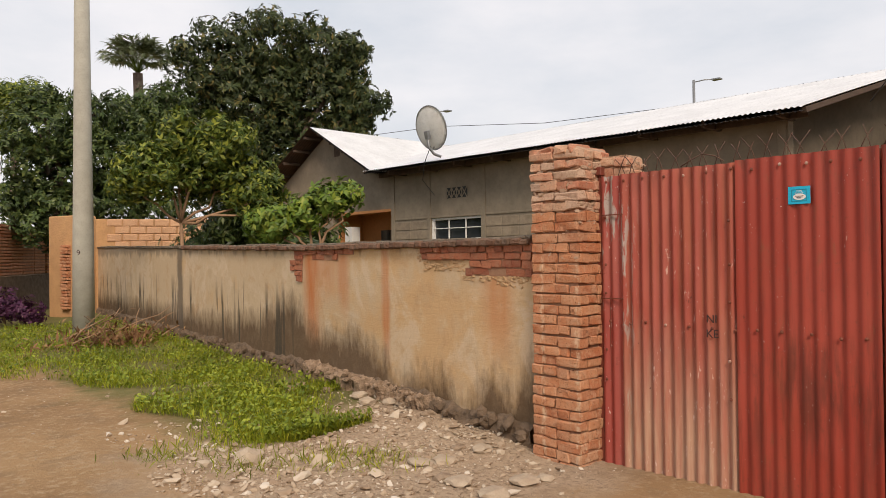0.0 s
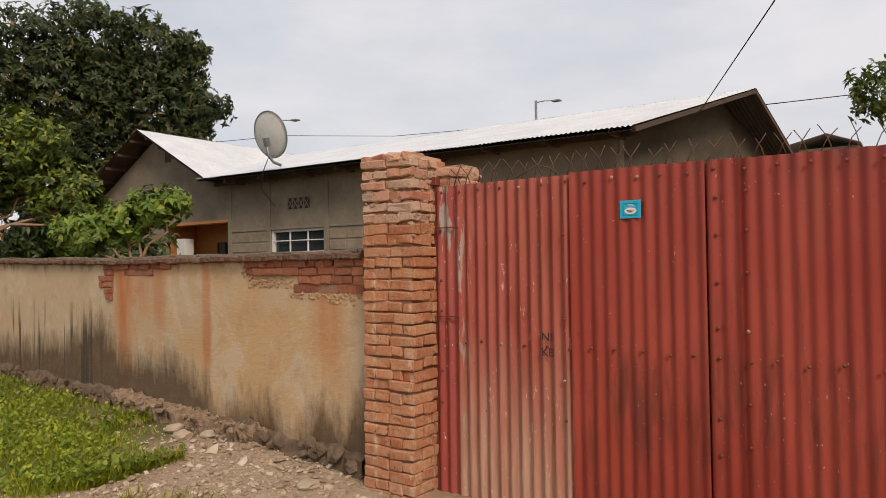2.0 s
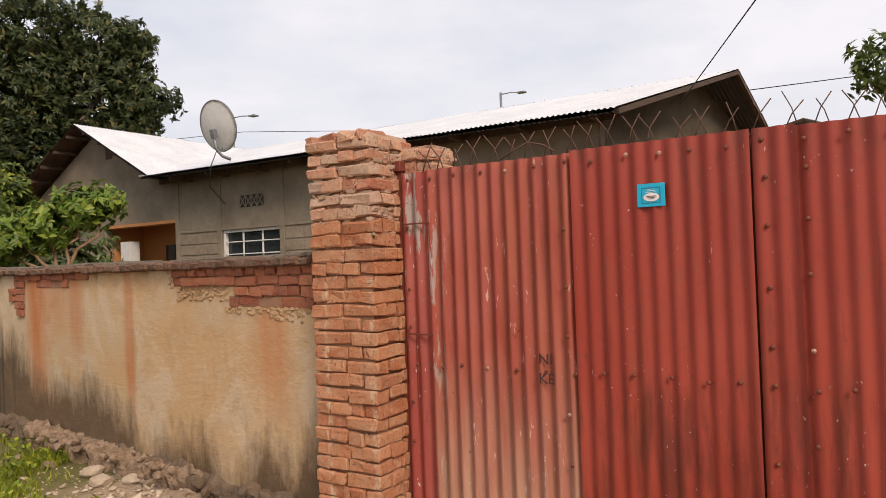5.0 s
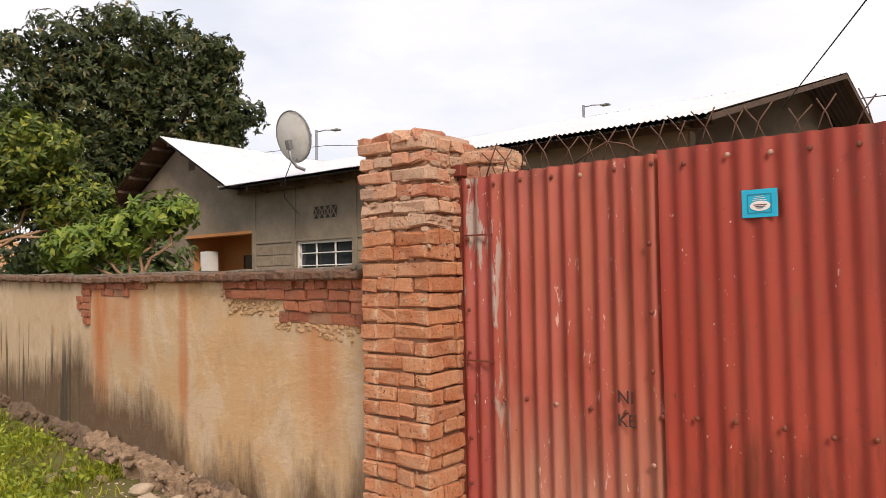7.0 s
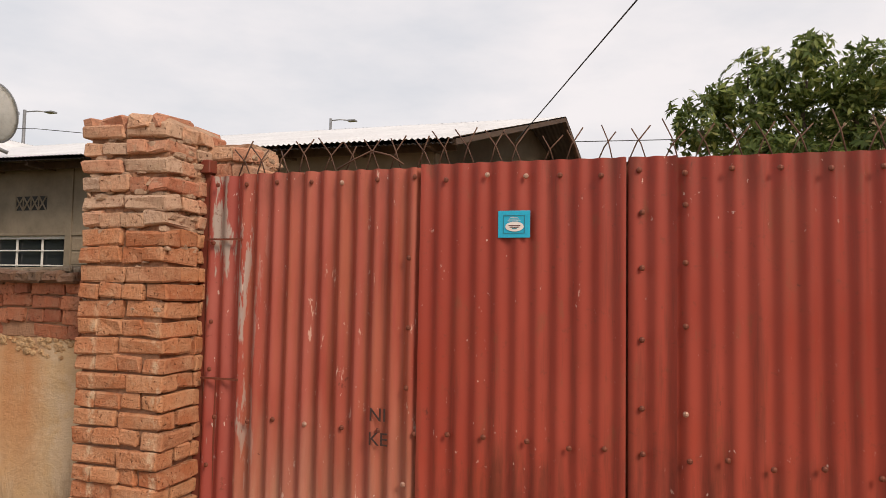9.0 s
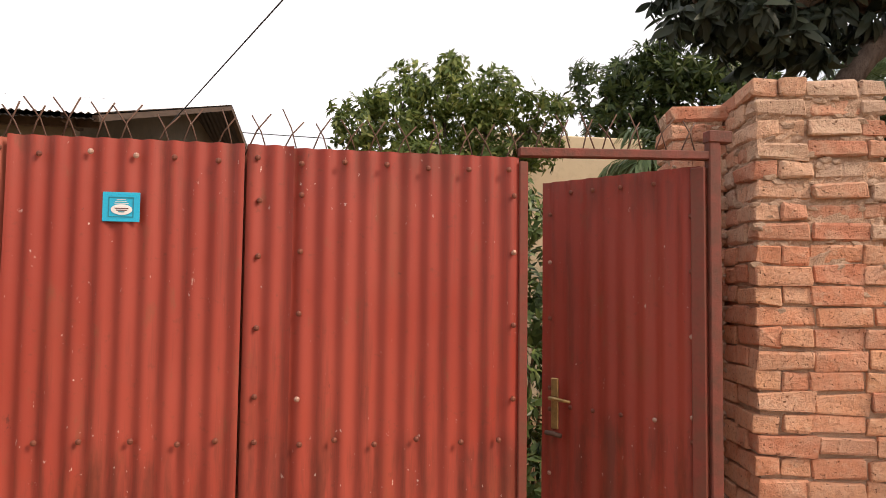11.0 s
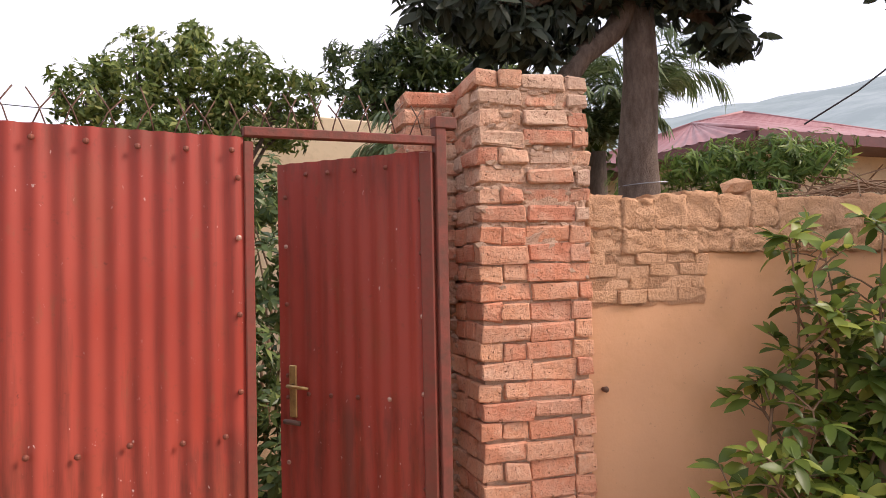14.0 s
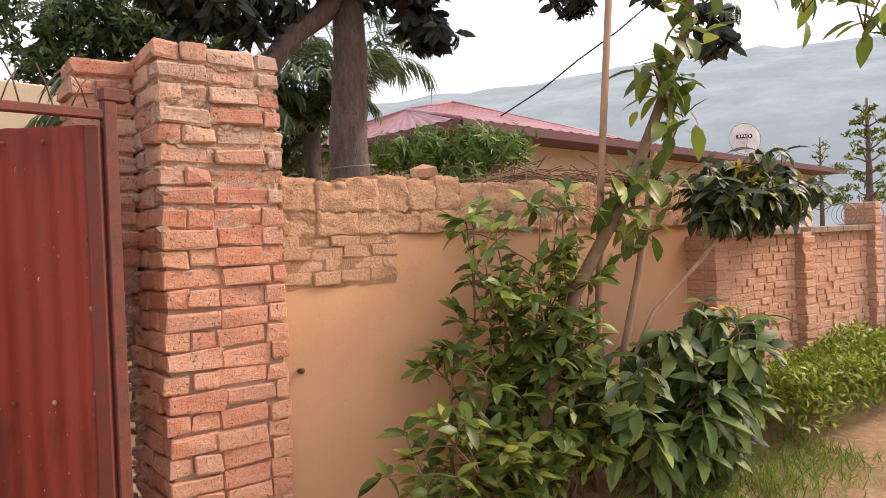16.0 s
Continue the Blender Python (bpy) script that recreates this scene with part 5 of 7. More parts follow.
# ---- vegetation ----
def leaf_mesh(name, base, ahead, up, length, width, mat, parent=None, broad=False, droop=0.25, label="", saw=False):
    """Many folded leaves in one mesh; arrays of n x 3 and n."""
    ahead = ahead / np.linalg.norm(ahead, axis=1, keepdims=True)
    side = np.cross(ahead, up)
    side /= np.linalg.norm(side, axis=1, keepdims=True) + 1e-9
    nrm = np.cross(side, ahead)
    L, W = length[:, None], width[:, None]
    if saw:
        ts = (0.0, 0.14, 0.20, 0.32, 0.38, 0.50, 0.56, 0.68, 0.74, 0.85, 1.0)
        ws = (0.04, 0.62, 0.50, 0.98, 0.82, 1.06, 0.88, 0.98, 0.76, 0.58, 0.0)
    elif broad:
        ts, ws = (0.0, 0.22, 0.5, 0.8, 1.0), (0.04, 0.72, 1.0, 0.62, 0.0)
    else:
        ts, ws = (0.0, 0.45, 1.0), (0.0, 1.0, 0.0)
    cols = []
    for t, w in zip(ts, ws):
        mid = base + ahead * L * t - nrm * L * droop * t * t
        if w == 0:
            cols.append([mid])
        else:
            cols.append([mid - side * W * w * 0.5 + nrm * W * 0.12 * w, mid, mid + side * W * w * 0.5 + nrm * W * 0.12 * w])
    flat = [p for c in cols for p in c]
    k = len(flat)
    n = len(base)
    verts = np.stack(flat, axis=1).reshape(-1, 3)
    tri, at = [], 0
    idx = []
    for c in cols:
        idx.append(list(range(at, at + len(c))))
        at += len(c)
    for a, b in zip(idx, idx[1:]):
        if len(a) == 1:
            tri += [(a[0], b[0], b[1]), (a[0], b[1], b[2])]
        elif len(b) == 1:
            tri += [(a[0], b[0], a[1]), (a[1], b[0], a[2])]
        else:
            tri += [(a[0], b[0], b[1]), (a[0], b[1], a[1]), (a[1], b[1], b[2]), (a[1], b[2], a[2])]
    tri = np.array(tri)
    faces = (np.arange(n)[:, None, None] * k + tri[None]).reshape(-1, 3)
    me = bpy.data.meshes.new(name)
    me.vertices.add(len(verts))
    me.vertices.foreach_set("co", verts.astype(np.float32).ravel())
    me.loops.add(faces.size)
    me.loops.foreach_set("vertex_index", faces.astype(np.int32).ravel())
    me.polygons.add(len(faces))
    me.polygons.foreach_set("loop_start", np.arange(0, faces.size, 3, dtype=np.int32))
    me.update(calc_edges=True)
    me.validate()
    me.materials.append(mat)
    ob = new(name, me)
    ob.parent = parent
    if label:
        tagged(ob, label)
    return ob


def unit(rs, n):
    v = rs.normal(size=(n, 3))
    return v / np.linalg.norm(v, axis=1, keepdims=True)


def crown_arrays(rs, blobs, twigs, per, size, slim, shell=0.5, hang=0.15, flat=0.85, clump=0):
    """Leaf rosettes on twig tips over rounded clumps."""
    vol = np.array([b[3] ** 2 for b in blobs])
    pick = rs.choice(len(blobs), size=twigs, p=vol / vol.sum())
    c = np.array([b[:3] for b in blobs])[pick]
    r = np.array([b[3] for b in blobs])[pick][:, None]
    d = unit(rs, twigs)
    rad = shell + (1 - shell) * rs.random((twigs, 1)) ** 0.6
    lump = 1 + 0.28 * np.sin(d[:, :1] * 5 + c[:, :1] * 3) * np.cos(d[:, 2:] * 6 + c[:, 1:2])
    tip = c + d * r * rad * lump * np.array([1, 1, flat])
    if clump:
        heads = unit(rs, len(blobs) * clump)
        own = heads[pick * clump + rs.randint(0, clump, twigs)]
        lumps = c + own * r * 0.82 * np.array([1, 1, flat]) + d * r * (0.12 + 0.26 * rs.random((twigs, 1)) ** 0.5)
        tip = np.where(rs.random((twigs, 1)) < 0.6, lumps, c + (tip - c) * 0.9)
    tip = np.repeat(tip, per, axis=0)
    d2 = np.repeat(d, per, axis=0)
    n = len(tip)
    away = unit(rs, n)
    away -= d2 * (away * d2).sum(1, keepdims=True)
    ahead = d2 * 0.35 + away / (np.linalg.norm(away, axis=1, keepdims=True) + 1e-6) + np.array([0, 0, -hang])
    up = d2 + np.array([0, 0, 0.6]) + unit(rs, n) * 0.35
    L = size * rs.uniform(0.65, 1.25, n)
    return tip + unit(rs, n) * size * 0.12, ahead, up, L, L * slim


def limb_path(rng, a, b, bend=0.12, steps=5):
    a, b = Vector(a), Vector(b)
    d = b - a
    k = d.length * bend
    pts = []
    for i in range(steps + 1):
        t = i / steps
        o = Vector((rng.uniform(-1, 1), rng.uniform(-1, 1), rng.uniform(-.5, .8))) * k * math.sin(t * math.pi)
        pts.append(a.lerp(b, t) + o)
    return pts


def tree(name, base, fork, blobs, twigs, per, size, slim, leaf, bark, label, category, seed, girth=0.15, broad=False, limbs=None, shell=0.5, hang=0.15, droop=0.25, group="", clump=0):
    rng, rs = random.Random(seed), np.random.RandomState(seed)
    th = empty(name, pose(*base), label, category, group)
    b0 = Vector(base)
    pts = limb_path(rng, (0, 0, 0), Vector(fork) - b0, 0.015)
    tube_part("trunk", pts, [girth * (1.25 - 0.55 * i / 5) for i in range(6)], bark, th, sides=9)
    for i, b in enumerate(blobs if limbs is None else blobs[:limbs]):
        bm = bmesh.new()
        end = Vector(b[:3]) - b0
        main = limb_path(rng, Vector(fork) - b0, end, 0.10)
        tube(bm, main, [girth * 0.5 * (1 - 0.8 * j / 5) + 0.008 for j in range(6)], 6)
        for _ in range(5):
            s = main[rng.randint(2, 5)]
            tube(bm, limb_path(rng, s, s + Vector((rng.uniform(-1, 1), rng.uniform(-1, 1), rng.uniform(-.3, 1))) * b[3] * 0.8, 0.15, 3), [girth * 0.12 + 0.004, girth * 0.08 + 0.003, girth * 0.05 + 0.002, 0.003], 4)
        part("limb", bm, bark, th, smooth=True)
    base_p, ahead, up, L, W = crown_arrays(rs, blobs, twigs, per, size, slim, shell, hang, clump=clump)
    leaf_mesh("crown", base_p - np.array(base), ahead, up, L, W, leaf, th, broad, droop)
    return th


# behind the boundary wall
tree("mango_tree", (-21.3, 12.3, 0), (-21.2, 12.2, 3.6), [(-21.68, 10.61, 8.0, 1.55), (-20.78, 12.0, 8.5, 1.3), (-19.9, 13.4, 8.4, 1.3), (-19.35, 14.2, 8.4, 0.7), (-20.4, 13.3, 6.9, 1.6), (-18.95, 14.3, 6.55, 0.95), (-21.6, 11.6, 6.45, 1.9), (-22.4, 10.2, 5.8, 1.4), (-19.35, 14.0, 5.75, 0.9), (-21.1, 12.8, 5.15, 1.8), (-22.1, 11.2, 4.35, 1.8), (-19.7, 13.9, 7.6, 1.1)],
     8200, 10, 0.19, 0.38, M_LEAF_MANGO, M_BARK, "large dark-leaved mango tree rising behind the house", "tree", 101, 0.22, hang=0.2, clump=16)
tree("shade_tree", (-22.3, 6.2, 0), (-22.2, 6.1, 2.6), [(-22.1, 5.35, 5.0, 1.25), (-22.1, 5.8, 3.95, 1.35), (-22.4, 5.1, 3.4, 0.85), (-21.7, 6.4, 5.45, 1.0), (-22.4, 7.8, 5.8, 1.15), (-21.9, 5.45, 5.9, 0.6), (-21.7, 7.1, 4.3, 1.1), (-22.0, 8.6, 4.9, 1.3), (-22.3, 9.0, 6.3, 1.1), (-22.2, 5.6, 2.8, 1.2), (-22.0, 7.4, 3.2, 1.2)],
     6200, 9, 0.15, 0.42, M_LEAF_DARK, M_BARK, "dense dark green shade tree beside the lane", "tree", 102, 0.2, clump=14)
tree("acacia_tree", (-43.4, 9.2, 0), (-43.4, 9.2, 6.5), [(-43.3, 8.8, 9.9, 1.7), (-43.0, 9.9, 10.1, 1.4), (-43.6, 8.6, 8.3, 1.1)], 900, 8, 0.32, 0.3, M_LEAF_MID, M_BARK, "flat-crowned acacia tree far down the lane", "tree", 103, 0.25)
tree("citrus_tree", (-14.2, 6.1, 0), (-14.2, 6.05, 2.2), [(-14.1, 5.95, 3.95, 0.68), (-13.8, 6.75, 3.85, 0.82), (-14.0, 5.3, 3.2, 0.66), (-14.2, 6.3, 3.25, 0.7), (-13.65, 7.2, 3.15, 0.7), (-13.05, 7.4, 2.75, 0.5), (-14.5, 5.1, 3.0, 0.45), (-13.0, 7.3, 2.3, 0.4)],
     2500, 8, 0.135, 0.42, M_LEAF_MID, M_BARK_PALE, "bright green citrus tree with bare pale stems", "tree", 104, 0.05, shell=0.35, clump=10)
tree("lime_bush", (-9.6, 6.3, 0), (-9.6, 6.3, 1.5), [(-9.5, 6.5, 2.40, 0.36), (-9.3, 6.72, 2.50, 0.26), (-9.7, 6.2, 2.18, 0.36), (-9.95, 5.85, 2.05, 0.30), (-10.3, 5.8, 2.0, 0.35)],
     520, 8, 0.12, 0.45, M_LEAF_LIME, M_BARK_PALE, "yellow-green lime bush above the wall", "bush", 105, 0.04)
tree("garden_bush", (0.7, 10.3, 0), (0.7, 10.3, 1.8), [(0.0, 10.4, 3.9, 0.45), (0.6, 10.3, 3.95, 0.5), (1.2, 10.2, 3.9, 0.46), (1.72, 10.1, 3.75, 0.34), (-0.5, 10.5, 3.5, 0.42), (0.25, 10.5, 3.4, 0.5), (1.05, 10.35, 3.35, 0.5), (1.7, 10.2, 3.3, 0.36), (0.7, 10.4, 2.6, 0.7), (0.2, 9.9, 3.0, 0.4)],
     2100, 8, 0.105, 0.38, M_LEAF_BUSH, M_BARK, "leafy green mango bush behind the gate", "bush", 106, 0.08, clump=12)
tree("dark_tree", (4.4, 12.1, 0), (4.4, 12.1, 2.6), [(3.5, 12.5, 4.8, 0.55), (4.1, 12.2, 4.95, 0.66), (4.65, 11.9, 5.25, 0.62), (3.8, 12.5, 4.3, 0.6), (4.6, 12.2, 4.3, 0.65), (5.05, 11.8, 5.0, 0.55), (4.2, 12.0, 3.6, 0.7), (5.4, 11.6, 4.6, 0.6), (5.9, 11.2, 4.1, 0.8), (6.4, 10.8, 3.3, 0.8), (5.2, 11.8, 3.4, 0.8)],
     2300, 8, 0.16, 0.32, M_LEAF_DARK, M_BARK, "dark green tree inside the compound", "tree", 107, 0.12, clump=12)


def undergrowth(name, blobs, twigs, size, leaf, label, seed, slim=0.4):
    rs = np.random.RandomState(seed)
    c = blobs[0]
    th = empty(name, pose(c[0], c[1], 0), label, "bush")
    off = np.array([c[0], c[1], 0])
    bm = bmesh.new()
    rng = random.Random(seed)
    for b in blobs:
        for _ in range(3):
            tube(bm, limb_path(rng, (b[0] - c[0], b[1] - c[1], 0), (b[0] - c[0] + rng.uniform(-.3, .3) * b[3], b[1] - c[1], b[2]), 0.08, 3), [0.02, 0.015, 0.01, 0.006], 5)
    part("stem_clump", bm, M_BARK_BUSH, th, smooth=True)
    p, a, u, L, W = crown_arrays(rs, blobs, twigs, 7, size, slim, 0.3)
    leaf_mesh("leaves", p - off, a, u, L, W, leaf, th)
    return th


undergrowth("yard_shrub", [(0.35, 6.8, 0.8, 0.55), (0.75, 7.0, 1.4, 0.5), (0.2, 7.2, 1.7, 0.45), (0.6, 6.6, 0.3, 0.5), (1.2, 7.2, 0.9, 0.6), (0.0, 7.4, 0.8, 0.6), (0.9, 8.2, 2.2, 0.5)], 1100, 0.10, M_LEAF_DARK, "dense green shrub in the yard behind the wicket", 111)
undergrowth("yard_thicket", [(-15.0, 8.2, 1.5, 1.0), (-13.2, 8.5, 1.6, 0.9), (-12.0, 7.6, 1.4, 0.7), (-16.6, 7.8, 1.6, 1.0), (-10.9, 6.9, 1.3, 0.5), (-14.6, 7.4, 2.2, 0.75), (-13.4, 7.6, 2.2, 0.65), (-15.4, 7.7, 2.0, 0.6), (-20.2, 8.3, 2.83, 0.6)], 2050, 0.17, M_LEAF_DARK, "dark thicket of shrubs in the yard", 113)
undergrowth("oleander_shrub", [(6.23, 7.6, 2.72, 0.36), (6.6, 7.15, 2.75, 0.40), (6.9, 6.75, 2.72, 0.34), (5.95, 7.9, 2.7, 0.28), (6.5, 7.3, 2.2, 0.5), (5.6, 8.3, 2.4, 0.4)], 800, 0.15, M_LEAF_OLE, "narrow-leaved oleander shrub behind the ochre wall", 112, 0.2)


def palm(name, base, crown_at, fronds, length, leaf, label, seed, fan=False, girth=0.12):
    rng, rs = random.Random(seed), np.random.RandomState(seed)
    th = empty(name, pose(*base), label, "palm")
    b0 = np.array(base, float)
    top = np.array(crown_at, float) - b0
    tube_part("trunk", limb_path(rng, (0, 0, 0), top, 0.02), girth, M_BARK, th)
    for k in range(fronds):
        a = k * 2.39996 + rng.uniform(-.2, .2)
        lift = rng.uniform(0.9, 3.2) if not fan else rng.uniform(0.6, 3.4)
        d = Vector((math.cos(a), math.sin(a), lift)).normalized()
        pts, p = [], Vector(top)
        steps = 9
        for i in range(steps + 1):
            pts.append(p.copy())
            p = p + d * (length / steps)
            d = (d + Vector((0, 0, -0.05 - 0.13 * i / steps * (0.5 if fan else 3.4)))).normalized()
        tube_part("frond_rib", pts, [0.014 - 0.0012 * i for i in range(steps + 1)], M_LEAF_MID, th, sides=4)
        P, A = [], []
        for i in range(2 if not fan else 6, steps + 1):
            q = pts[i]
            t = (pts[i] - pts[i - 1]).normalized()
            s = t.cross(Vector((0, 0, 1))).normalized()
            for m in range(7):
                o = q - (pts[i] - pts[i - 1]) * (m / 7)
                for sg in (-1, 1):
                    P.append(tuple(o))
                    spread = rng.uniform(0.7, 1.1)
                    A.append(tuple(t * (0.9 if not fan else 1.2) + s * sg * spread * (0.7 if not fan else 1) + Vector((0, 0, rng.uniform(-0.9, -0.3) if not fan else rng.uniform(-0.7, 0.1)))))
        P, A = np.array(P), np.array(A)
        n = len(P)
        L = length * (0.30 if not fan else 0.34) * rs.uniform(0.7, 1.1, n)
        leaf_mesh("frond", P, A, np.tile([0, 0, 1.0], (n, 1)) + unit(rs, n) * 0.3, L, np.full(n, 0.036 if not fan else 0.06), leaf, th, False, 0.35)
    return th


palm("fan_palm", (-29.1, 10.6, 0), (-29.1, 10.6, 9.0), 44, 1.45, M_PALM_PALE, "tall fan palm above the trees", 121, True, 0.2)
palm("areca_palm", (6.55, 9.4, 0), (6.55, 9.4, 3.7), 17, 1.65, M_PALM, "feathery green palm behind the tree trunk", 122)
palm("areca_palm", (4.9, 9.8, 0), (4.9, 9.8, 3.0), 20, 1.3, M_PALM, "feathery green palm behind the brick pillar", 123)
palm("areca_palm", (5.7, 9.2, 0), (5.7, 9.2, 3.1), 18, 1.15, M_PALM, "feathery green palm beside the tree trunk", 125)
palm("areca_palm", (2.9, 8.6, 0), (2.9, 8.6, 2.5), 14, 1.1, M_PALM, "low feathery palm behind the brick pillar", 124)

# tall tree with hanging dark leaves
tree("avocado_tree", (4.97, 7.6, 0), (4.96, 7.6, 4.6), [(2.55, 7.7, 4.15, 0.36), (3.0, 7.7, 4.05, 0.42), (3.5, 7.8, 4.05, 0.42), (4.05, 7.8, 4.2, 0.40), (5.45, 7.1, 4.30, 0.36), (5.75, 7.0, 4.05, 0.28), (3.3, 7.8, 4.7, 0.65), (4.2, 7.6, 4.8, 0.6), (5.2, 7.2, 4.95, 0.7), (2.7, 8.0, 4.8, 0.6), (4.5, 7.4, 5.8, 1.2), (5.9, 6.6, 5.0, 0.6), (4.6, 6.8, 4.75, 0.35), (6.5, 5.6, 4.35, 0.28), (7.2, 4.35, 3.8, 0.33), (6.5, 5.5, 5.0, 0.6), (7.0, 4.7, 4.7, 0.55)],
     1250, 9, 0.21, 0.36, M_LEAF_GREY, M_BARK, "tall grey-trunked tree with drooping dark leaves", "tree", 131, 0.24, True, limbs=12, hang=0.9, droop=0.4)
tube_part("limb", [(0, 0, 4.3), (0.3, -0.6, 5.6), (1.5, -2.3, 5.7), (2.1, -3.1, 5.0), (2.23, -3.25, 3.9)], [0.10, 0.08, 0.05, 0.03, 0.01], M_BARK, bpy.data.objects["avocado_tree"])
tube_part("limb", [(1.5, -2.0, 5.6), (1.55, -2.0, 5.0), (1.53, -2.0, 4.3)], [0.03, 0.02, 0.008], M_BARK, bpy.data.objects["avocado_tree"], sides=5)
tube_part("low_limb", [(-1.25, 0.1, 2.6), (-1.12, 0.06, 3.35), (-0.78, 0.03, 3.80), (-0.36, 0.02, 4.10), (0.0, 0, 4.65)], [0.12, 0.125, 0.125, 0.125, 0.13], M_BARK, bpy.data.objects["avocado_tree"])
bm = bmesh.new()
tube(bm, [(4.97 + 0.265 * math.cos(a * math.pi / 8), 7.6 + 0.265 * math.sin(a * math.pi / 8), 2.44 + 0.02 * math.cos(a * math.pi / 8)) for a in range(17)], 0.006, 4, False)
tagged(part("tie_wire", bm, M_STEEL), "thin wire tied round the tree trunk", "wire")


# ---- plants along the ochre wall ----
def broad_shrub(name, m, stems, leaf, size, slim, per_tip, label, category, seed, droop=0.3, bark=M_BARK_BUSH, hang=0.1, saw=False):
    """Stems given as (base, tip) in the wall's frame; leaf whorls along their upper part."""
    rng, rs = random.Random(seed), np.random.RandomState(seed)
    th = empty(name, m, label, category)
    P, A = [], []
    twig_bm = bmesh.new()
    for a, b in stems:
        pts = limb_path(rng, a, b, 0.10, 6)
        tube_part("stem", pts, [0.012 - 0.0013 * i for i in range(7)], bark, th, sides=5)
        twigs = []
        for i in range(2, 7):
            for _ in range(3):
                d = Vector((rng.uniform(-1, 1), rng.uniform(-1, 0.6), rng.uniform(-.1, .8))).normalized() * rng.uniform(0.08, 0.22)
                twigs.append((pts[i], pts[i] + d))
        for p, q in twigs:
            tube(twig_bm, [p, (p + q) / 2 + Vector((0, 0, 0.01)), q], [0.005, 0.004, 0.003], 4)
        for p, q in twigs:
            d = (q - p).normalized()
            for _ in range(per_tip):
                P.append(tuple(q - d * rng.uniform(0, 0.05)))
                v = Vector((rng.uniform(-1, 1), rng.uniform(-1, 1), rng.uniform(-.5, .7))).normalized()
                A.append(tuple(d * 0.5 + v + Vector((0, 0, -hang))))
    tagged(part("twig", twig_bm, bark, th), kind="stuff")
    P, A = np.array(P), np.array(A)
    n = len(P)
    L = size * rs.uniform(0.6, 1.2, n)
    leaf_mesh("leaves", P, A, np.tile([0, -0.5, 1.0], (n, 1)) + unit(rs, n) * 0.4, L, L * slim * rs.uniform(0.85, 1.1, n), leaf, th, True, droop, saw=saw)
    return th


rng_s = random.Random(141)
stems = []
for i in range(20):
    bx = rng_s.uniform(1.35, 2.3)
    stems.append(((bx, -0.22 + rng_s.uniform(-.12, .12), 0), (bx + rng_s.uniform(-0.35, 0.45), -0.30 + rng_s.uniform(-.15, .1), rng_s.uniform(0.7, 1.75))))
for i in range(9):
    stems.append(((1.4 + 0.12 * i, -0.3, 0), (0.98 + 0.16 * i + rng_s.uniform(-.1, .1), -0.5 + rng_s.uniform(-.1, .1), rng_s.uniform(0.35, 0.75))))
broad_shrub("leafy_shrub", RIGHT, stems, M_LEAF_BIG, 0.118, 0.44, 6, "leafy green shrub with broad pointed leaves against the wall", "shrub", 142)
# sapling leaning over the shrub
sap = empty("sapling", RIGHT @ pose(1.75, -0.42, 0), "slender brown sapling with large leaves at its top", "tree")
tube_part("trunk", [(0, 0, 0), (0.1, 0, 0.65), (0.42, 0.05, 1.24), (0.93, 0.05, 1.81), (1.25, 0.05, 2.30), (1.55, 0.05, 2.78), (1.75, 0.05, 3.25), (1.85, 0.05, 3.6)], [0.048, 0.044, 0.040, 0.037, 0.034, 0.028, 0.022, 0.014], M_BARK_BUSH, sap)
tube_part("limb", [(1.80, 0.05, 3.4), (2.0, -0.4, 3.45), (2.0, -0.8, 3.15), (1.92, -1.0, 2.85)], [0.012, 0.010, 0.007, 0.004], M_BARK_BUSH, sap, sides=5)
tube_part("limb", [(1.82, 0.05, 3.5), (2.2, -0.1, 3.6), (2.61, -0.35, 3.3)], [0.012, 0.009, 0.005], M_BARK_BUSH, sap, sides=5)
rs_s = np.random.RandomState(143)
ctr = np.array([(0.93, 0, 1.85), (1.15, 0.0, 1.95), (0.75, 0, 1.70), (1.3, 0, 2.5), (1.45, 0, 2.75), (1.2, -0.05, 2.6), (1.6, 0.0, 3.0), (1.35, 0, 2.25), (1.05, 0.05, 1.6), (1.7, 0, 3.3), (1.93, -0.97, 2.85), (2.58, -0.33, 3.25)])
P = np.repeat(ctr, 15, axis=0) + rs_s.normal(size=(180, 3)) * np.array([0.10, 0.08, 0.08])
A = unit(rs_s, 180) + np.array([0.15, -0.1, 0.05])
L = 0.21 * rs_s.uniform(0.6, 1.2, 180)
leaf_mesh("leaves", P, A, np.tile([0, -0.4, 1.0], (180, 1)) + unit(rs_s, 180) * 0.3, L, L * 0.42, M_LEAF_BIG, sap, True, 0.35)
bm = bmesh.new()
for c in ctr:
    for _ in range(4):
        q = c + rs_s.normal(size=3) * 0.09
        tube(bm, [tuple(c + np.array([0.05, 0.05, -0.12])), tuple((c + q) / 2), tuple(q)], [0.007, 0.005, 0.003], 4)
tagged(part("twig", bm, M_BARK_BUSH, sap), kind="stuff")
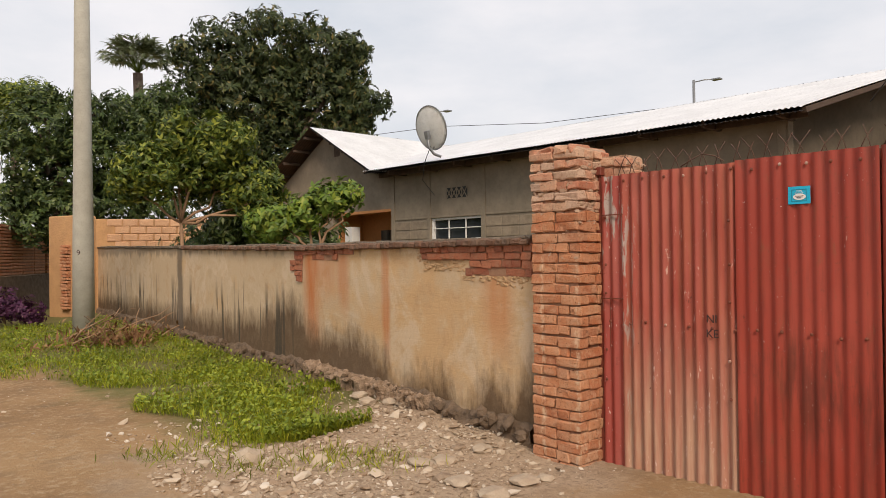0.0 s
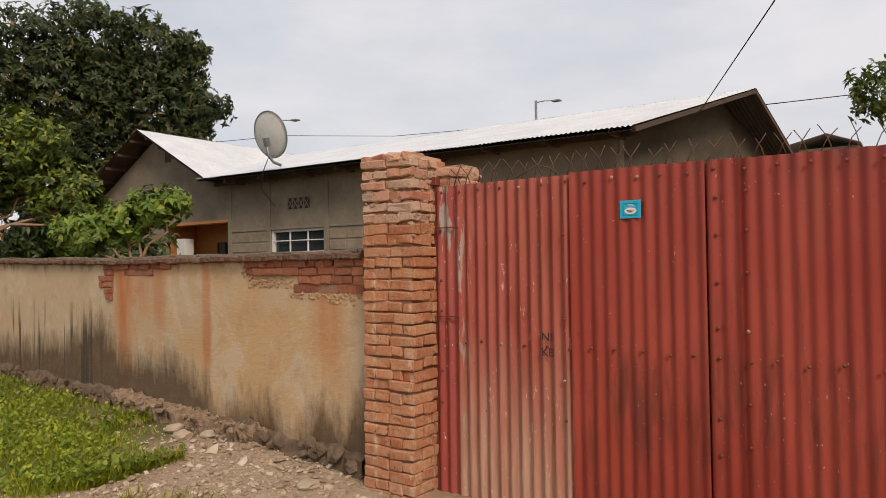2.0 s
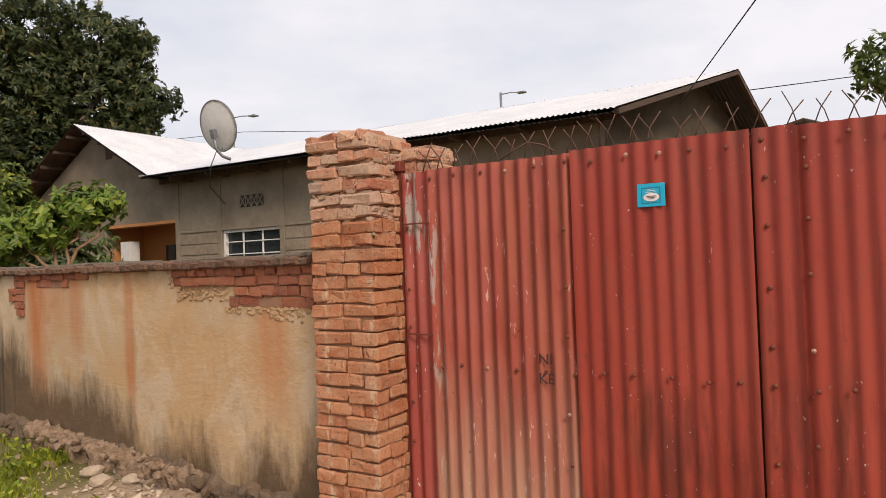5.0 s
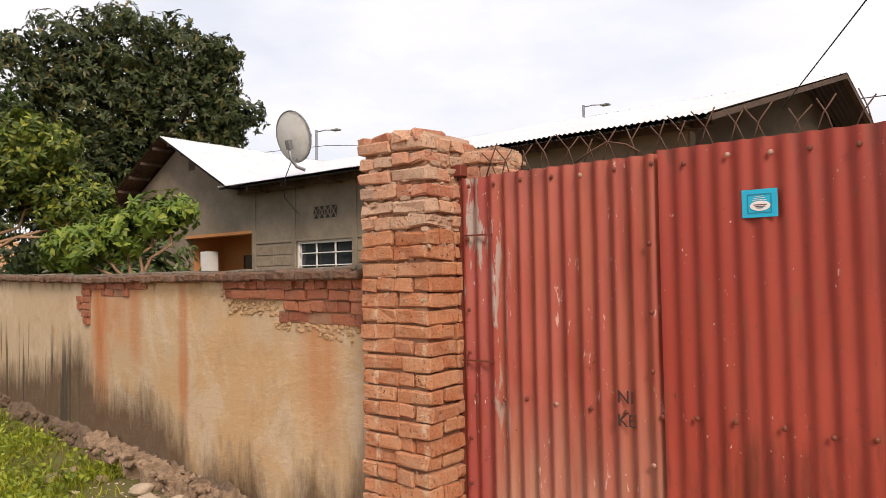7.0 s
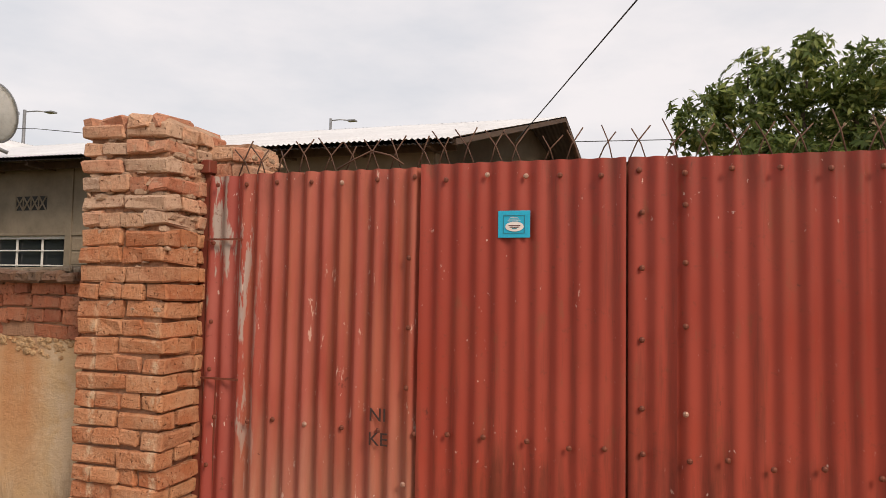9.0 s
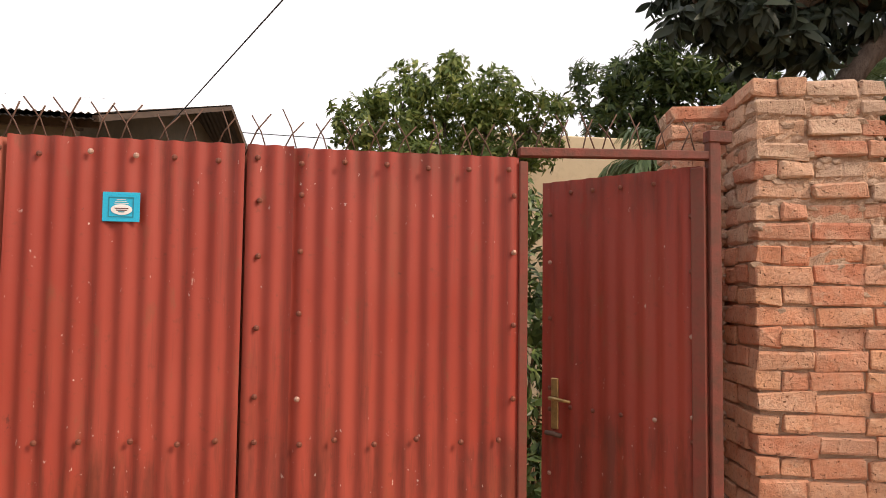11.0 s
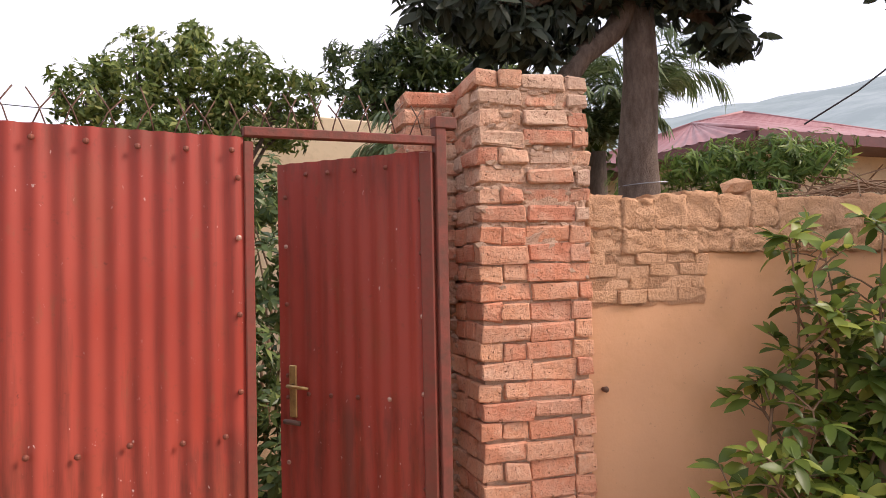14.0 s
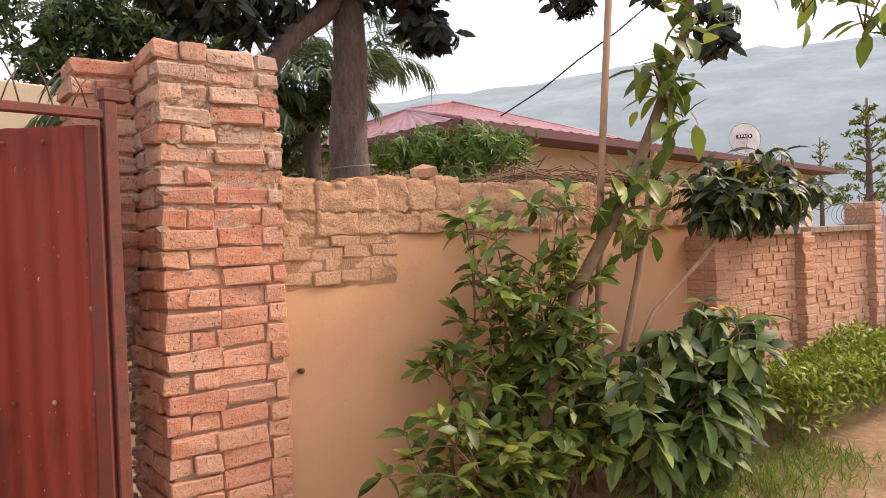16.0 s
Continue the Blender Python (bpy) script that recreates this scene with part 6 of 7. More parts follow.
for nm, pts, r in (("bare_stake", [(2.40, -0.28, 0.0), (2.43, -0.3, 0.82), (2.52, -0.3, 1.9), (2.69, -0.3, 3.3)], 0.022), ("bare_stake", [(2.62, -0.26, 0.0), (2.69, -0.3, 0.85), (2.86, -0.3, 1.3), (2.96, -0.3, 1.63), (3.10, -0.28, 2.1)], 0.024), ("bare_stake", [(2.66, -0.34, 0.7), (2.95, -0.34, 1.05), (3.5, -0.34, 1.35), (4.05, -0.3, 1.67)], 0.016)):
    st = tube_part(nm, pts, r, M_BARK_PALE)
    st.matrix_world = RIGHT
    tagged(st, "bare pale wooden stake leaning among the shrubs", "stake", "stakes by the wall")
stems = []
for i in range(16):
    bx = rng_s.uniform(2.5, 3.4)
    stems.append(((bx, -0.5 + rng_s.uniform(-.15, .15), 0), (bx + rng_s.uniform(-.3, .5), -0.62 + rng_s.uniform(-.3, .2), rng_s.uniform(0.45, 0.98))))
broad_shrub("loquat_shrub", RIGHT, stems, M_LEAF_RIB, 0.20, 0.36, 6, "dark shrub with long ribbed drooping leaves", "shrub", 144, 0.5, hang=0.5, saw=True)
stems = [((3.95, -0.3, 1.62), (3.55 + 0.17 * i, -0.42 + 0.09 * (i % 3), 1.68 + 0.11 * (i % 4))) for i in range(10)]
broad_shrub("loquat_branch", RIGHT, stems, M_LEAF_RIB_DARK, 0.165, 0.42, 8, "heavy drooping bunch of dark ribbed leaves on a leaning branch", "shrub", 145, 0.5, hang=0.6, saw=True)
for c in ((3.55, -0.5, 1.0), (3.95, -0.4, 2.0), (4.1, -0.4, 1.9)):
    fl = empty("young_shoot", RIGHT @ pose(*c), "bright yellow young leaf shoot on a shrub", "shoot", "young shoots")
    n = 16
    P = rs_s.normal(size=(n, 3)) * 0.02
    L = 0.11 * rs_s.uniform(0.6, 1.2, n)
    leaf_mesh("leaves", P, unit(rs_s, n) + np.array([0, 0, 0.35]), np.tile([0, -0.4, 1.0], (n, 1)), L, L * 0.3, M_YELLOW, fl, True, 0.5)
    tube_part("stem", [(0, 0, -0.25), (0.01, 0, -0.1), (0, 0, 0)], 0.005, M_BARK_BUSH, fl, sides=5)
# hedge below the neighbour's wall
rs_h = np.random.RandomState(151)
n = 16000
P = np.stack([rs_h.uniform(4.0, 9.5, n), rs_h.uniform(-0.85, -0.2, n), np.zeros(n)], 1)
P[:, 2] = (0.55 + 0.12 * np.sin(P[:, 0] * 3.1) * np.cos(P[:, 1] * 7)) * np.sqrt(rs_h.random(n)) * (1 - 0.25 * np.abs(P[:, 1] + 0.5) / 0.35) + 0.06
hd = leaf_mesh("hedge", P, unit(rs_h, n) + np.array([0, -0.1, 0.6]), np.tile([0, 0, 1.0], (n, 1)) + unit(rs_h, n) * 0.5, rs_h.uniform(0.05, 0.09, n), rs_h.uniform(0.018, 0.03, n), M_HEDGE)
hd.matrix_world = RIGHT
tagged(hd, "low bright green clipped hedge along the brick wall", "hedge", kind="stuff")


def grass(name, region, n, h, mat, label, seed, lean=0.35):
    """region(rs, n) gives x, y arrays."""
    rs = np.random.RandomState(seed)
    x, y = region(rs, n)
    z = np.array([ground_z(a, b) for a, b in zip(x, y)])
    P = np.stack([x, y, z - 0.01], 1)
    A = unit(rs, len(x)) * lean + np.array([0, 0, 1.0])
    L = h * rs.uniform(0.4, 1.3, len(x))
    ob = leaf_mesh(name, P, A, unit(rs, len(x)), L, np.clip(L * 0.08, 0.004, 0.012), mat, None, False, 0.5)
    tagged(ob, label, "grass", kind="stuff")


def verge(rs, n):
    x = -5.0 - 13 * rs.random(n) ** 1.6
    wall = 4.33 + 0.114 * (-x - 3.47)
    edge = 3.1 - 0.14 * (-x - 5) + 0.35 * np.sin(x * 1.3) + 0.2 * np.sin(x * 3.7)
    edge = np.maximum(edge, 1.9)
    t = rs.random(n)
    y = edge + (wall - 0.15 - edge) * t
    dens = np.sin(x * 2.1 + y * 1.7) * np.cos(y * 2.9 - x * 0.8)
    keep = (dens + rs.uniform(-0.9, 1.0, n) > -0.15) & ~((x > -6.3) & (y > 3.9))
    return x[keep], y[keep]


grass("verge_grass", verge, 52000, 0.105, M_GRASS, "lush bright green grass and weeds on the verge", 161)


def tufts(rs, n):
    c = np.array([(-5.2, 2.75), (-4.7, 2.5), (-5.6, 3.0), (-4.1, 3.3), (-6.1, 3.9), (-5.4, 2.2), (-4.4, 3.0), (-6.6, 4.5)])
    k = rs.randint(0, len(c), n)
    p = c[k] + rs.normal(size=(n, 2)) * 0.16
    return p[:, 0], p[:, 1]


grass("grass_tufts", tufts, 1500, 0.10, M_GRASS, "small green weed tufts among the rubble", 162, 0.6)


def lane_grass(rs, n):
    s, q = rs.uniform(2.3, 4.3, n), -0.85 + 0.22 * rs.normal(size=n)
    p = np.array([RIGHT @ Vector((a, b, 0)) for a, b in zip(s, q)])
    return p[:, 0], p[:, 1]


grass("lane_grass", lane_grass, 2400, 0.11, M_LEAF_LIME, "thin dry grass beside the lane", 163, 0.7)
# weeds with small round leaves in the verge
rs_w = np.random.RandomState(164)
x, y = verge(rs_w, 16000)
z = np.array([ground_z(a, b) for a, b in zip(x, y)])
P = np.stack([x, y, z + rs_w.uniform(0.01, 0.13, len(x))], 1)
wd = leaf_mesh("verge_weeds", P, unit(rs_w, len(x)) + np.array([0, 0, 0.2]), np.tile([0, 0, 1.0], (len(x), 1)) + unit(rs_w, len(x)) * 0.4, rs_w.uniform(0.03, 0.07, len(x)), rs_w.uniform(0.02, 0.045, len(x)), M_HEDGE)
tagged(wd, "low broad-leaved green weeds", "weeds", kind="stuff")
undergrowth("purple_shrub", [(-18.3, 3.7, 0.45, 0.5), (-18.8, 3.3, 0.5, 0.5), (-17.9, 4.1, 0.3, 0.4)], 360, 0.10, M_PURPLE, "low purple-leaved shrub at the lane's edge", 165, 0.5)
# heap of cut branches gone brown
heap = empty("branch_heap", pose(-12.8, 4.35, ground_z(-12.8, 4.35)), "heap of cut branches with dry brown leaves", "branches")
rs_d = np.random.RandomState(166)
rng_d = random.Random(166)
for i in range(14):
    a = Vector((rng_d.uniform(-.5, .5), rng_d.uniform(-.9, .7), rng_d.uniform(0.02, 0.2)))
    b = a + Vector((rng_d.uniform(-.3, .5), rng_d.uniform(-.6, .9), rng_d.uniform(0.05, 0.55)))
    tube_part("branch", limb_path(rng_d, a, b, 0.1, 4), [0.016, 0.013, 0.01, 0.008, 0.005], M_BARK_PALE if i % 3 else M_BARK_BUSH, heap, sides=5)
n = 900
P = np.stack([rs_d.normal(size=n) * 0.35, rs_d.normal(size=n) * 0.62, np.abs(rs_d.normal(size=n)) * 0.18 + 0.02], 1)
leaf_mesh("dry_leaves", P, unit(rs_d, n) + np.array([0, 0.2, -0.3]), np.tile([0, 0, 1.0], (n, 1)) + unit(rs_d, n) * 0.5, rs_d.uniform(0.1, 0.22, n), rs_d.uniform(0.02, 0.05, n), M_DEAD, heap, False, 0.4)


# ---- pole, dishes, lamps, cables ----
pole = empty("utility_pole", pose(-15.25, 4.47, -0.05), "tall tapered concrete utility pole with a painted number", "pole")
tube_part("shaft", [(0, 0, -0.2), (0.01, 0, 2), (0.03, 0, 4.5), (0.05, 0, 9)], [0.21, 0.195, 0.165, 0.12], M_CONCRETE, pole, sides=20)
letters("9", pose(0.150, -0.135, 1.60, 90, 0, 50), 0.16, M_MARK, pole, label="small black painted number")


def satellite_dish(name, m, radius, label, board=False):
    th = empty(name, m, label, "satellite dish")
    bm = bmesh.new()
    rings = 7
    grid = []
    for i in range(rings + 1):
        r = radius * i / rings
        grid.append([bm.verts.new((r * math.cos(k * math.pi / 16), 0.22 * r * r / radius, r * 1.08 * math.sin(k * math.pi / 16))) for k in range(32)] if i else [bm.verts.new((0, 0, 0))])
    for k in range(32):
        bm.faces.new((grid[0][0], grid[1][k], grid[1][(k + 1) % 32]))
        for i in range(1, rings):
            bm.faces.new((grid[i][k], grid[i + 1][k], grid[i + 1][(k + 1) % 32], grid[i][(k + 1) % 32]))
    bmesh.ops.solidify(bm, geom=bm.faces[:], thickness=0.012)
    part("reflector", bm, M_DISH, th, smooth=True)
    bm = bmesh.new()
    tube(bm, [(radius * math.cos(k * math.pi / 16), 0.22 * radius, radius * 1.08 * math.sin(k * math.pi / 16)) for k in range(33)], 0.012, 5, False)
    part("rim", bm, M_STEEL, th)
    tube_part("feed_arm", [(0, 0.03, -radius * 1.0), (0.0, radius * 0.7, -radius * 0.55), (0, radius * 1.15, -radius * 0.1)], 0.014, M_STEEL, th)
    tube_part("receiver", [(0, radius * 1.02, -radius * 0.12), (0, radius * 1.22, -radius * 0.06)], [0.03, 0.04], M_STEEL, th)
    box_part("back_bracket", (-0.045, -0.10, -0.20), (0.045, -0.01, -0.04), M_STEEL, th)
    tube_part("mast", [(0, -0.06, -0.1), (0.0, -0.08, -radius * 0.9), (0.06, -0.04, -radius * 1.25), (0.16, 0.04, -radius * 1.45)], 0.028, M_STEEL, th)
    return th


satellite_dish("satellite_dish", pose(-10.28, 9.42, 4.0, 16, 0, 3), 0.41, "grey-white satellite dish on the roof's eave")
d2 = satellite_dish("satellite_dish", pose(28.99, 10.38, 5.18, 12, 0, 118), 0.60, "white satellite dish with a dark printed band", True)
box_part("printed_band", (-0.30, 0.06, 0.05), (0.30, 0.085, 0.20), M_BLACK, d2, "dark band with pale marks", bevel=0)
for i in range(5):
    box_part("pale_mark", (-0.24 + i * 0.10, 0.084, 0.085), (-0.18 + i * 0.10, 0.09, 0.165), M_WHITE, d2, bevel=0)
tube_part("dish_cable", [(0.0, -0.03, -0.35), (-0.1, -0.2, -0.65), (-0.35, -0.1, -1.0), (-0.5, 0.3, -1.4)], 0.008, M_BLACK, bpy.data.objects["satellite_dish"], sides=4)


def street_lamp(m, tall, label):
    th = empty("street_lamp", m, label, "street lamp", "street lamps")
    tube_part("column", [(0, 0, -tall), (0, 0, 0)], [0.12, 0.08], M_STEEL, th)
    tube_part("arm", [(0, 0, -0.12), (0.5, 0.3, -0.02), (1.0, 0.6, -0.03)], 0.035, M_STEEL, th)
    box_part("lamp_head", (0.85, 0.45, -0.08), (1.35, 0.85, 0.0), M_STEEL, th)


street_lamp(pose(-19.64, 39.25, 11.6), 11.6, "grey steel street lamp beyond the roof")
street_lamp(pose(-33.8, 30.9, 10.85), 10.85, "grey steel street lamp beyond the roof")


def cable(name, pts, r, label):
    ob = tube_part(name, pts, r, M_BLACK, None, sides=5)
    return tagged(ob, label, "cable")


cable("service_cable", [(-2.62, 9.92, 3.33), (-2.32, 9.32, 3.4), (-0.51, 5.57, 3.8), (1.1, 2.25, 4.17), (4.1, -3.9, 4.9)], 0.0065, "black service cable strung from the eave to the street")
cable("power_line", [(-46, 26, 9.4), (-32.3, 30.3, 9.6), (-27, 34.4, 9.55), (-21.9, 38.4, 10.1), (-10, 47, 11.2)], 0.018, "thin power line above the roofs")
cable("power_line", [(-5.0, 29.8, 7.55), (-2.3, 32, 7.95), (1.5, 35, 8.5)], 0.02, "thin power line above the roofs")
cable("house_cable", [(13.25, 11.3, 4.49), (13.9, 10.5, 5.1), (14.4, 9.8, 5.74), (15.5, 9.3, 6.53), (16.5, 8.3, 7.65)], 0.02, "black cable running to the neighbour's eave")

# ---- small house beyond, cream yard wall ----
M_ROOF_OLD = simple("weathered_roof_sheet", (0.40, 0.36, 0.32), (0.28, 0.23, 0.19), 3, 0.7, bump=0.0)
sh = empty("far_house", pose(-2.6, 19.5, 0), "far grey house with a weathered gable roof", "house")
box_part("wall", (0, 0, 0), (1.3, 3, 4.2), M_HOUSE, sh, bevel=0)
roof_sheet("roof", ((-0.6, -0.3, 4.2), (-0.6, 3.3, 4.2), (0.64, 3.3, 4.5), (0.64, -0.3, 4.5)), M_ROOF_OLD, sh)
roof_sheet("roof", ((1.35, -0.3, 4.22), (1.35, 3.3, 4.22), (0.64, 3.3, 4.5), (0.64, -0.3, 4.5)), M_ROOF_OLD, sh)
yw = box_part("wall_yard", (0.9, 11.2, -0.2), (3.6, 11.4, 3.72), M_CREAM, bevel=0.02)
tagged(yw, "weathered cream yard wall behind the wicket", "wall", kind="structure")
yw2 = box_part("wall_back_yard", (-2.0, 14.5, -0.2), (14, 14.7, 2.2), M_CREAM, bevel=0.02)
tagged(yw2, "plain cream back wall of the yard", "wall", kind="structure")

# ---- neighbour's house with maroon roof ----
nh = empty("red_roof_house", pose(12.0, 11.5, -1.42, 0, 0, -6.5) @ Matrix.Scale(1.8, 4), "cream bungalow with a faded maroon sheet-metal hip roof", "house")
LX, LY, EZ = 15.0, 7.0, 3.2
# dark brown paints in the shade of the eave underside and the vent
M_SHADE_BROWN = simple("dark_soffit", (0.12, 0.07, 0.06), (0.09, 0.055, 0.05), 4, 0.9)
box_part("wall", (0.75, 0.75, -0.2), (LX - 0.5, LY - 0.6, 3.12), M_CREAM, nh, bevel=0)
box_part("soffit", (0.05, 0.05, 3.1), (LX - 0.05, LY - 0.05, 3.14), M_SHADE_BROWN, nh, bevel=0)
# low rear roof, and the steeper hip over the lane end
ra, rb = (1.15, 2.35, 3.80), (1.95, 2.15, 3.98)
hx = 3.7
roof_sheet("low_roof", ((hx, 0, EZ), (LX, 0, EZ), (LX, LY / 2, EZ + 0.04), (hx, LY / 2, EZ + 0.04)), M_RED_ROOF, nh, pitch=0.25, amp=0.012)
roof_sheet("low_roof", ((LX, LY, EZ), (0, LY, EZ), (0, LY / 2, EZ + 0.04), (LX, LY / 2, EZ + 0.04)), M_RED_ROOF, nh, pitch=0.25, amp=0.012)
roof_sheet("roof_front", ((0, 0, EZ), (hx, 0, EZ), rb, ra), M_RED_ROOF, nh, "faded maroon roof sheet", pitch=0.25, amp=0.012)
roof_sheet("roof_hip", ((0, LY, EZ), (0, 0, EZ), ra, ra), M_RED_ROOF, nh, pitch=0.25, amp=0.012)
roof_sheet("roof_hip", ((hx, 0, EZ), (hx, LY, EZ), rb, rb), M_RED_ROOF, nh, pitch=0.25, amp=0.012)
roof_sheet("roof_back", ((hx, LY, EZ), (0, LY, EZ), ra, rb), M_RED_ROOF, nh, pitch=0.25, amp=0.012)
box_part("fascia", (0.02, 0.0, 3.07), (LX, 0.03, 3.2), M_MAROON, nh)
box_part("fascia", (0.0, 0.03, 3.07), (0.03, LY, 3.2), M_MAROON, nh)
for nm, a, b in (("ridge_cap", ra, rb), ("hip_cap", (0, 0, EZ), ra), ("hip_cap", (hx, 0, EZ), rb), ("hip_cap", (0, LY, EZ), ra)):
    tube_part(nm, [a, b], 0.028, M_RED_ROOF, nh)
bm = bmesh.new()
box(bm, (1.25, 0.70, 2.62), (1.45, 0.76, 2.95), 0.0)
part("wall_vent", bm, M_SHADE_BROWN, nh)

# ---- hills and far trees ----
def hill_top(az):
    pts = ((-180, 2.5), (-60, 2.5), (0, 3.0), (30, 9.0), (44, 11.4), (50, 12.0), (56, 12.4), (65, 13.3), (75, 13.5), (85, 12.9), (100, 13), (130, 7), (180, 2.5))
    for (a, u), (b, v) in zip(pts, pts[1:]):
        if a <= az <= b:
            return u + (v - u) * (az - a) / (b - a)
    return 2.5


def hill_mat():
    # blue-grey base and faint emission paint distance haze into the slopes
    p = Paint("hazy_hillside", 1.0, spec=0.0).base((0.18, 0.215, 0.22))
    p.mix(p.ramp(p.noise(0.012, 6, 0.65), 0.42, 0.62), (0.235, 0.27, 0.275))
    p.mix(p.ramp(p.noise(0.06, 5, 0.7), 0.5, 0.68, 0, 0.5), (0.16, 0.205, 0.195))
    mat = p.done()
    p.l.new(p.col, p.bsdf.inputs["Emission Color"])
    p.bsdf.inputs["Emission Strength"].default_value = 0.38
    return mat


verts, faces = [], []
NA, NR = 240, 10
for i in range(NA + 1):
    az = -180 + 360 * i / NA
    for j in range(NR + 1):
        t = j / NR
        r = 350 + 550 * t
        h = 900 * math.tan(radians(hill_top(az))) * (t ** 0.75)
        h += (8 * noise.noise((az * 0.25, t * 3, 0)) + 4 * noise.noise((az * 1.1, t * 8, 4)) + 2.5 * noise.noise((az * 5.0, t * 9, 7))) * t
        verts.append((r * math.sin(radians(az)), r * math.cos(radians(az)), h - 3))
for i in range(NA):
    for j in range(NR):
        q = i * (NR + 1) + j
        faces.append((q, q + 1, q + NR + 2, q + NR + 1))
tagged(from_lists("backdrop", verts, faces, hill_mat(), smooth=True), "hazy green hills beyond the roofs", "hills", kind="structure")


def tiered_tree(base, tall, label, seed):
    rng, rs = random.Random(seed), np.random.RandomState(seed)
    th = empty("tiered_tree", pose(*base), label, "tree", "tiered trees")
    tube_part("trunk", [(0, 0, 0), (0.05, 0, tall * 0.5), (0, 0, tall)], [0.16, 0.1, 0.03], M_BARK, th)
    blobs = []
    for k in range(9):
        z = tall * (0.42 + 0.066 * k)
        r = tall * rng.uniform(0.08, 0.19) * (1.1 - 0.08 * k)
        for a in range(3):
            th_a = a * 2.1 + k * 1.3 + rng.uniform(-.5, .5)
            q = (r * math.cos(th_a), r * math.sin(th_a), z + rng.uniform(-.1, .15))
            blobs.append((*q, r * rng.uniform(0.4, 0.6)))
            tube_part("limb", [(0, 0, z - 0.25), (q[0] * 0.6, q[1] * 0.6, z - 0.08), q], [0.035, 0.022, 0.012], M_BARK, th, sides=4)
    p, a, u, L, W = crown_arrays(rs, blobs, 330, 7, 0.12, 0.45, 0.1, 0.0, 0.28)
    leaf_mesh("crown", p, a, u, L, W, M_LEAF_MID, th)


tiered_tree((24.0, 5.35, 0), 5.4, "slender tree with tiered branches beyond the wall", 171)
tiered_tree((41.7, 10.2, 0), 6.4, "small dark conifer far behind the roof", 173)

# ---- stones and rubble on the ground ----
rng_r = random.Random(181)
M_RUBBLE = Paint("pale_rubble", 0.95, spec=0.1)
M_RUBBLE.shades(M_RUBBLE.island(), [(0.0, (0.28, 0.20, 0.135)), (0.45, (0.42, 0.325, 0.23)), (0.85, (0.50, 0.41, 0.31)), (1.0, (0.62, 0.55, 0.46))])
M_RUBBLE.bump(M_RUBBLE.noise(40, 4), 0.5, 0.01)
M_RUBBLE = M_RUBBLE.done()
verts, faces = [], []
ico = bmesh.new()
bmesh.ops.create_icosphere(ico, subdivisions=1, radius=1)
iv, jf = [v.co.copy() for v in ico.verts], [[v.index for v in f.verts] for f in ico.faces]
ico.free()
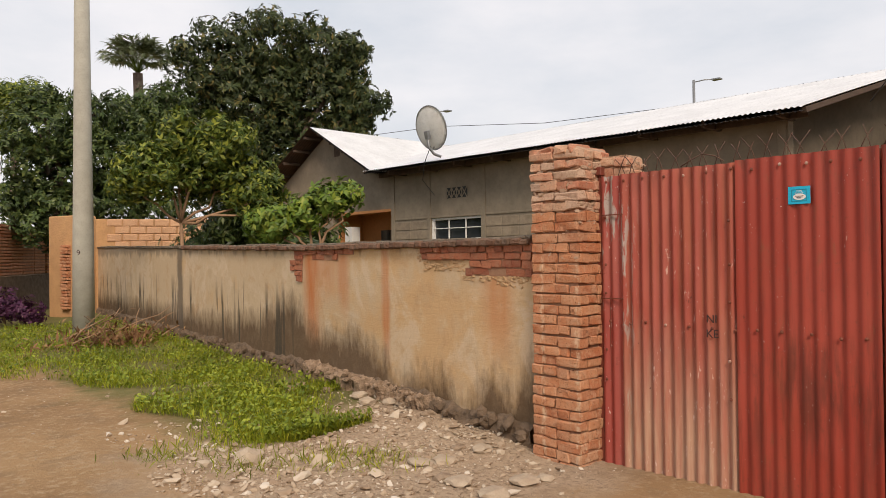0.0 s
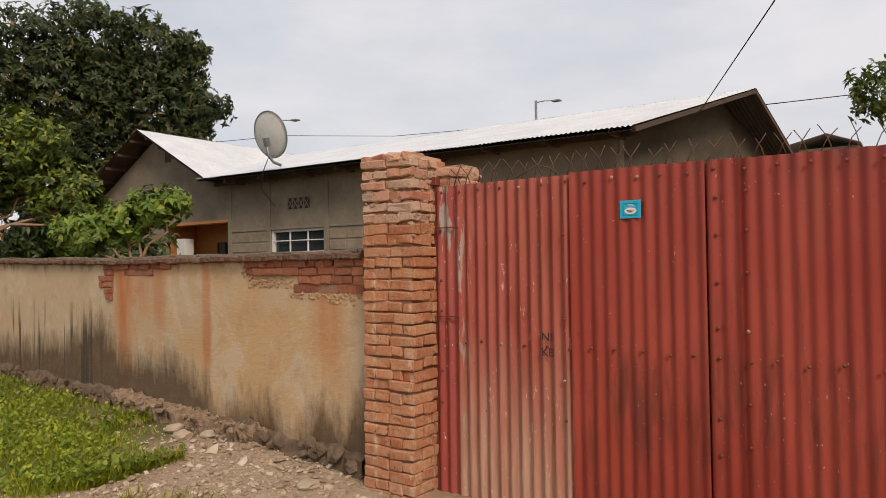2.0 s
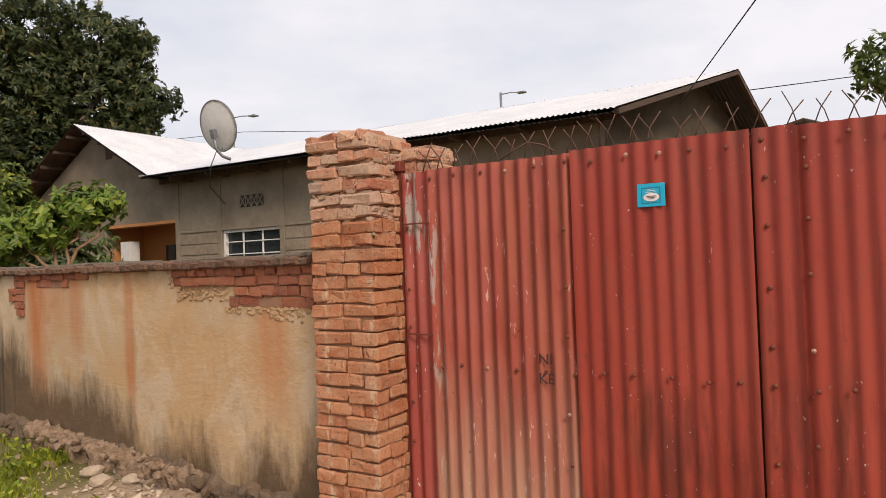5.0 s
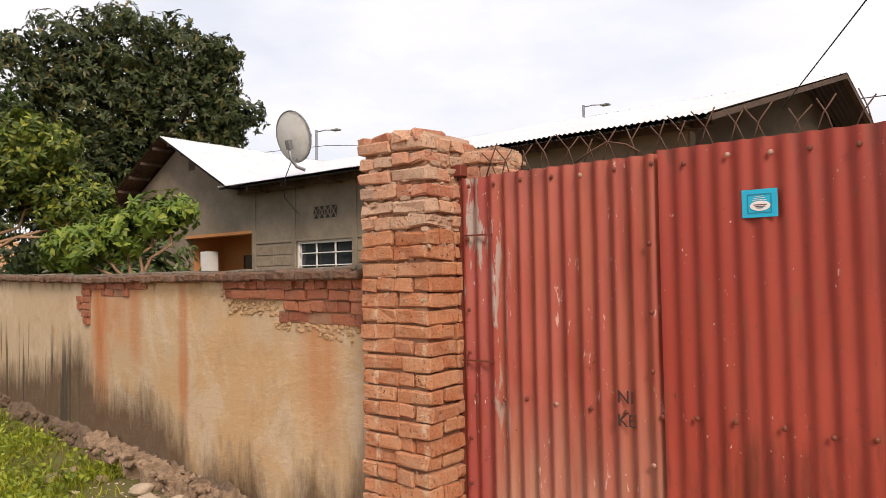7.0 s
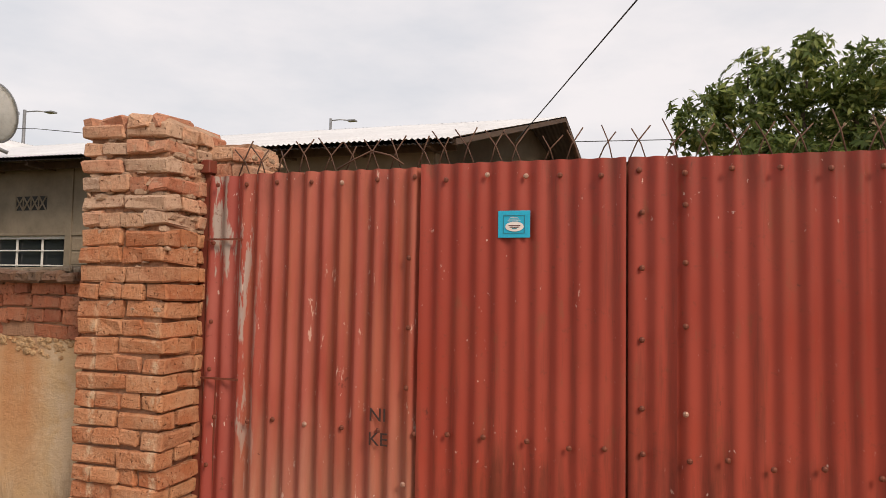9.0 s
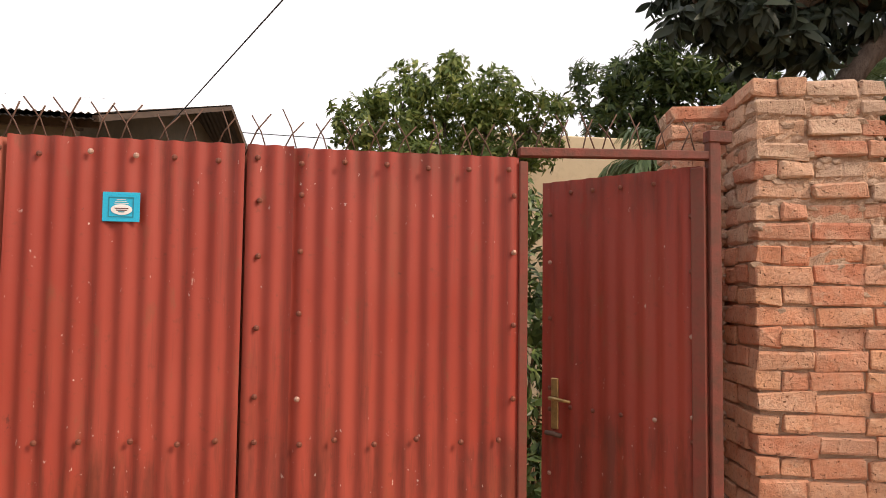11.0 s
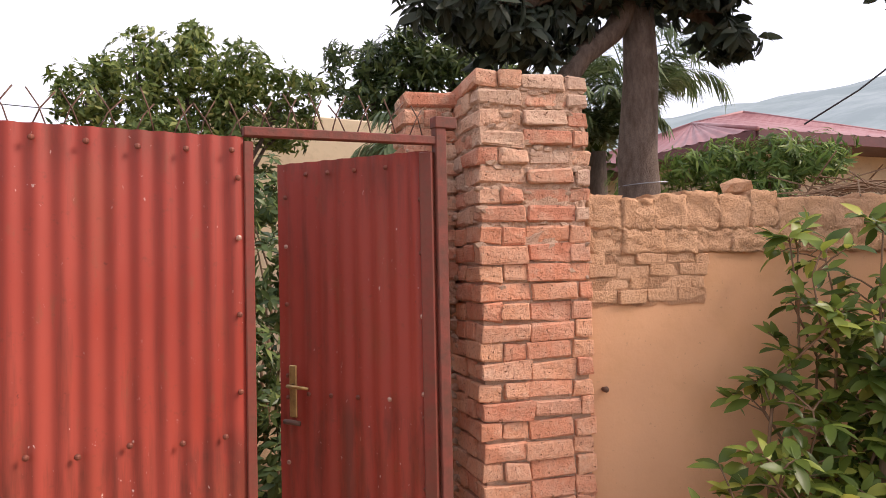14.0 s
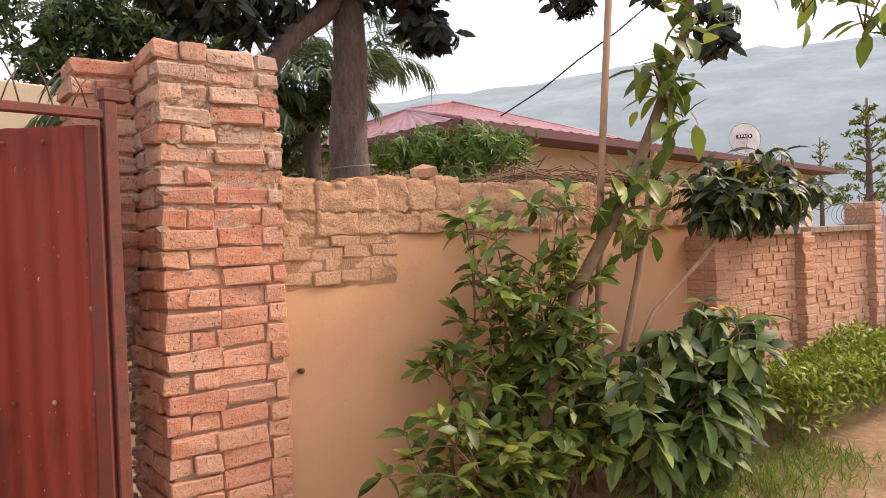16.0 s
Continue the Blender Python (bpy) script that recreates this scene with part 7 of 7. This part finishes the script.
for i in range(5200):
    x = rng_r.triangular(-6.6, -2.6, -4.2)
    y = rng_r.uniform(1.7, 4.35) + 0.114 * max(0, -x - 3.47)
    if y < 1.7 + 0.4 * abs(math.sin(x * 2.0)):
        continue
    if i > 4700:
        x, y = rng_r.uniform(-12, 9), rng_r.uniform(0.5, 3.3)
    r = 0.008 + 0.026 * rng_r.random() ** 5
    if i % 70 == 0:
        r = rng_r.uniform(0.04, 0.065)
    rot = Euler((rng_r.uniform(0, 6), rng_r.uniform(0, 6), rng_r.uniform(0, 6))).to_matrix()
    sx, sy, sz = rng_r.uniform(0.7, 1.5), rng_r.uniform(0.6, 1.1), rng_r.uniform(0.3, 0.7)
    o, z = len(verts), ground_z(x, y)
    flat = pose(0, 0, 0, rng_r.uniform(-25, 25), rng_r.uniform(-25, 25), rng_r.uniform(0, 360)).to_3x3()
    for v in iv:
        k = r * rng_r.uniform(0.55, 1.25)
        verts.append(Vector((x, y, z + r * 0.25)) + flat @ Vector((v.x * sx * k, v.y * sy * k, v.z * sz * k)))
    faces += [[o + a for a in f] for f in jf]
rb_ob = from_lists("rubble", verts, faces, M_RUBBLE)
tagged(rb_ob, "pale broken rubble and gravel strewn over the earth", "rubble", kind="stuff")


def boulder(x, y, r, mat, label, seed, flat=0.55, lift=0.3):
    bm = bmesh.new()
    rng = random.Random(seed)
    bmesh.ops.create_icosphere(bm, subdivisions=2, radius=r)
    for v in bm.verts:
        v.co *= 1 + 0.4 * noise.noise(v.co * (2.6 / r) * 0.5 + Vector((seed, 0, 0))) + 0.15 * noise.noise(v.co * (7 / r) * 0.5)
        v.co.z *= flat
    ob = part("stone", bm, mat, None, smooth=(flat > 0.65))
    ob.matrix_world = pose(x, y, ground_z(x, y) + r * lift * flat, 0, 0, rng.uniform(0, 360))
    tagged(ob, label, "stone", "loose stones")


M_STONE_PALE = simple("pale_stone", (0.46, 0.37, 0.27), (0.36, 0.28, 0.20), 9, 0.95, bump=0.7)
boulder(-4.83, 2.58, 0.12, M_STONE_PALE, "rounded pale stone on the grass edge", 1, 0.6)
boulder(-7.95, 3.7, 0.12, M_STONE_PALE, "flat pale stone in the grass", 2, 0.3)
for i in range(12):
    boulder(rng_r.uniform(-3.9, -2.9), rng_r.uniform(3.2, 4.05), rng_r.uniform(0.05, 0.11), M_STONE_PALE if i % 4 else M_CEMENT, "broken slab of pale cement rubble", 10 + i, 0.35, 0.5)
for i in range(10):
    boulder(rng_r.uniform(-6.9, -4.4), 4.25 + rng_r.uniform(-0.1, 0.25), rng_r.uniform(0.04, 0.085), M_CEMENT if i % 3 else M_STONE_PALE, "broken cement lump at the wall's foot", 30 + i, 0.55, 0.5)
M_SLAB = simple("cement_apron", (0.44, 0.37, 0.28), (0.36, 0.29, 0.21), 3, 0.95, bump=0.4)
apron = box_part("gate_apron", (-2.9, 3.3, -0.12), (1.0, 4.44, -0.06), M_SLAB, bevel=0.01)
tagged(apron, "worn cement apron before the gate", "pavement", kind="structure")
